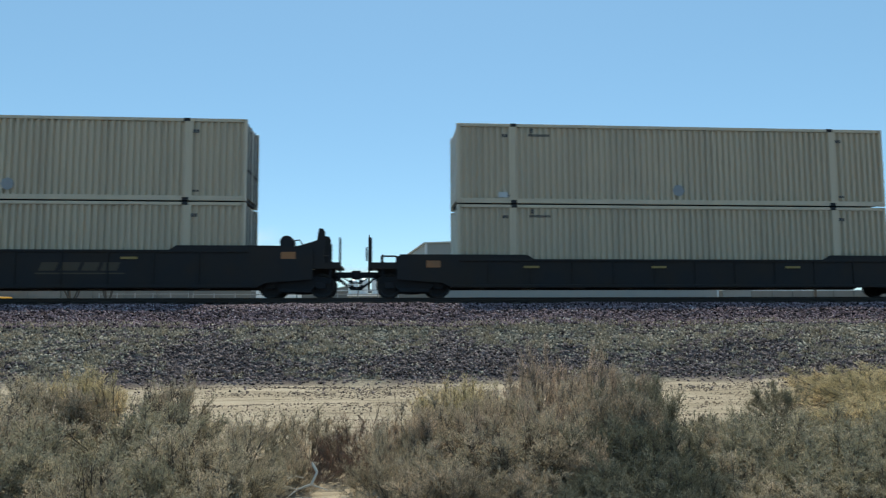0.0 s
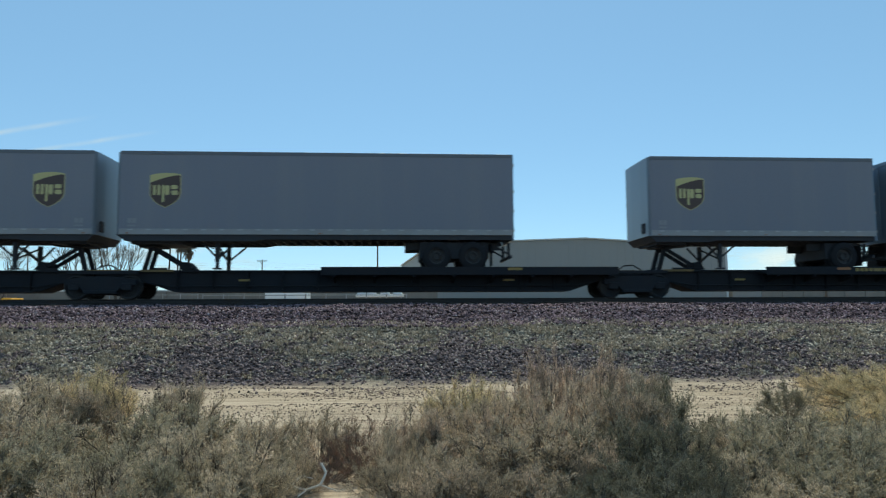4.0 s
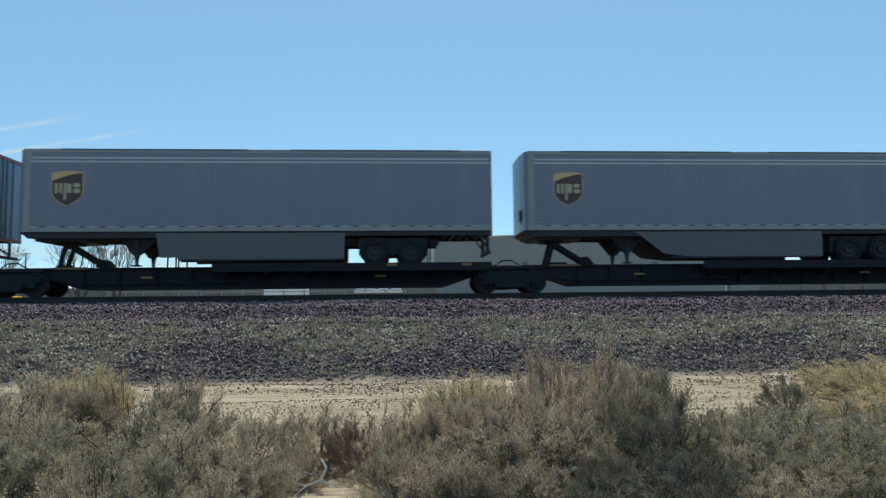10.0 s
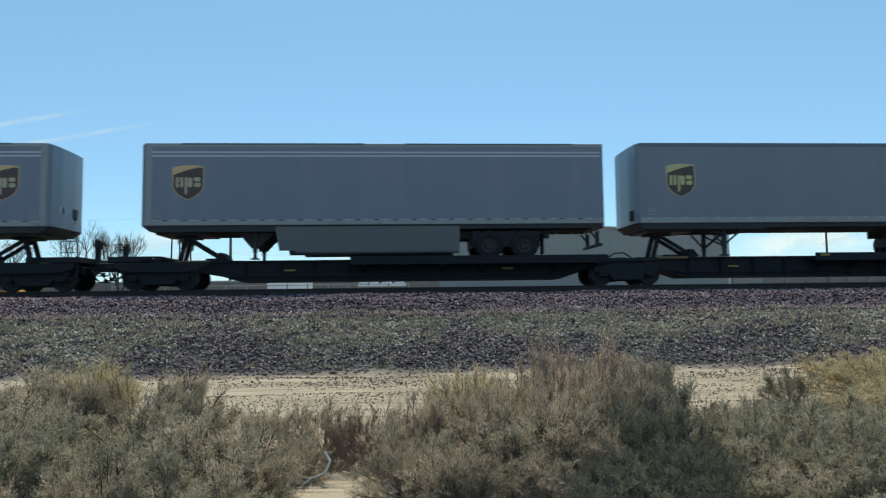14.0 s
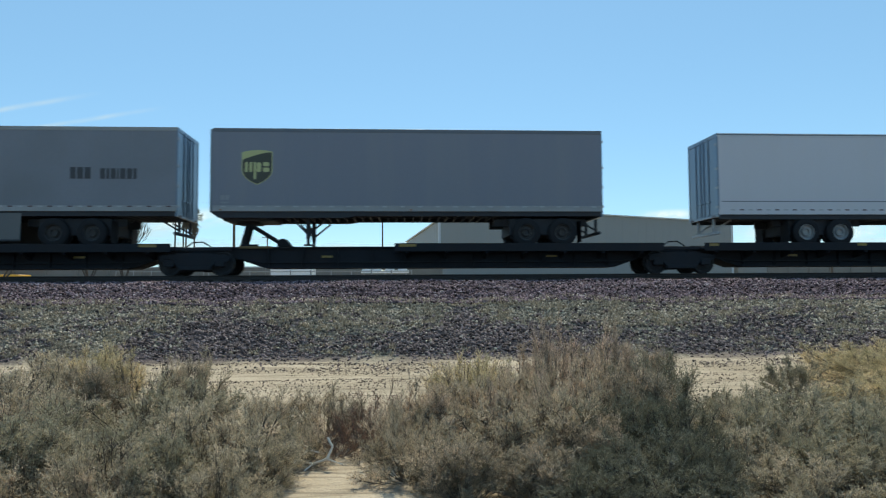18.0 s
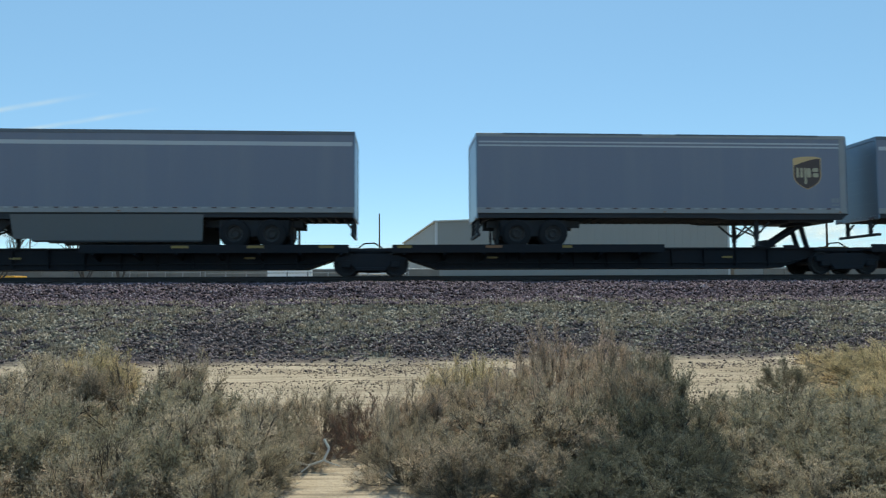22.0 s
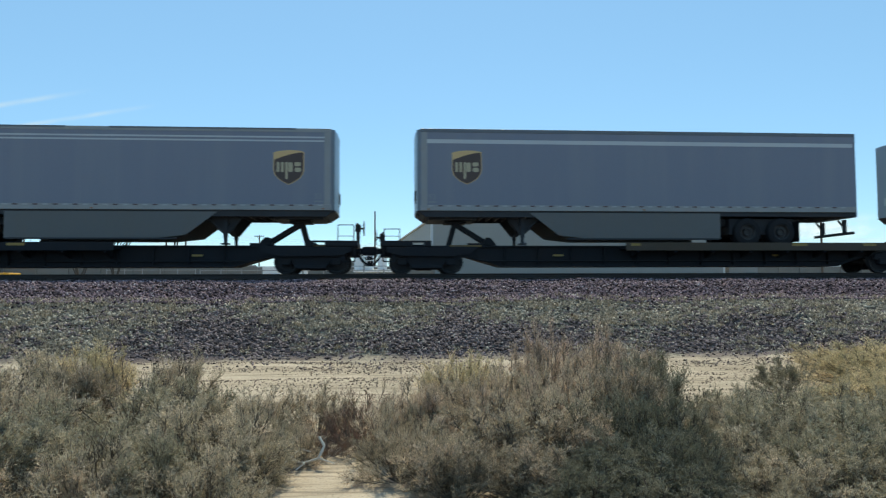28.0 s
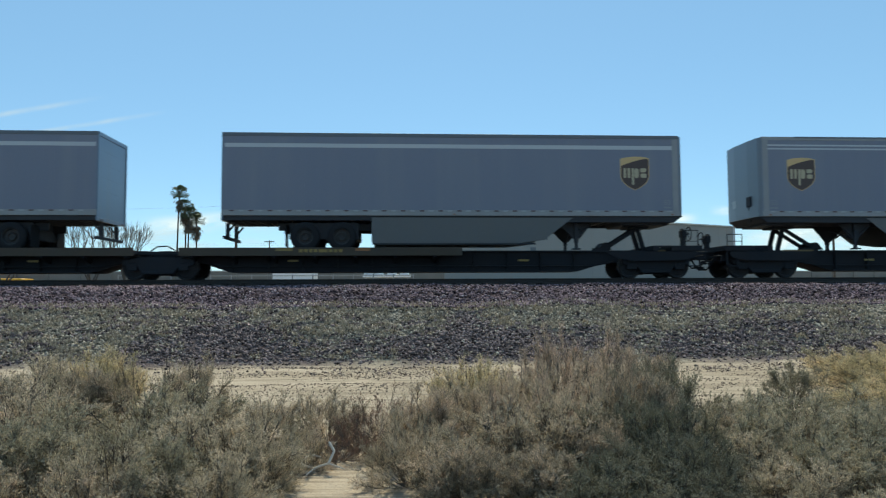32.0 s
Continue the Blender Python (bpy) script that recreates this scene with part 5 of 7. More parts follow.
def spine_wagon(ul, ur, noses, left_end, right_end, tone=0, marks=(), stand=None):
    """One unit of an articulated spine wagon between the truck centres ul and ur.
    noses: for every trailer on it, where its nose stands and which way it runs; left_end, right_end: coupled ends with a truck of their own; stand: the height of the brake stand there."""
    L = ur - ul
    w = tagged(new("spine_wagon"), "dark brown spine wagon unit carrying highway trailers", "rail wagon", "wagons of the train")
    x0, x1 = (-1.48 if left_end else 0.42), (L + 1.48 if right_end else L - 0.42)
    a0, b0 = (1.50, 2.75) if left_end else (1.25, 2.35)
    a1, b1 = (1.50, 2.75) if right_end else (1.25, 2.35)
    sill = [(x0, 0.62), (a0, 0.62), (b0, 0.25), (L - b1, 0.25), (L - a1, 0.62), (x1, 0.62), (x1, 1.00), (x0, 1.00)]
    part("centre_sill", Solid().prism(sill, -0.62, 0.62, "y"), M["wagon"], w)
    for y in (-0.72, 0.56):
        part("flange", Solid().box(b0, L - b1, y, y + 0.16, 0.25, 0.31), M["wagon"], w)
        part("flange", Solid().box(x0 + 0.1, x1 - 0.1, y, y + 0.16, 0.95, 1.01), M["wagon"], w)
    gus = Solid()
    k = b0 + 0.1
    while k < L - b1:
        gus.box(k, k + 0.03, -0.75, 0.75, 0.30, 0.97)
        k += 1.22
    part("stiffener", gus, M["wagon"], w)["kind"] = "stuff"
    front_left = noses[0][1] > 0
    pair = len(noses) > 1
    # raised running decks under the trailer wheels
    spans = [(L * 0.27, L * 0.73)] if pair else ([(L * 0.40, L - 0.75)] if front_left else [(0.75, L * 0.60)])
    for a, b in spans:
        deck = Solid().box(a, b, -1.32, -0.45, 0.86, 0.955, 0.01).box(a, b, 0.45, 1.32, 0.86, 0.955, 0.01)
        part("wheel_deck", deck, M["wagon"], w)
        lip = Solid().box(a, b, -1.345, -1.30, 0.80, 1.09, 0.008).box(a, b, 1.30, 1.345, 0.80, 1.09, 0.008)
        part("deck_lip", lip, M["ochre"] if tone else M["wagon"], w)
        arms = Solid()
        k = a + 0.4
        while k < b:
            arms.prism([(-1.32, 0.86), (-0.62, 0.86), (-0.62, 0.55), (-1.32, 0.74)], k, k + 0.08, "x").prism([(1.32, 0.86), (0.62, 0.86), (0.62, 0.55), (1.32, 0.74)], k, k + 0.08, "x")
            k += 1.4
        part("deck_bracket", arms, M["wagon"], w)["kind"] = "stuff"
        for q in (0.02, 0.36, 0.66, 0.95):
            if random.random() < 0.5:
                xm = a + (b - a - 0.6) * q
                part("reflector", Solid().box(xm, xm + random.choice((0.34, 0.5, 0.58)), -1.353, -1.346, 0.97, 1.06), M["refl"] if random.random() < 0.75 else M["orange"], w)
        if marks:
            s = Solid()
            xm = a + (b - a) * 0.42
            for wd in marks:
                s.box(xm, xm + wd, -1.352, -1.346, 0.92, 1.03)
                xm += wd + 0.05
            part("reporting_mark", s, M["refl"], w, "yellow stencilled bars")
    for q in (0.24, 0.74):
        xm = L * q + random.uniform(-0.4, 0.4)
        part("reflector", Solid().box(xm, xm + 0.38, -0.745, -0.738, 0.62, 0.69), M["refl"], w)
    side = Solid()
    for q in (1.5, L - 2.2):
        side.box(q, q + 0.6, -0.68, -0.60, 1.0, 1.10, 0.01)
    part("chain_box", side, M["wagon"], w)["kind"] = "stuff"
    pipe = Solid().tube((2.2, -0.70, 0.45), (L - 2.2, -0.70, 0.45), 0.025, n=6).tube((2.2, -0.70, 0.45), (0.6, -0.5, 0.75), 0.025, n=6).tube((L - 2.2, -0.70, 0.45), (L - 0.6, -0.5, 0.75), 0.025, n=6)
    part("brake_pipe", pipe, M["iron"], w)
    for x, way in noses:
        stanchion(w, x - ul, way)
        part("edge_stripe", Solid().box(x - ul + 0.1, x - ul + 1.25, -0.745, -0.725, 0.95, 1.03, 0.004), M["refl_d"], w, "dull ochre stripe beside the hitch")
    if left_end:
        truck(w, 0.0, ul)
        coupler(w, x0, -1, 0.60)
        end_rails(w, x0 - 0.15, -1, 0.42, 0.55 if stand is None else stand)
        part("side_apron", Solid().prism([(x0 + 0.05, 0.94), (1.9, 0.94), (1.5, 0.70), (0.9, 0.60), (x0 + 0.6, 0.62), (x0 + 0.1, 0.74)], -1.30, -1.26, "y"), M["wagon"], w)
        end_platform(w, x0 - 0.15, -1)
    if right_end:
        truck(w, L, ur)
        coupler(w, x1, 1, 0.60)
        end_rails(w, x1 + 0.15, 1, 0.56, 0.76 if stand is None else stand)
        part("side_apron", Solid().prism([(x1 - 0.05, 0.94), (L - 1.9, 0.94), (L - 1.5, 0.70), (L - 0.9, 0.60), (x1 - 0.6, 0.62), (x1 - 0.1, 0.74)], -1.30, -1.26, "y"), M["wagon"], w)
        end_platform(w, x1 + 0.15, 1)
    else:
        truck(w, L, ur)
        j = Solid().tube((L, 0, 0.75), (L, 0, 1.03), 0.32, n=16).box(L - 0.75, L + 0.75, -0.42, 0.42, 0.80, 0.95, 0.03).box(L - 1.2, L + 1.2, -0.95, -0.85, 0.86, 0.98, 0.02)
        part("articulated_joint", j, M["iron"], w)
        h = Solid()
        p = [(L - 0.5, -0.4, 1.0), (L - 0.25, -0.42, 1.18), (L + 0.1, -0.42, 1.20), (L + 0.4, -0.4, 1.02)]
        for a, b in zip(p, p[1:]):
            h.tube(a, b, 0.025, n=6)
        part("air_hose", h, M["tyre"], w)
    MOVERS.append((w, ul, MID, 0.0))
    return w


def well_wagon(ul, ur, top, emblem=False):
    """A double-stack well wagon with trucks at ul and ur; top: the upper edge of its sides."""
    L = ur - ul
    R = top + 0.16
    w = tagged(new("well_wagon"), "dark brown well wagon loaded with two stacked containers", "rail wagon", "wagons of the train")
    for side in (-1, 1):
        ya, yb = (-1.42, -1.30) if side < 0 else (1.30, 1.42)
        sd = [(1.0, 0.50), (1.35, 0.32), (L - 1.35, 0.32), (L - 1.0, 0.50), (L + 0.6, 0.62), (L + 0.6, R - 0.14), (L - 0.5, R), (L - 4.0, R), (L - 4.25, top), (4.25, top), (4.0, R), (-0.5, R), (-0.6, R - 0.2), (-0.6, 0.62)]
        part("side_sill", Solid().prism(sd, ya, yb, "y"), M["well"], w)
        yo = (ya - 0.05, ya) if side < 0 else (yb, yb + 0.05)
        part("top_chord", Solid().box(1.6, L - 1.6, *yo, top - 0.08, top, 0.01), M["well"], w)
        part("bottom_chord", Solid().box(1.4, L - 1.4, *yo, 0.34, 0.44, 0.01), M["well"], w)
        k = 2.6
        while k < L - 2.5:
            part("side_rib", Solid().box(k, k + 0.05, ya - 0.04 if side < 0 else yb, ya if side < 0 else yb + 0.04, 0.44, top - 0.08), M["well"], w)
            k += 1.5
    k = 2.4
    while k < L - 2.3:
        part("floor_beam", Solid().box(k, k + 0.2, -1.3, 1.3, 0.33, 0.395), M["well"], w)
        k += 1.9
    for x, way in ((0.0, -1), (L, 1)):
        a, b = (x - 1.3, x + 1.4) if way < 0 else (x - 1.4, x + 1.3)
        part("end_deck", Solid().box(a, b, -0.55, 0.55, 0.78, 1.02, 0.02), M["well"], w)
        p0, p1 = sorted((x + way * 0.6, x + way * 1.55))
        part("end_platform", Solid().box(p0, p1, -1.35, 1.35, 1.08, 1.16, 0.01).box(p0, p1, -1.37, -1.33, 1.0, 1.22), M["well"], w)
        bul = 1.5 if way < 0 else L - 1.5
        part("bulkhead", Solid().box(bul - 0.08, bul + 0.08, -1.3, 1.3, 0.45, top - 0.05, 0.02), M["well"], w)
        if way > 0:
            fin = [(x - 0.3, R - 0.2), (x + 0.4, 1.02), (x + 0.98, 1.02), (x + 1.02, R + 0.46), (x + 0.96, R + 0.60), (x + 0.80, R + 0.62), (x + 0.74, R + 0.20), (x + 0.30, R + 0.06), (x, R - 0.02)]
        else:
            fin = [(x + 0.3, R - 0.04), (x + 0.2, 1.02), (x - 0.98, 1.02), (x - 0.98, 1.20), (x - 0.62, 1.22), (x - 0.60, R - 0.06)]
        for y in (-1.34, 1.28):
            part("end_gusset", Solid().prism(fin, y, y + 0.06, "y"), M["well"], w)
        truck(w, x, ul + x)
        coupler(w, x + way * 1.2, way)
        for off, hi in ((1.20, 1.90), (1.52, 2.10)) if way > 0 else ((1.10, 1.50),):
            s = Solid()
            for y in (-1.3, -0.75):
                s.tube((x + way * off, y, 0.60), (x + way * off, y, hi), 0.025, n=6)
            for z in (0.65, 0.95, 1.3, hi - 0.04):
                s.tube((x + way * off, -1.3, z), (x + way * off, -0.75, z), 0.018, n=5)
            part("ladder", s, M["iron"], w)
        rl = Solid().tube((x + way * 0.62, -1.3, 1.44), (x + way * 1.15, -1.3, 1.44), 0.03, n=6).tube((x + way * 0.62, -1.3, 1.16), (x + way * 0.62, -1.3, 1.44), 0.03, n=6).tube((x + way * 1.15, -1.3, 1.16), (x + way * 1.15, -1.3, 1.44), 0.03, n=6)
        part("hand_rail", rl, M["iron"], w)
        if way > 0:
            dr = Solid().tube((x - 0.34, -1.05, R + 0.15), (x - 0.34, -0.40, R + 0.15), 0.24, n=22).box(x - 0.46, x - 0.22, -1.0, -0.5, 1.0, R, 0.02)
            part("air_reservoir", dr, M["iron"], w, smooth=True)
            hz = Solid()
            p = [(x - 0.12, -1.2, R - 0.02), (x - 0.08, -1.2, R + 0.18), (x + 0.12, -1.2, R + 0.22), (x + 0.24, -1.2, R + 0.04)]
            for q0, q1 in zip(p, p[1:]):
                hz.tube(q0, q1, 0.022, n=6)
            part("air_hose", hz, M["tyre"], w)
        else:
            part("brake_stand", Solid().box(x - 1.62, x - 1.50, -0.2, 0.2, 1.0, 2.22, 0.02), M["iron"], w)
            part("brake_wheel", Solid().tube((x - 1.72, 0.0, 1.62), (x - 1.66, 0.0, 1.62), 0.26, n=18), M["iron"], w)
        xm = x - way * 0.45 + 0.22
        part("warning_plate", Solid().box(xm - 0.25, xm + 0.25, -1.432, -1.424, R - 0.46, R - 0.22), M["orange"], w, "small orange rectangular plate")
    for q in (0.20, 0.44, 0.70):
        part("reflector", Solid().box(L * q, L * q + 0.55, -1.478, -1.471, top - 0.32, top - 0.24), M["refl"], w)
    if emblem:
        s = Solid()
        xm = L * 0.5 + 1.2
        for wd in (0.55, 0.60, 0.50, 0.55):
            s.prism([(xm, 0.92), (xm + wd, 0.92), (xm + wd + 0.10, 1.20), (xm + 0.10, 1.20)], -1.426, -1.4205, "y")
            xm += wd + 0.12
        s.box(L * 0.5 + 1.1, L * 0.5 + 4.0, -1.426, -1.4205, 0.80, 0.85)
        part("railway_emblem", s, M["ochre"], w, "faded yellow slanted emblem bars")
    MOVERS.append((w, ul, MID, 0.0))
    return w


# ---- loads ----
def corrugated(x0, x1, z0, z1, y_out, depth, pitch, flats):
    """A wall pressed into upright ribs, facing -y; flats are plain stretches."""
    pts = [(x0, y_out)]
    x = x0
    while x < x1 - pitch:
        if any(a < x + pitch and x < b for a, b in flats):
            pts.append((x + pitch, y_out))
        else:
            pts += [(x + pitch * 0.22, y_out), (x + pitch * 0.40, y_out + depth), (x + pitch * 0.82, y_out + depth), (x + pitch, y_out)]
        x += pitch
    pts.append((x1, y_out))
    s = Solid()
    n = len(pts)
    s.add([(px, py, z0) for px, py in pts] + [(px, py, z1) for px, py in pts], [(i, i + 1, i + 1 + n, i + n) for i in range(n - 1)])
    return s


def container(u, z, low):
    """A 53-foot domestic container, 2.44 m wide and 2.90 m high."""
    L, H, W = 16.15, 2.90, 2.44
    c = tagged(new("container"), "cream corrugated steel container, " + ("lower of a stack in a well wagon" if low else "stacked on top of another"), "container", "stacked containers")
    p1, p2 = 2.07, L - 2.07
    flats = [(p1 - 0.04, p1 + 0.04), (p2 - 0.04, p2 + 0.04)]
    part("side_wall", cached(("side_wall", "cont"), lambda: corrugated(0.10, L - 0.10, 0.17, H - 0.11, 0.008, 0.11, 0.2245, flats), M["box_cream"]), None, c)
    part("side_wall", cached(("side_wall", "contfar"), lambda: Solid().box(0.1, L - 0.1, W - 0.05, W - 0.015, 0.17, H - 0.11), M["box_cream"]), None, c)
    part("roof", cached(("roof", "cont"), lambda: Solid().box(0.1, L - 0.1, 0.06, W - 0.06, H - 0.06, H - 0.015), M["box_cream"]), None, c)
    part("floor", cached(("floor", "cont"), lambda: Solid().box(0.1, L - 0.1, 0.06, W - 0.06, 0.05, 0.16), M["under"]), None, c)
    for y in (0.0, W - 0.07):
        part("top_rail", cached(("top_rail", "cont"), lambda: Solid().box(0.1, L - 0.1, 0, 0.07, H - 0.11, H, 0.008), M["box_cream"]), None, c, at=pose(0, y, 0))
        part("bottom_rail", cached(("bottom_rail", "cont"), lambda: Solid().box(0.1, L - 0.1, 0, 0.07, 0.0, 0.17, 0.008), M["box_cream"]), None, c, at=pose(0, y, 0))
    for x in (0.0, L - 0.11):
        for y in (0.0, W - 0.11):
            part("corner_post", cached(("corner_post",), lambda: Solid().box(0, 0.11, 0, 0.11, 0.1, H - 0.1, 0.01), M["box_cream"]), None, c, at=pose(x, y, 0))
    for x in (p1 - 0.06, p2 - 0.06):
        for y in (-0.012, W - 0.08):
            part("load_post", cached(("load_post",), lambda: Solid().box(0, 0.12, 0, 0.09, 0.12, H - 0.08, 0.01), M["box_cream"]), None, c, at=pose(x, y, 0))
        for zz in (-0.01, H - 0.11):
            for y in (-0.02, W - 0.16):
                part("corner_casting", cached(("corner_casting",), lambda: Solid().box(-0.05, 0.17, 0, 0.18, 0, 0.12, 0.015), M["iron"]), None, c, at=pose(x, y, zz))
    for x in (0.0, L - 0.17):
        for zz in (0.0, H - 0.12):
            for y in (0.0, W - 0.16):
                part("corner_casting", cached(("corner_casting", "end"), lambda: Solid().box(0, 0.17, 0, 0.16, 0, 0.12, 0.015), M["box_cream"]), None, c, at=pose(x, y, zz))
    for k in range(2):
        part("door", cached(("door", "cont"), lambda: Solid().box(0, 0.05, 0, 1.06, 0.16, H - 0.12, 0.01), M["box_dark"]), None, c, at=pose(L - 0.08, 0.13 + 1.10 * k, 0))
    for y in (0.35, 0.85, 1.6, 2.1):
        part("lock_rod", cached(("lock_rod", "cont"), lambda: Solid().tube((0, 0, 0.1), (0, 0, H - 0.1), 0.018, n=6).box(-0.02, 0.03, -0.12, 0.12, 1.1, 1.16), M["iron"]), None, c, at=pose(L - 0.01, y, 0))
    end = part("end_wall", Solid().box(0.055, 0.09, 0.1, W - 0.1, 0.16, H - 0.12), M["box_cream"], c)
    for k in range(8):
        part("end_rib", cached(("end_rib",), lambda: Solid().box(0.02, 0.0545, 0.14, 0.30, 0.16, H - 0.12), M["box_cream"]), None, end, at=pose(0, 0.28 * k, 0))
    # marks that cannot be read
    for x, zz, ws, hh in ((p1 + 0.55, H - 0.46, (0.07, 0.06, 0.06, 0.07, 0.06, 0.06, 0.07, 0.06, 0.06), 0.09), (p1 - 0.42, H - 0.50, (0.09, 0.09), 0.12), (p2 + 0.22, H - 0.52, (0.09, 0.09), 0.12), (p1 - 0.50, 0.24, (0.22, 0.10), 0.07), (p2 + 0.25, 0.30, (0.10, 0.08), 0.07)):
        s = Solid()
        for wd in ws:
            s.box(x, x + wd, 0.006, 0.0105, zz, zz + hh)
            x += wd + 0.025
        part("marking", s, M["ink"], c, "dark stencilled bars")
    if not low:
        part("sticker", Solid().box(p1 - 0.56, p1 - 0.22, 0.004, 0.0062, 0.20, 0.40), M["stripe"], c, "small white sticker behind dark bars")
    part("marking", Solid().box(p1 + 0.62, p1 + 0.72, 0.006, 0.0105, H - 0.32, H - 0.16), M["ink"], c, "dark stencilled bars")
    part("stain", Solid().prism([(L / 2 + 0.1 + 0.22 * math.cos(a * 0.785), 0.52 + 0.22 * math.sin(a * 0.785)) for a in range(8)], 0.0062, 0.0108, "y"), M["ink_l"], c, "round dark mark low on the side") if not low else None
    MOVERS.append((c, u, SIDE + 0.08, z))
    return c


SHIELD = [(0.0, 1.13), (0.14, 1.175), (0.34, 1.205), (0.55, 1.22), (0.76, 1.215), (0.94, 1.195), (1.06, 1.16), (1.06, 0.50), (1.02, 0.36), (0.92, 0.23), (0.76, 0.11), (0.53, 0.0), (0.30, 0.11), (0.14, 0.23), (0.04, 0.36), (0.0, 0.50)]


def rounded(s, x, z, w, h, r, lo, hi):
    """A flat plate with rounded corners."""
    pts = []
    for cx, cz, a0 in ((x + w - r, z + h - r, 0), (x + r, z + h - r, 90), (x + r, z + r, 180), (x + w - r, z + r, 270)):
        pts += [(cx + r * math.cos(radians(a0 + 30 * i)), cz + r * math.sin(radians(a0 + 30 * i))) for i in range(4)]
    s.prism(pts, lo, hi, "y")


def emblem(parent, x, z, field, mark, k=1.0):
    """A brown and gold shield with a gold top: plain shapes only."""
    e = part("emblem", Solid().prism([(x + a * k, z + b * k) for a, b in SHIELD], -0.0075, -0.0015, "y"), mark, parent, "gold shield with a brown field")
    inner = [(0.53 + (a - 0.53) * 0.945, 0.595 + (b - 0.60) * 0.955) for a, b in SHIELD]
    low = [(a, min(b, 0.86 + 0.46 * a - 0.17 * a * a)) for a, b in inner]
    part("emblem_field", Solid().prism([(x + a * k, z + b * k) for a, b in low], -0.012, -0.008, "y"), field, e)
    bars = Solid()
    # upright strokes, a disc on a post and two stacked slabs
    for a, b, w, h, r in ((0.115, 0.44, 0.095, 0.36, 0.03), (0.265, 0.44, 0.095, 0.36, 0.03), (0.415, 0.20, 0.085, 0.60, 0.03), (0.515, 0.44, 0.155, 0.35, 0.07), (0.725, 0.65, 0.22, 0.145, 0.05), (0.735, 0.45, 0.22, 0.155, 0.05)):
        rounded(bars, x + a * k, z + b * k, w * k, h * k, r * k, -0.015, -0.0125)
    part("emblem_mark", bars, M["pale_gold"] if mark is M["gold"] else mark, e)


def figures(text, size, material):
    """Flat lettering as a thin mesh, upright in its own xy plane."""
    key = ("figures", text, size, material.name)
    if key not in CACHE:
        cu = bpy.data.curves.new("figures", "FONT")
        cu.body, cu.size, cu.extrude = text, size, 0.002
        ob = bpy.data.objects.new("figures", cu)
        scene.collection.objects.link(ob)
        me = bpy.data.meshes.new_from_object(ob)
        bpy.data.objects.remove(ob)
        bpy.data.curves.remove(cu)
        me.materials.clear()
        me.materials.append(material)
        CACHE[key] = me
    return CACHE[key]


def tyre_mesh():
    return Solid().lathe([(0.29, 0.02), (0.31, 0.0), (0.44, 0.0), (0.49, 0.03), (0.51, 0.06), (0.51, 0.20), (0.49, 0.23), (0.44, 0.26), (0.30, 0.26)], (0, 0, 0.51), 28)


def rim_mesh():
    s = Solid().lathe([(0.0, 0.10), (0.09, 0.09), (0.11, 0.05), (0.15, 0.055), (0.17, 0.12), (0.24, 0.11), (0.27, 0.03), (0.30, 0.02)], (0, 0, 0.51), 24)
    for k in range(8):
        a = k * math.pi / 4
        s.tube((0.135 * math.cos(a), 0.03, 0.51 + 0.135 * math.sin(a)), (0.135 * math.cos(a), 0.075, 0.51 + 0.135 * math.sin(a)), 0.016, n=6)
    return s


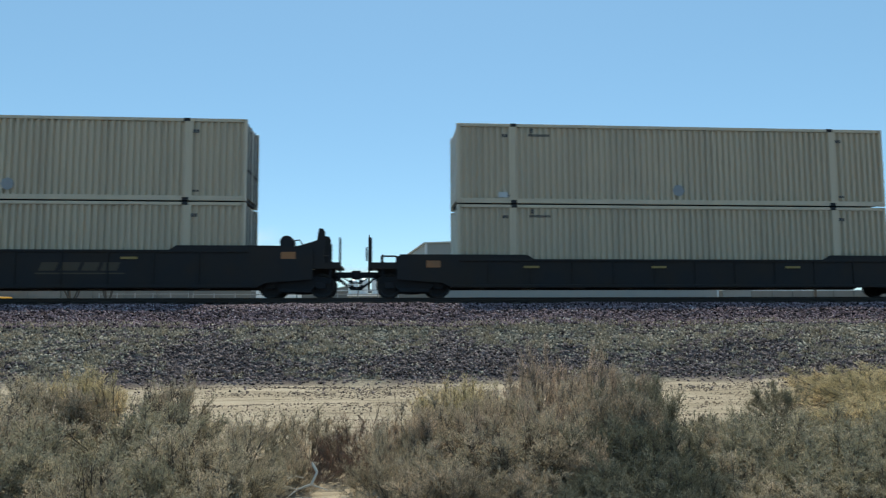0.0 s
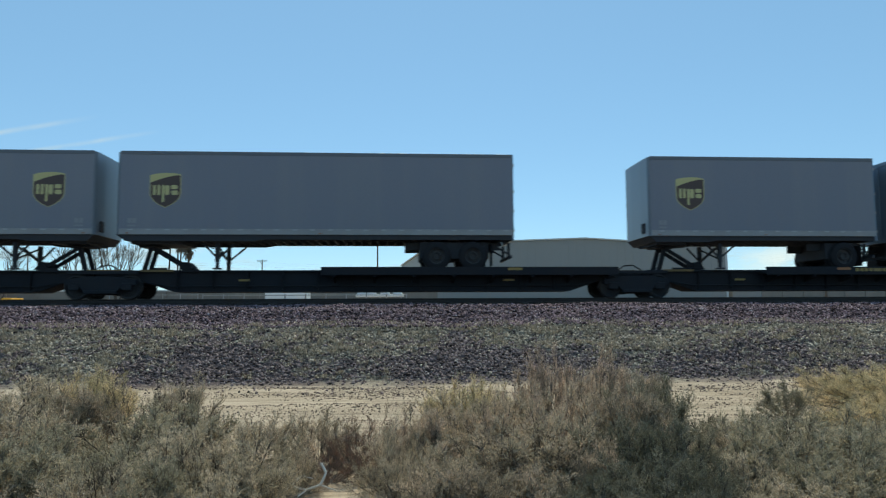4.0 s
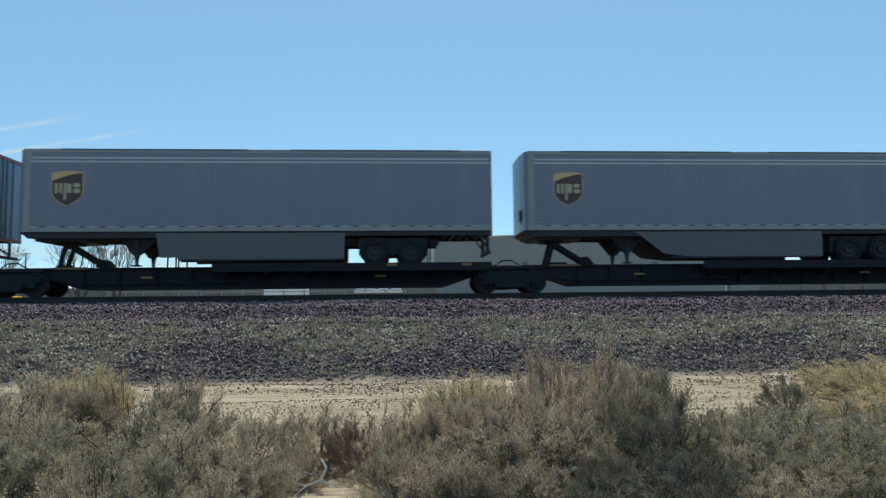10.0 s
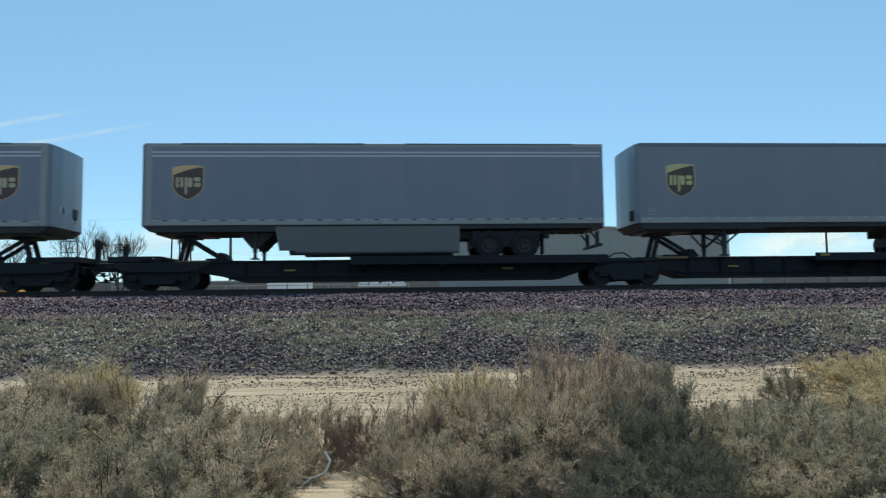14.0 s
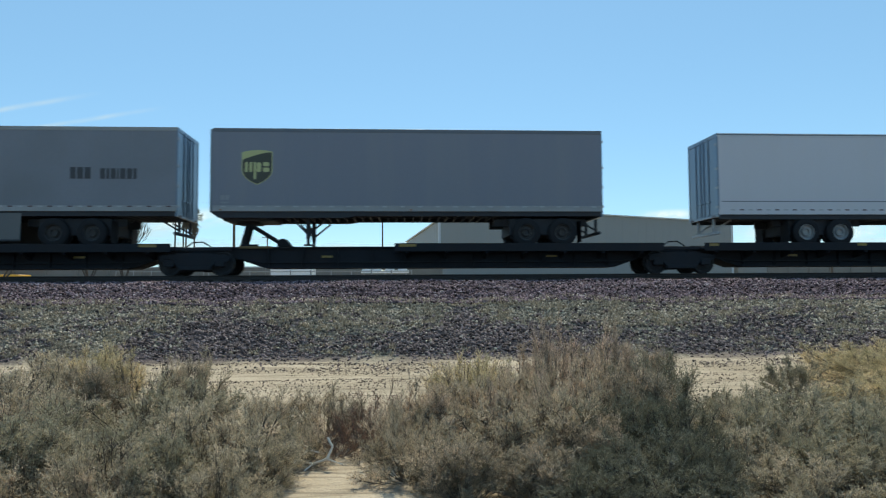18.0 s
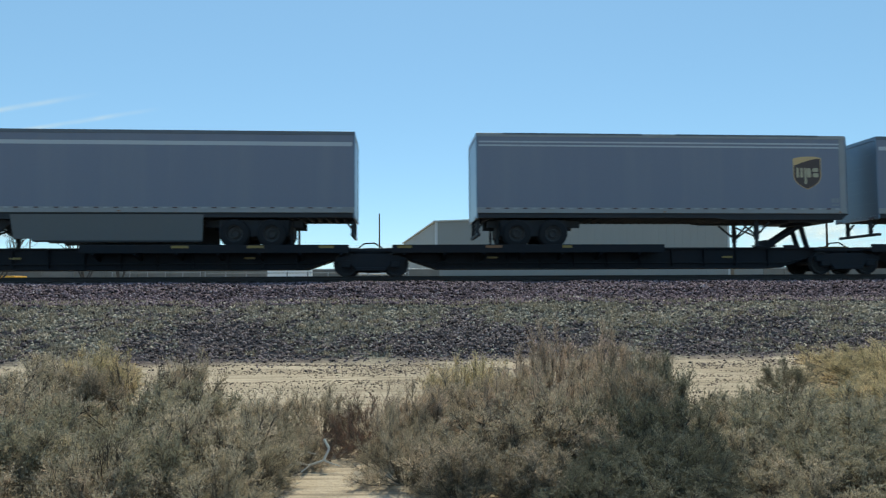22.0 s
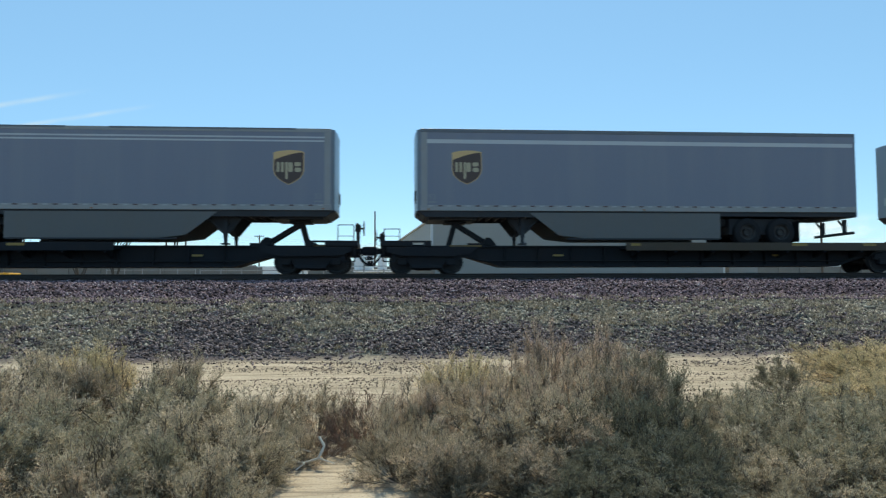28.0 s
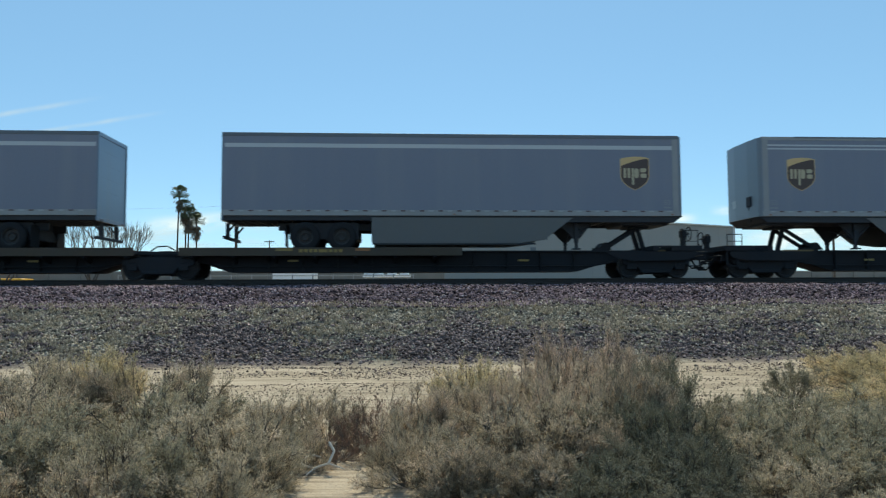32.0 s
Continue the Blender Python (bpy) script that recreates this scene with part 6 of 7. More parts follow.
def trailer(u, L, nose, style, skirt="", logo="", top=4.11, label="", wheels=None, rim="rim_d", badge=0.0):
    """A highway van trailer. u: its left end along the train; nose: -1 when it points left; skirt: '', 'square' or 'slant'."""
    mir = L if nose > 0 else None
    S = lambda: Solid(mir)
    W, zf = 2.59, 1.02
    lift = 0.22 if style in ("old", "new", "plain", "smooth") else (0.17 if style == "cover" else 0.12)
    zr = zf + lift          # underside of the pale bottom rail; the dark floor frame hangs below it
    body = M[{"old": "grey_van", "new": "light_van", "white": "white_van", "cover": "cover_van", "plain": "light_van", "smooth": "smooth_van"}[style]]
    t = tagged(new("trailer"), label, "trailer", "trailers on the train")
    # body: walls, roof, floor
    wall = S().box(0.06, L - 0.05, 0.0, 0.05, zr + 0.18, top - 0.10)
    part("side_wall", wall, body, t)
    part("side_wall", S().box(0.06, L - 0.05, W - 0.05, W, zr + 0.18, top - 0.10), body, t)
    part("roof", S().box(0.05, L - 0.05, 0.04, W - 0.04, top - 0.05, top - 0.01), M["roof"], t)
    part("floor", S().box(0.13, L - 0.07, 0.09, W - 0.09, zr + 0.02, zr + 0.10), M["under"], t)
    for y in (0.05, W - 0.09):
        low = zf - 0.05 if style == "white" else zf + 0.06
        part("floor_frame", S().prism([(0.01, zr), (0.24, zf), (4.6 if L > 10 else 2.2, zf), (5.0 if L > 10 else 2.5, low), (L - 0.07, low), (L - 0.07, zr)], y, y + 0.04, "y"), M["under"], t)
    b0 = -0.10 if L > 10 else -0.04
    nosew = S().prism([(b0, W * 0.30), (b0 * 0.5, 0.10), (0.02, 0.03), (0.12, 0.0), (0.12, W), (0.02, W - 0.03), (b0 * 0.5, W - 0.10), (b0, W * 0.70)], zr + 0.01, top - 0.03, "z")
    part("nose_sill", S().prism([(b0 + 0.03, zr + 0.005), (0.22, zf + 0.02), (0.34, zf + 0.02), (0.34, zr + 0.005)], 0.10, W - 0.10, "y"), M["under"], t)
    part("front_wall", nosew, M["front"], t, "bluish nose panel of the trailer")
    post = S().box(0.09, 0.30 if style != "old" else 0.22, -0.006, 0.03, zr + 0.2, top - 0.1, 0.004)
    part("front_post", post, M["rail_alu"] if style in ("plain", "new") else body, t)
    for y0, y1 in ((-0.012, 0.06), (W - 0.06, W + 0.012)):
        part("top_rail", S().box(0.06, L - 0.02, y0, y1, top - 0.13, top, 0.01), M["dark_rail"] if style in ("old", "plain") else (body if style == "white" else M["rail_alu"]), t)
        part("bottom_rail", S().box(0.06, L - 0.02, y0, y1, zr, zr + 0.20, 0.008), M["rail_alu"] if style != "white" or nose < 0 else body, t)
    if style == "new":
        for a, b in ((0.08, 0.47), (0.56, 0.93)):
            part("top_shade", S().box(L * a, L * b, -0.016, 0.05, top - 0.055, top + 0.006), M["dark_rail"], t, "dark strip along the top rail")
        for z in (top - 0.34, top - 0.47):
            part("stripe", S().box(0.30, L - 0.10, -0.0045, 0.0, z, z + 0.055), M["stripe"], t)
    elif style == "plain":
        part("stripe", S().box(0.30, L - 0.10, -0.0045, 0.0, top - 0.52, top - 0.38), M["stripe"], t)
    elif style == "white":
        part("top_shade", S().box(0.06, L - 0.02, -0.016, 0.05, top - 0.075, top - 0.035), M["dark_rail"], t, "dark line under the roof edge")
    # upright panel joints
    seam = S()
    k = 1.22
    while k < L - 0.4:
        seam.box(k, k + 0.03, -0.003, 0.0, zr + 0.20, top - 0.13)
        k += 1.22
    if style != "white":
        part("panel_joint", seam, body, t)
    clips = S()
    reds = S()
    k, i = 0.35, 0
    while k < L - 0.3:
        (reds if i % 2 and style != "old" else clips).box(k, k + 0.16, -0.017, -0.0125, zr + 0.145, zr + 0.19)
        k, i = k + 0.33 if style != "old" else k + 0.62, i + 1
    part("reflective_tape", clips, M["clip"], t)["kind"] = "stuff"
    if reds.v:
        part("reflective_tape", reds, M["clip_r"], t)["kind"] = "stuff"
    # underside
    beams = S()
    k = 0.5
    while k < L - 0.2:
        beams.box(k, k + 0.05, 0.10, W - 0.10, zf + 0.05, zr + 0.02)
        k += 0.31
    part("floor_beam", beams, M["under"], t)["kind"] = "stuff"
    pup = L < 10
    part("kingpin_plate", S().box(0.35, 2.1 if not pup else 1.5, 0.35, W - 0.35, zf - 0.07, zf + 0.10, 0.01), M["under"], t)
    # landing gear
    gx = 2.75 if pup else (3.3 if L < 15 else 3.75)
    gear_mat = M["white_van"] if style == "white" and nose > 0 else M["under"]
    for y in (0.42, W - 0.42):
        g = S().box(gx - 0.07, gx + 0.07, y - 0.07, y + 0.07, 0.32, zf, 0.01).box(gx - 0.05, gx + 0.05, y - 0.05, y + 0.05, 0.10, 0.34).box(gx - 0.14, gx + 0.14, y - 0.13, y + 0.13, 0.06, 0.11, 0.01)
        part("landing_leg", g, gear_mat, t)
    br = S()
    for y in (0.42, W - 0.42):
        br.bar((gx + 0.05, y, 0.50), (gx + 0.62, y, zf - 0.05), 0.05, 0.06).bar((gx - 0.05, y, 0.50), (gx - 0.5, y, zf - 0.05), 0.05, 0.06)
    br.bar((gx, 0.45, 0.42), (gx, W - 0.45, 0.92), 0.05, 0.05).bar((gx, 0.45, 0.92), (gx, W - 0.45, 0.42), 0.05, 0.05)
    br.tube((gx - 0.12, 0.12, 0.78), (gx - 0.12, 0.40, 0.78), 0.02, n=6)
    part("leg_brace", br, gear_mat, t)
    if skirt:
        for y in (0.46, W - 0.50):
            part("leg_gusset", S().prism([(gx - 0.60, zf), (gx + 0.62, zf), (gx + 0.30, 0.62), (gx + 0.12, 0.46), (gx - 0.14, 0.46)], y, y + 0.04, "y"), M["under"], t)
    # wheels
    axles = wheels or ([L - 1.25] if pup else ([L - 2.75, L - 1.45] if L < 15 else [L - 4.15, L - 2.88]))
    slide = S().box(axles[0] - 1.1, axles[-1] + 1.0, 0.60, 0.72, zf - 0.26, zf, 0.01).box(axles[0] - 1.1, axles[-1] + 1.0, W - 0.72, W - 0.60, zf - 0.26, zf, 0.01)
    for a in axles:
        slide.box(a - 0.35, a + 0.35, 0.58, 0.74, 0.55, zf - 0.2, 0.02).tube((a, 0.3, 0.51), (a, W - 0.3, 0.51), 0.065, n=8)
        slide.tube((a + 0.3, 0.75, 0.62), (a + 0.3, 0.95, 0.62), 0.10, n=10)
    slide.box(axles[0] - 0.58, axles[-1] + 0.58, 0.30, W - 0.30, 0.42, zf, 0.03)
    part("axle_bogie", slide, M["under"], t)
    for a in axles:
        for y, rim_y, turn in ((0.03, 0.0, 0), (0.32, None, 0), (W - 0.29, 0.0, 180), (W - 0.58, None, 0)):
            xa = a if mir is None else L - a
            wh = part("tyre", cached(("tyre",), tyre_mesh, M["tyre"], True), None, t, at=pose(xa, y, 0))
            if rim_y is not None:
                part("rim", cached(("rim", rim), rim_mesh, M[rim], True), None, wh, at=pose(0, 0.26, 0, 0, 0, 180) if turn else pose(0, 0, 0))
    for y in (0.05, W - 0.65):
        part("mud_flap", S().box(axles[-1] + 0.66, axles[-1] + 0.675, y, y + 0.60, 0.16, zf - 0.1), M["tyre"], t)
    # rear frame, doors and under-run guard
    rf = S()
    rf.box(L - 0.06, L, 0.0, 0.10, zf + 0.04, top, 0.008).box(L - 0.06, L, W - 0.10, W, zf + 0.04, top, 0.008).box(L - 0.06, L, 0.1, W - 0.1, top - 0.14, top, 0.008).box(L - 0.06, L, 0.1, W - 0.1, zf + 0.04, zf + 0.16, 0.008)
    part("rear_frame", rf, M["maroon"] if logo == "carrier" else M["door"], t)
    roll_up = style in ("new", "plain")
    if roll_up:
        n = 6
        for k in range(n):
            z0, z1 = zf + 0.17 + (top - zf - 0.32) * k / n, zf + 0.17 + (top - zf - 0.32) * (k + 1) / n
            part("door_panel", S().box(L - 0.05, L - 0.02, 0.11, W - 0.11, z0 + 0.001, z1 - 0.001), M["door"], t)
    else:
        for k in range(2):
            part("rear_door", S().box(L - 0.045, L - 0.012, 0.11 + 1.19 * k, 1.29 + 1.19 * k, zf + 0.17, top - 0.15, 0.005), M["door"], t)
    for y in () if roll_up else (0.75, 1.15, 1.45, 1.85):
        part("lock_rod", S().tube((L + 0.005, y, zf + 0.1), (L + 0.005, y, top - 0.06), 0.016, n=6).box(L - 0.012, L + 0.03, y - 0.10, y + 0.10, zf + 0.62, zf + 0.67), M["door"], t)
    for z in () if roll_up else (zf + 0.35, zf + 1.05, zf + 1.75, top - 0.45):
        part("hinge", S().box(L - 0.02, L + 0.025, -0.03, 0.16, z, z + 0.09), M["red"] if logo == "carrier" else M["rail_alu"], t)
    gd = S()
    for y in (0.62, W - 0.62):
        gd.bar((L - 0.10, y, zf), (L - 0.10, y, 0.50), 0.08, 0.13 if roll_up else 0.09).bar((L - (0.35 if roll_up else 0.75), y, zf - 0.02), (L - 0.12, y, 0.72 if roll_up else 0.62), 0.05, 0.06)
    gd.box(L - 0.15, L - 0.05, 0.10, W - 0.10, 0.44, 0.54, 0.01)
    part("underride_guard", gd, M["under"] if style != "white" else M["rail_alu"], t)
    for y in (0.25, 0.42, W - 0.42, W - 0.25):
        part("tail_lamp", S().box(L, L + 0.012, y, y + 0.10, zf + 0.04, zf + 0.12), M["clip_r"], t)
    side_lamp = S().box(L * 0.5, L * 0.5 + 0.08, -0.02, -0.0125, zr + 0.03, zr + 0.07).box(0.3, 0.38, -0.02, -0.0125, zr + 0.03, zr + 0.07)
    part("side_marker", side_lamp, M["orange"], t)
    if skirt:
        a, b = (gx + 0.75, axles[0] - 1.05)
        if skirt == "slant":
            pts = [(a - 0.55, zr - 0.06), (b, zr - 0.06), (b, 0.27), (a + 1.5, 0.27), (a + 0.5, 0.38)]
        else:
            pts = [(a, zr - 0.06), (b, zr - 0.06), (b - 0.03, 0.26), (a + 0.75, 0.26), (a + 0.70, 0.34), (a + 0.14, 0.34)]
        part("side_skirt", S().prism(pts, 0.030, 0.045, "y"), M["skirt"], t, "pale aerodynamic skirt between legs and wheels")
        part("side_skirt", S().prism(pts, W - 0.045, W - 0.030, "y"), M["skirt"], t)
        part("skirt_edge", S().box(a + 0.80, b - 0.02, 0.024, 0.05, 0.22, 0.28, 0.008), M["under"], t, "dark rubber edge along the skirt")
        st = S()
        k = a + 0.4
        while k < b:
            st.bar((k, 0.05, 0.40), (k, 0.75, zf + 0.06), 0.03, 0.03)
            k += 1.3
        part("skirt_strut", st, M["under"], t)
    # marks on the near side
    lx = (lambda x, w: x if nose < 0 else L - x - w)
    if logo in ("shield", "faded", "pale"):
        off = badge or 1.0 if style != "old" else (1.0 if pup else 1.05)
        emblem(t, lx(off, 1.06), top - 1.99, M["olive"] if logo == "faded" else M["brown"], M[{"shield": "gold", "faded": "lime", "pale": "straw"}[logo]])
    sx = lx(0.15 if style == "white" else 0.34, 0.30)
    tone = M["ink"] if style == "white" and nose < 0 else M["ink_l"]
    if L > 15:
        part("length_mark", figures("53", 0.27, tone), None, t, "stencilled number", at=pose(sx, -0.0072, zf + 0.62, 90))
    else:
        part("length_mark", Solid().box(sx, sx + 0.12, -0.011, -0.0065, zf + 0.62, zf + 0.78).box(sx + 0.16, sx + 0.28, -0.011, -0.0065, zf + 0.62, zf + 0.78), tone, t, "small stencilled mark")
    part("notice", Solid().box(sx, sx + 0.28, -0.011, -0.0065, zf + 0.50, zf + 0.55), tone, t, "small stencilled bar")
    if style != "old":
        ny = 0.55 if nose < 0 else W - 0.95
        box = part("connection_box", S().box(b0 * 0.62 - 0.07, 0.02, ny, ny + 0.34, zr + 0.42, zr + 0.80, 0.02), M["under"], t)
        part("placard_holder", S().box(b0 * 0.7 - 0.03, 0.02, W - ny - 0.30, W - ny, zr + 0.48, zr + 0.78, 0.01), M["clip"], t, "small white plate on the nose")
        part("air_line", S().tube((b0 * 0.62 - 0.05, ny + 0.17, zr + 0.44), (0.02, ny + 0.25, zf + 0.10), 0.025, n=6), M["tyre"], box)
    if style == "old":
        vent = Solid(mir).box(b0 - 0.03, 0.02, 0.42, 0.72, zf + 0.35, zf + 0.72, 0.003)
        part("gladhand_panel", vent, M["under"], t)
    MOVERS.append((t, u, SIDE, 0.97))
    return t


def letter_bars(t, x, z, widths, h, material, label, slant=0.0):
    """Rows of plain bars where lettering stands."""
    s = Solid()
    for w in widths:
        s.prism([(x, z), (x + w, z), (x + w + slant, z + h), (x + slant, z + h)], -0.011, -0.0055, "y")
        x += w + 0.05
    part("lettering", s, material, t, label)


UPS = "grey highway trailer with a brown and gold shield on its side"
container(-20.98, 0.415, True)
container(-20.98, 3.37, False)
container(2.55, 0.415, True)
container(2.55, 3.37, False)
well_wagon(-22.45, -3.09, 1.63, True)
well_wagon(1.03, 20.32, 1.34)

PUP = "short grey trailer with a brown and straw-yellow shield, single axle"
trailer(23.96, 8.55, -1, "old", logo="pale", label=PUP, top=4.155)
trailer(33.20, 8.55, 1, "old", logo="pale", label=PUP, top=4.155)
trailer(42.53, 13.72, -1, "old", logo="pale", label="grey mid-length trailer with a brown and straw-yellow shield", top=4.155)
trailer(61.21, 8.55, -1, "old", logo="pale", label=PUP, top=4.155)
trailer(70.49, 8.55, 1, "old", logo="faded", label="short grey trailer with a faded lime-yellow shield, single axle")
six = trailer(82.0, 16.2, -1, "white", label="plain white highway trailer with white wheel discs", rim="rim_w", wheels=[11.56, 12.80])
seven = trailer(99.44, 16.15, -1, "cover", logo="carrier", label="grey freight trailer with pale swooping bands and dark lettering", wheels=[11.55, 12.85])
trailer(116.80, 16.15, -1, "new", "square", "shield", label=UPS)
trailer(134.19, 16.15, -1, "new", "slant", "shield", label=UPS)
trailer(152.19, 16.15, 1, "new", "square", "shield", label=UPS)
trailer(171.46, 16.15, -1, "new", "square", "shield", label=UPS)
trailer(188.89, 13.72, -1, "old", top=4.16, logo="pale", label="grey mid-length trailer with a brown and straw-yellow shield")
thirteen = trailer(206.28, 16.22, -1, "smooth", "square", "shield", top=4.17, label="grey trailer with a shield and dark lettering near its rear")
trailer(223.63, 13.78, -1, "old", logo="faded", top=4.155, label="grey mid-length trailer with a faded yellow shield")
fifteen = trailer(241.65, 16.15, 1, "white", label="plain white trailer with white landing legs and wheel discs", rim="rim_w", wheels=[11.55, 12.83])
trailer(260.90, 16.15, -1, "plain", "square", "shield", label=UPS)
trailer(281.33, 13.72, 1, "new", logo="shield", label="mid-length grey trailer with a brown and gold shield")
trailer(296.19, 16.15, 1, "plain", "square", "shield", label=UPS)
trailer(313.56, 16.25, 1, "new", "slant", "shield", label=UPS)
trailer(330.95, 16.22, 1, "new", "slant", "shield", label=UPS)
trailer(350.17, 16.15, -1, "plain", "slant", "shield", label=UPS, top=4.16, badge=1.18)
trailer(368.95, 16.15, -1, "plain", "square", "shield", label=UPS, top=4.16, badge=1.12)
trailer(389.27, 16.30, 1, "plain", "slant", "shield", label=UPS, top=4.16, badge=1.15)
trailer(408.54, 16.15, -1, "new", "slant", "shield", label=UPS, top=4.16)

# lettering and bands that single trailers carry
letter_bars(six, 12.75, 1.62, (0.10, 0.14, 0.12, 0.12, 0.14, 0.12, 0.12), 0.09, M["ink"], "row of small dark bars")
for y, z, w, h in ((0.45, 3.62, 0.22, 0.16), (0.82, 3.70, 0.24, 0.20), (0.55, 1.62, 0.26, 0.24)):
    part("decal", Solid().box(-0.108, -0.04, y, y + w, z, z + h), M["ink"], six, "small dark decal on the nose")
letter_bars(fifteen, 15.35, 1.72, (0.08, 0.08, 0.08), 0.06, M["ink"], "row of tiny dark bars")
letter_bars(thirteen, 12.62, 2.36, (0.18, 0.20, 0.20), 0.40, M["ink"], "dark lettering drawn as bars")
letter_bars(thirteen, 13.62, 2.36, (0.16, 0.10, 0.16, 0.05, 0.18, 0.17, 0.10), 0.36, M["ink"], "dark lettering drawn as bars")
for x in (7.6, 8.15):
    part("placard", Solid().prism([(x, 1.95), (x + 0.20, 2.15), (x, 2.35), (x - 0.20, 2.15)], -0.010, -0.0055, "y"), M["clip"], thirteen, "pale diamond placard")
band = Solid()
band.prism([(0.53, 2.75), (1.69, 2.75), (1.85, 3.08), (2.20, 3.50), (2.40, 3.56), (2.40, 3.80), (1.50, 3.80), (1.10, 3.60), (0.80, 3.22)], -0.010, -0.0055, "y")
band.box(2.40, 15.95, -0.010, -0.0055, 3.56, 3.80)
band.prism([(2.45, 1.63), (3.20, 1.63), (3.70, 1.92), (4.23, 2.70), (3.17, 2.70), (2.90, 2.20), (2.45, 1.84)], -0.010, -0.0055, "y")
band.box(0.14, 2.45, -0.010, -0.0055, 1.63, 1.84)
part("pale_band", band, M["stripe"], seven, "pale swooping bands on the side")
plate = part("name_plate", Solid().prism([(2.18, 2.13), (2.56, 2.13), (2.62, 3.33), (2.26, 3.33)], -0.010, -0.0055, "y"), M["stripe"], seven, "pale upright plate with faded bars")
for k in range(5):
    part("plate_bar", Solid().box(2.30 + 0.012 * k, 2.50 + 0.012 * k, -0.013, -0.0105, 2.22 + 0.22 * k, 2.34 + 0.22 * k), M["ink_l"], plate)
part("panel_line", Solid().box(0.15, 15.9, -0.0085, -0.0005, 1.60, 1.63), M["dark_rail"], fifteen, "dark line above the lower panel")
for y in (0.36, 2.15):
    part("leg_gusset", Solid().prism([(11.95, 1.02), (12.85, 1.02), (12.45, 0.40), (12.35, 0.40)], y, y + 0.04, "y"), M["white_van"], fifteen, "white triangular leg plate")
letter_bars(seven, 11.80, 2.98, (0.40, 0.18, 0.36), 0.50, M["ink"], "dark slanted lettering drawn as bars", 0.14)
letter_bars(seven, 11.95, 2.68, (0.12, 0.12, 0.12, 0.12, 0.08, 0.12, 0.12, 0.10), 0.16, M["ink"], "dark slanted lettering drawn as bars", 0.04)
letter_bars(seven, 13.25, 2.98, (0.20, 0.20), 0.36, M["stripe"], "pale slanted lettering drawn as bars", 0.08)
part("patch", Solid().box(14.0, 14.9, -0.012, -0.0055, 2.82, 3.36), M["clip"], seven, "white rectangular patch")
part("scuff", Solid().prism([(13.95, 1.66), (14.25, 1.60), (14.25, 1.67), (13.95, 1.75)], -0.011, -0.0055, "y"), M["ink"], seven, "dark scuff near the rear")
letter_bars(seven, 15.35, 1.62, (0.07, 0.07, 0.07, 0.07), 0.11, M["ink"], "row of small dark bars")
for x, z, m in ((6.85, 1.85, "ink_l"), (7.5, 1.90, "maroon"), (8.0, 2.10, "stripe"), (8.05, 1.78, "stripe"), (8.55, 1.85, "stripe"), (9.15, 1.82, "ink_l")):
    part("placard", Solid().prism([(x, z - 0.17), (x + 0.17, z), (x, z + 0.17), (x - 0.17, z)], -0.010, -0.0055, "y"), M[m], seven, "small diamond placard")

# articulated spine wagons: truck centres, and for every trailer its nose and the way it runs
MARKS = (0.12, 0.12, 0.12, 0.12, 0.3, 0.12, 0.12, 0.12)
# a coupled set
spine_wagon(24.39, 41.95, [(24.45, 1), (41.25, -1)], 1, 0, marks=MARKS)
spine_wagon(41.95, 60.75, [(43.05, 1)], 0, 0)
spine_wagon(60.75, 78.23, [(61.75, 1), (78.4, -1)], 0, 1, marks=MARKS, stand=0)
# a coupled set
spine_wagon(82.35, 98.95, [(82.9, 1)], 1, 0, stand=0.68)
spine_wagon(98.95, 116.25, [(100.2, 1)], 0, 0)
spine_wagon(116.25, 133.65, [(117.6, 1)], 0, 0)
spine_wagon(133.65, 151.1, [(135.0, 1)], 0, 0)
spine_wagon(151.1, 167.8, [(167.45, -1)], 0, 1)
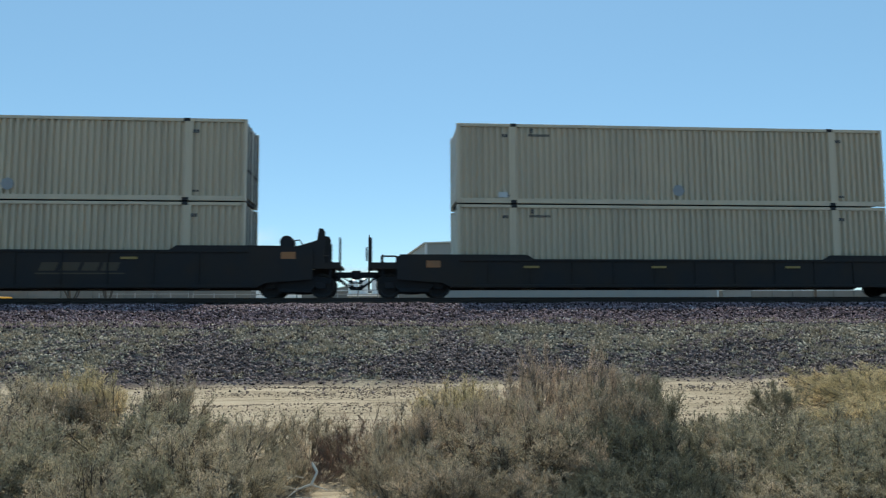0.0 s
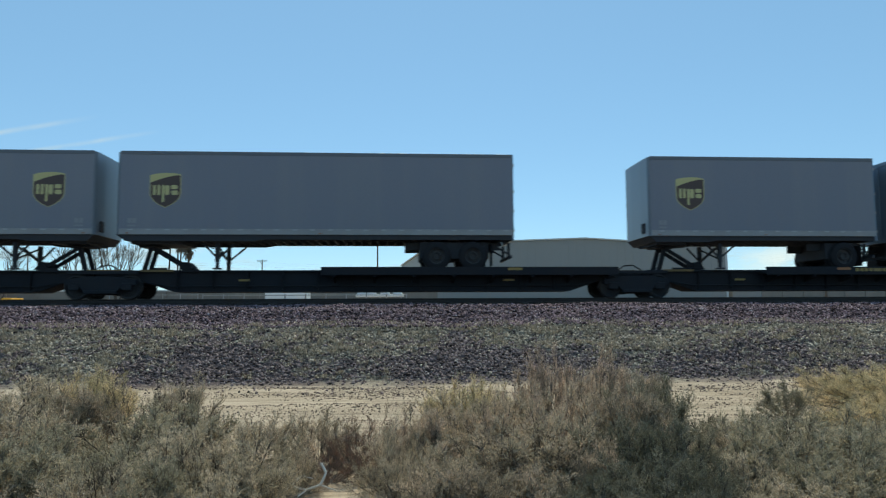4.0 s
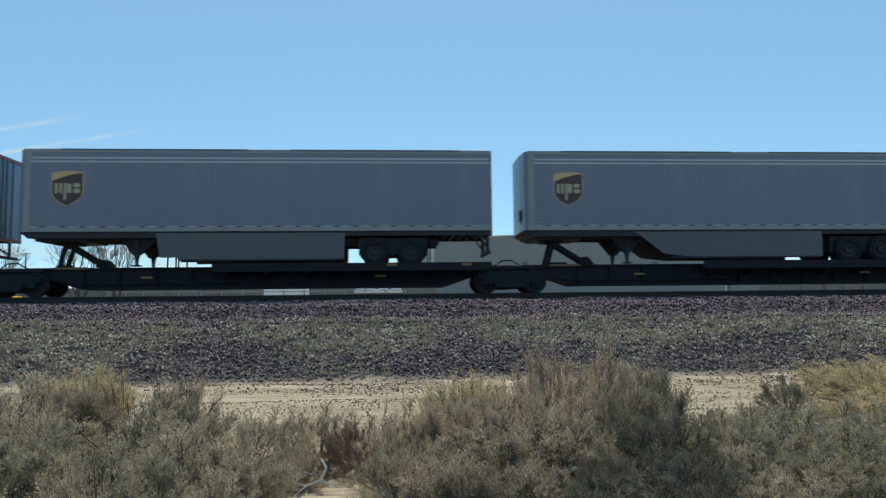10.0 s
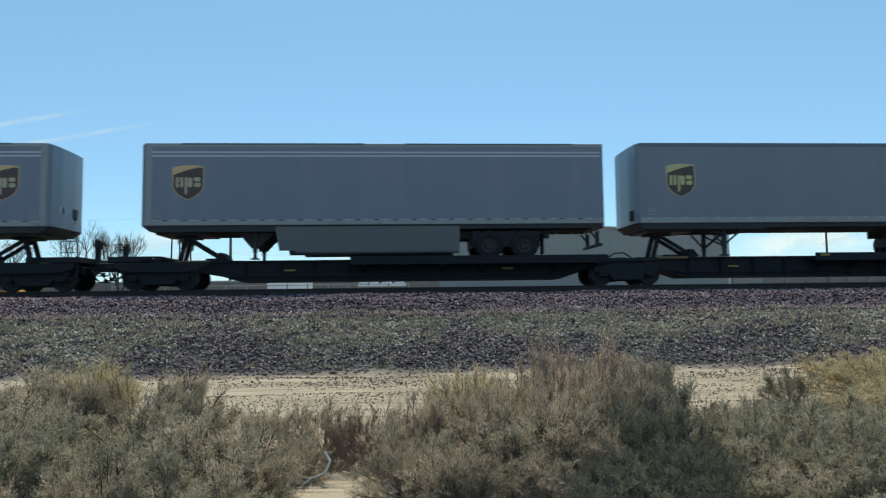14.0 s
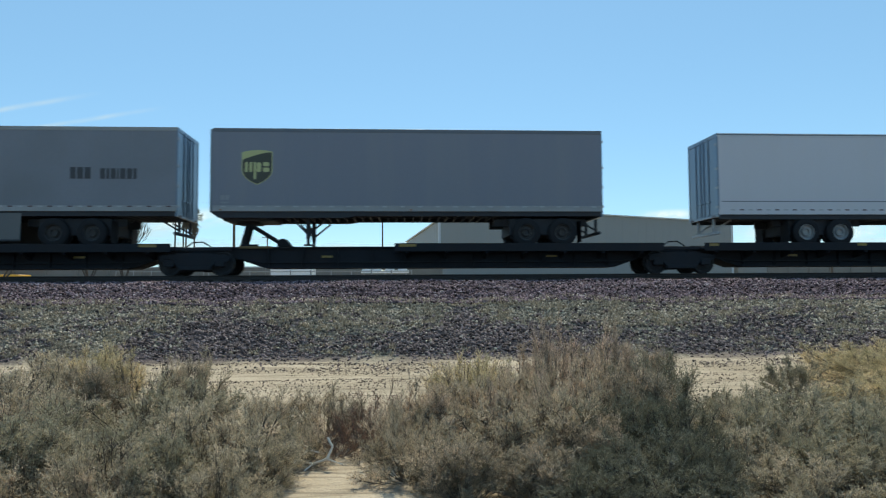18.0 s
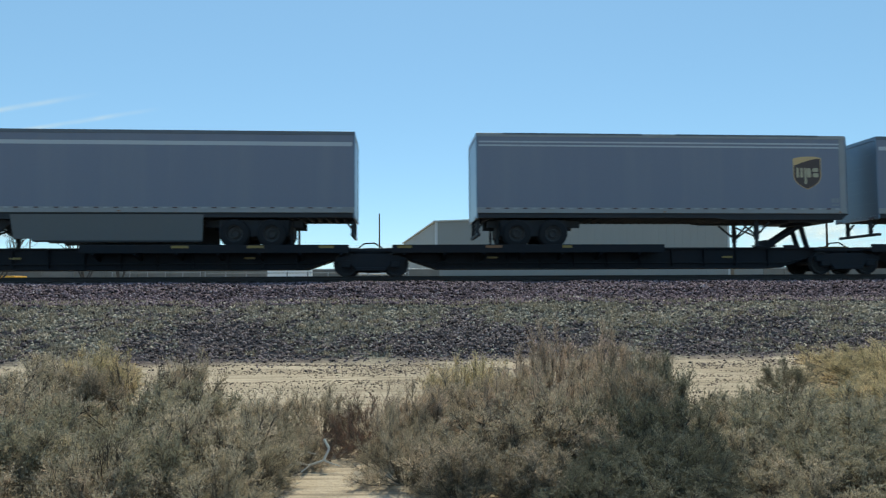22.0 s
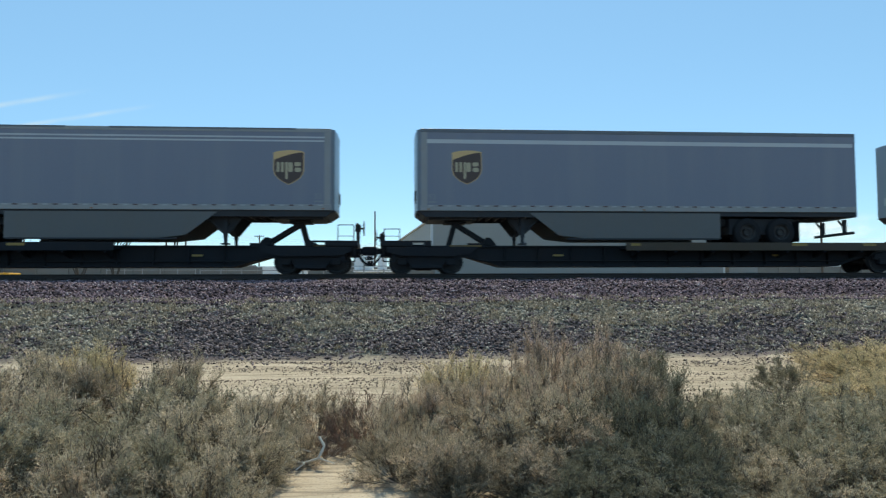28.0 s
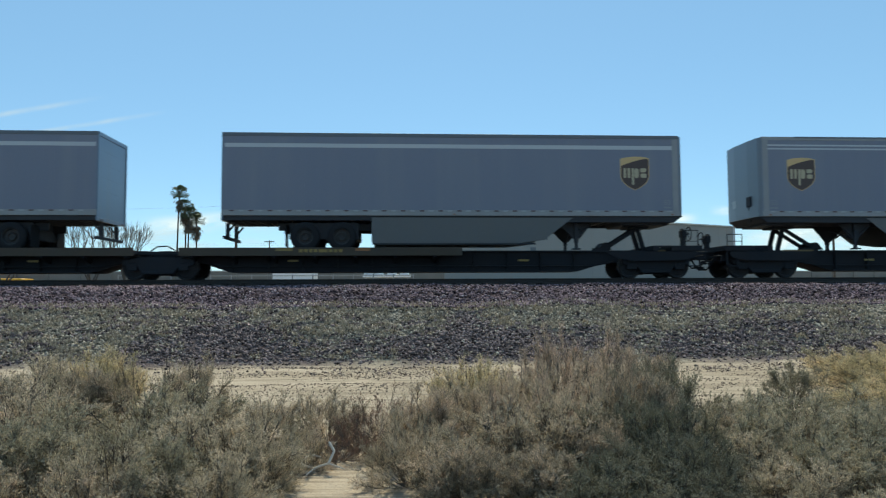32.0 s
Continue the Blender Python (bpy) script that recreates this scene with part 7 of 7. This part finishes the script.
# a coupled set
spine_wagon(171.95, 188.45, [(172.35, 1)], 1, 0)
spine_wagon(188.45, 205.8, [(189.6, 1)], 0, 0)
spine_wagon(205.8, 223.05, [(207.2, 1)], 0, 0)
spine_wagon(223.05, 240.35, [(224.4, 1)], 0, 0)
spine_wagon(240.35, 257.0, [(256.9, -1)], 0, 1, stand=0.60)
# a coupled set
spine_wagon(261.15, 277.6, [(261.8, 1)], 1, 0, stand=0.68)
spine_wagon(277.6, 295.1, [(294.1, -1)], 0, 0)
spine_wagon(295.1, 312.45, [(311.4, -1)], 0, 0)
spine_wagon(312.45, 329.9, [(328.8, -1)], 0, 0)
spine_wagon(329.9, 346.4, [(346.3, -1)], 0, 1)
# a coupled set
spine_wagon(350.45, 368.3, [(351.2, 1)], 1, 0, tone=1, stand=0.42)
spine_wagon(368.3, 387.1, [(369.9, 1)], 0, 0, tone=1, marks=MARKS)
spine_wagon(387.1, 404.67, [(404.6, -1)], 0, 1, tone=1, marks=MARKS)
# a coupled set
spine_wagon(408.75, 425.9, [(409.5, 1)], 1, 0, tone=1)


# ---- what moves ----
def travel(t):
    """Metres that the train has gone at t seconds."""
    for (a, sa), (b, sb) in zip(TRAVEL, TRAVEL[1:]):
        if t <= b:
            return sa + (sb - sa) * (t - a) / (b - a)
    return TRAVEL[-1][1]


def motions():
    for ob, u, y, z in MOVERS:
        walk(ob, [(t, pose(u - s, y, z)) for t, s in TRAVEL])
    step = 1.0 / FPS
    for ob, (x, y, z), u in SPINNERS:
        # the wheels are turned while they roll past the camera
        start = next((k for k in range(961) if u - travel(k * step) < 26), 960)
        stop = next((k for k in range(961) if u - travel(k * step) < -24), 960)
        s0 = travel(start * step)
        rows = [(0.0, pose(x, y, z))] if start > 0 else []
        last = 0.0
        for k in range(start, stop + 1):
            last = -math.degrees((travel(k * step) - s0) / 0.42)
            rows.append((k * step, pose(x, y, z, 0, last, 0)))
        if stop < 960:
            rows.append((32.0, pose(x, y, z, 0, last, 0)))
        walk(ob, rows)


motions()
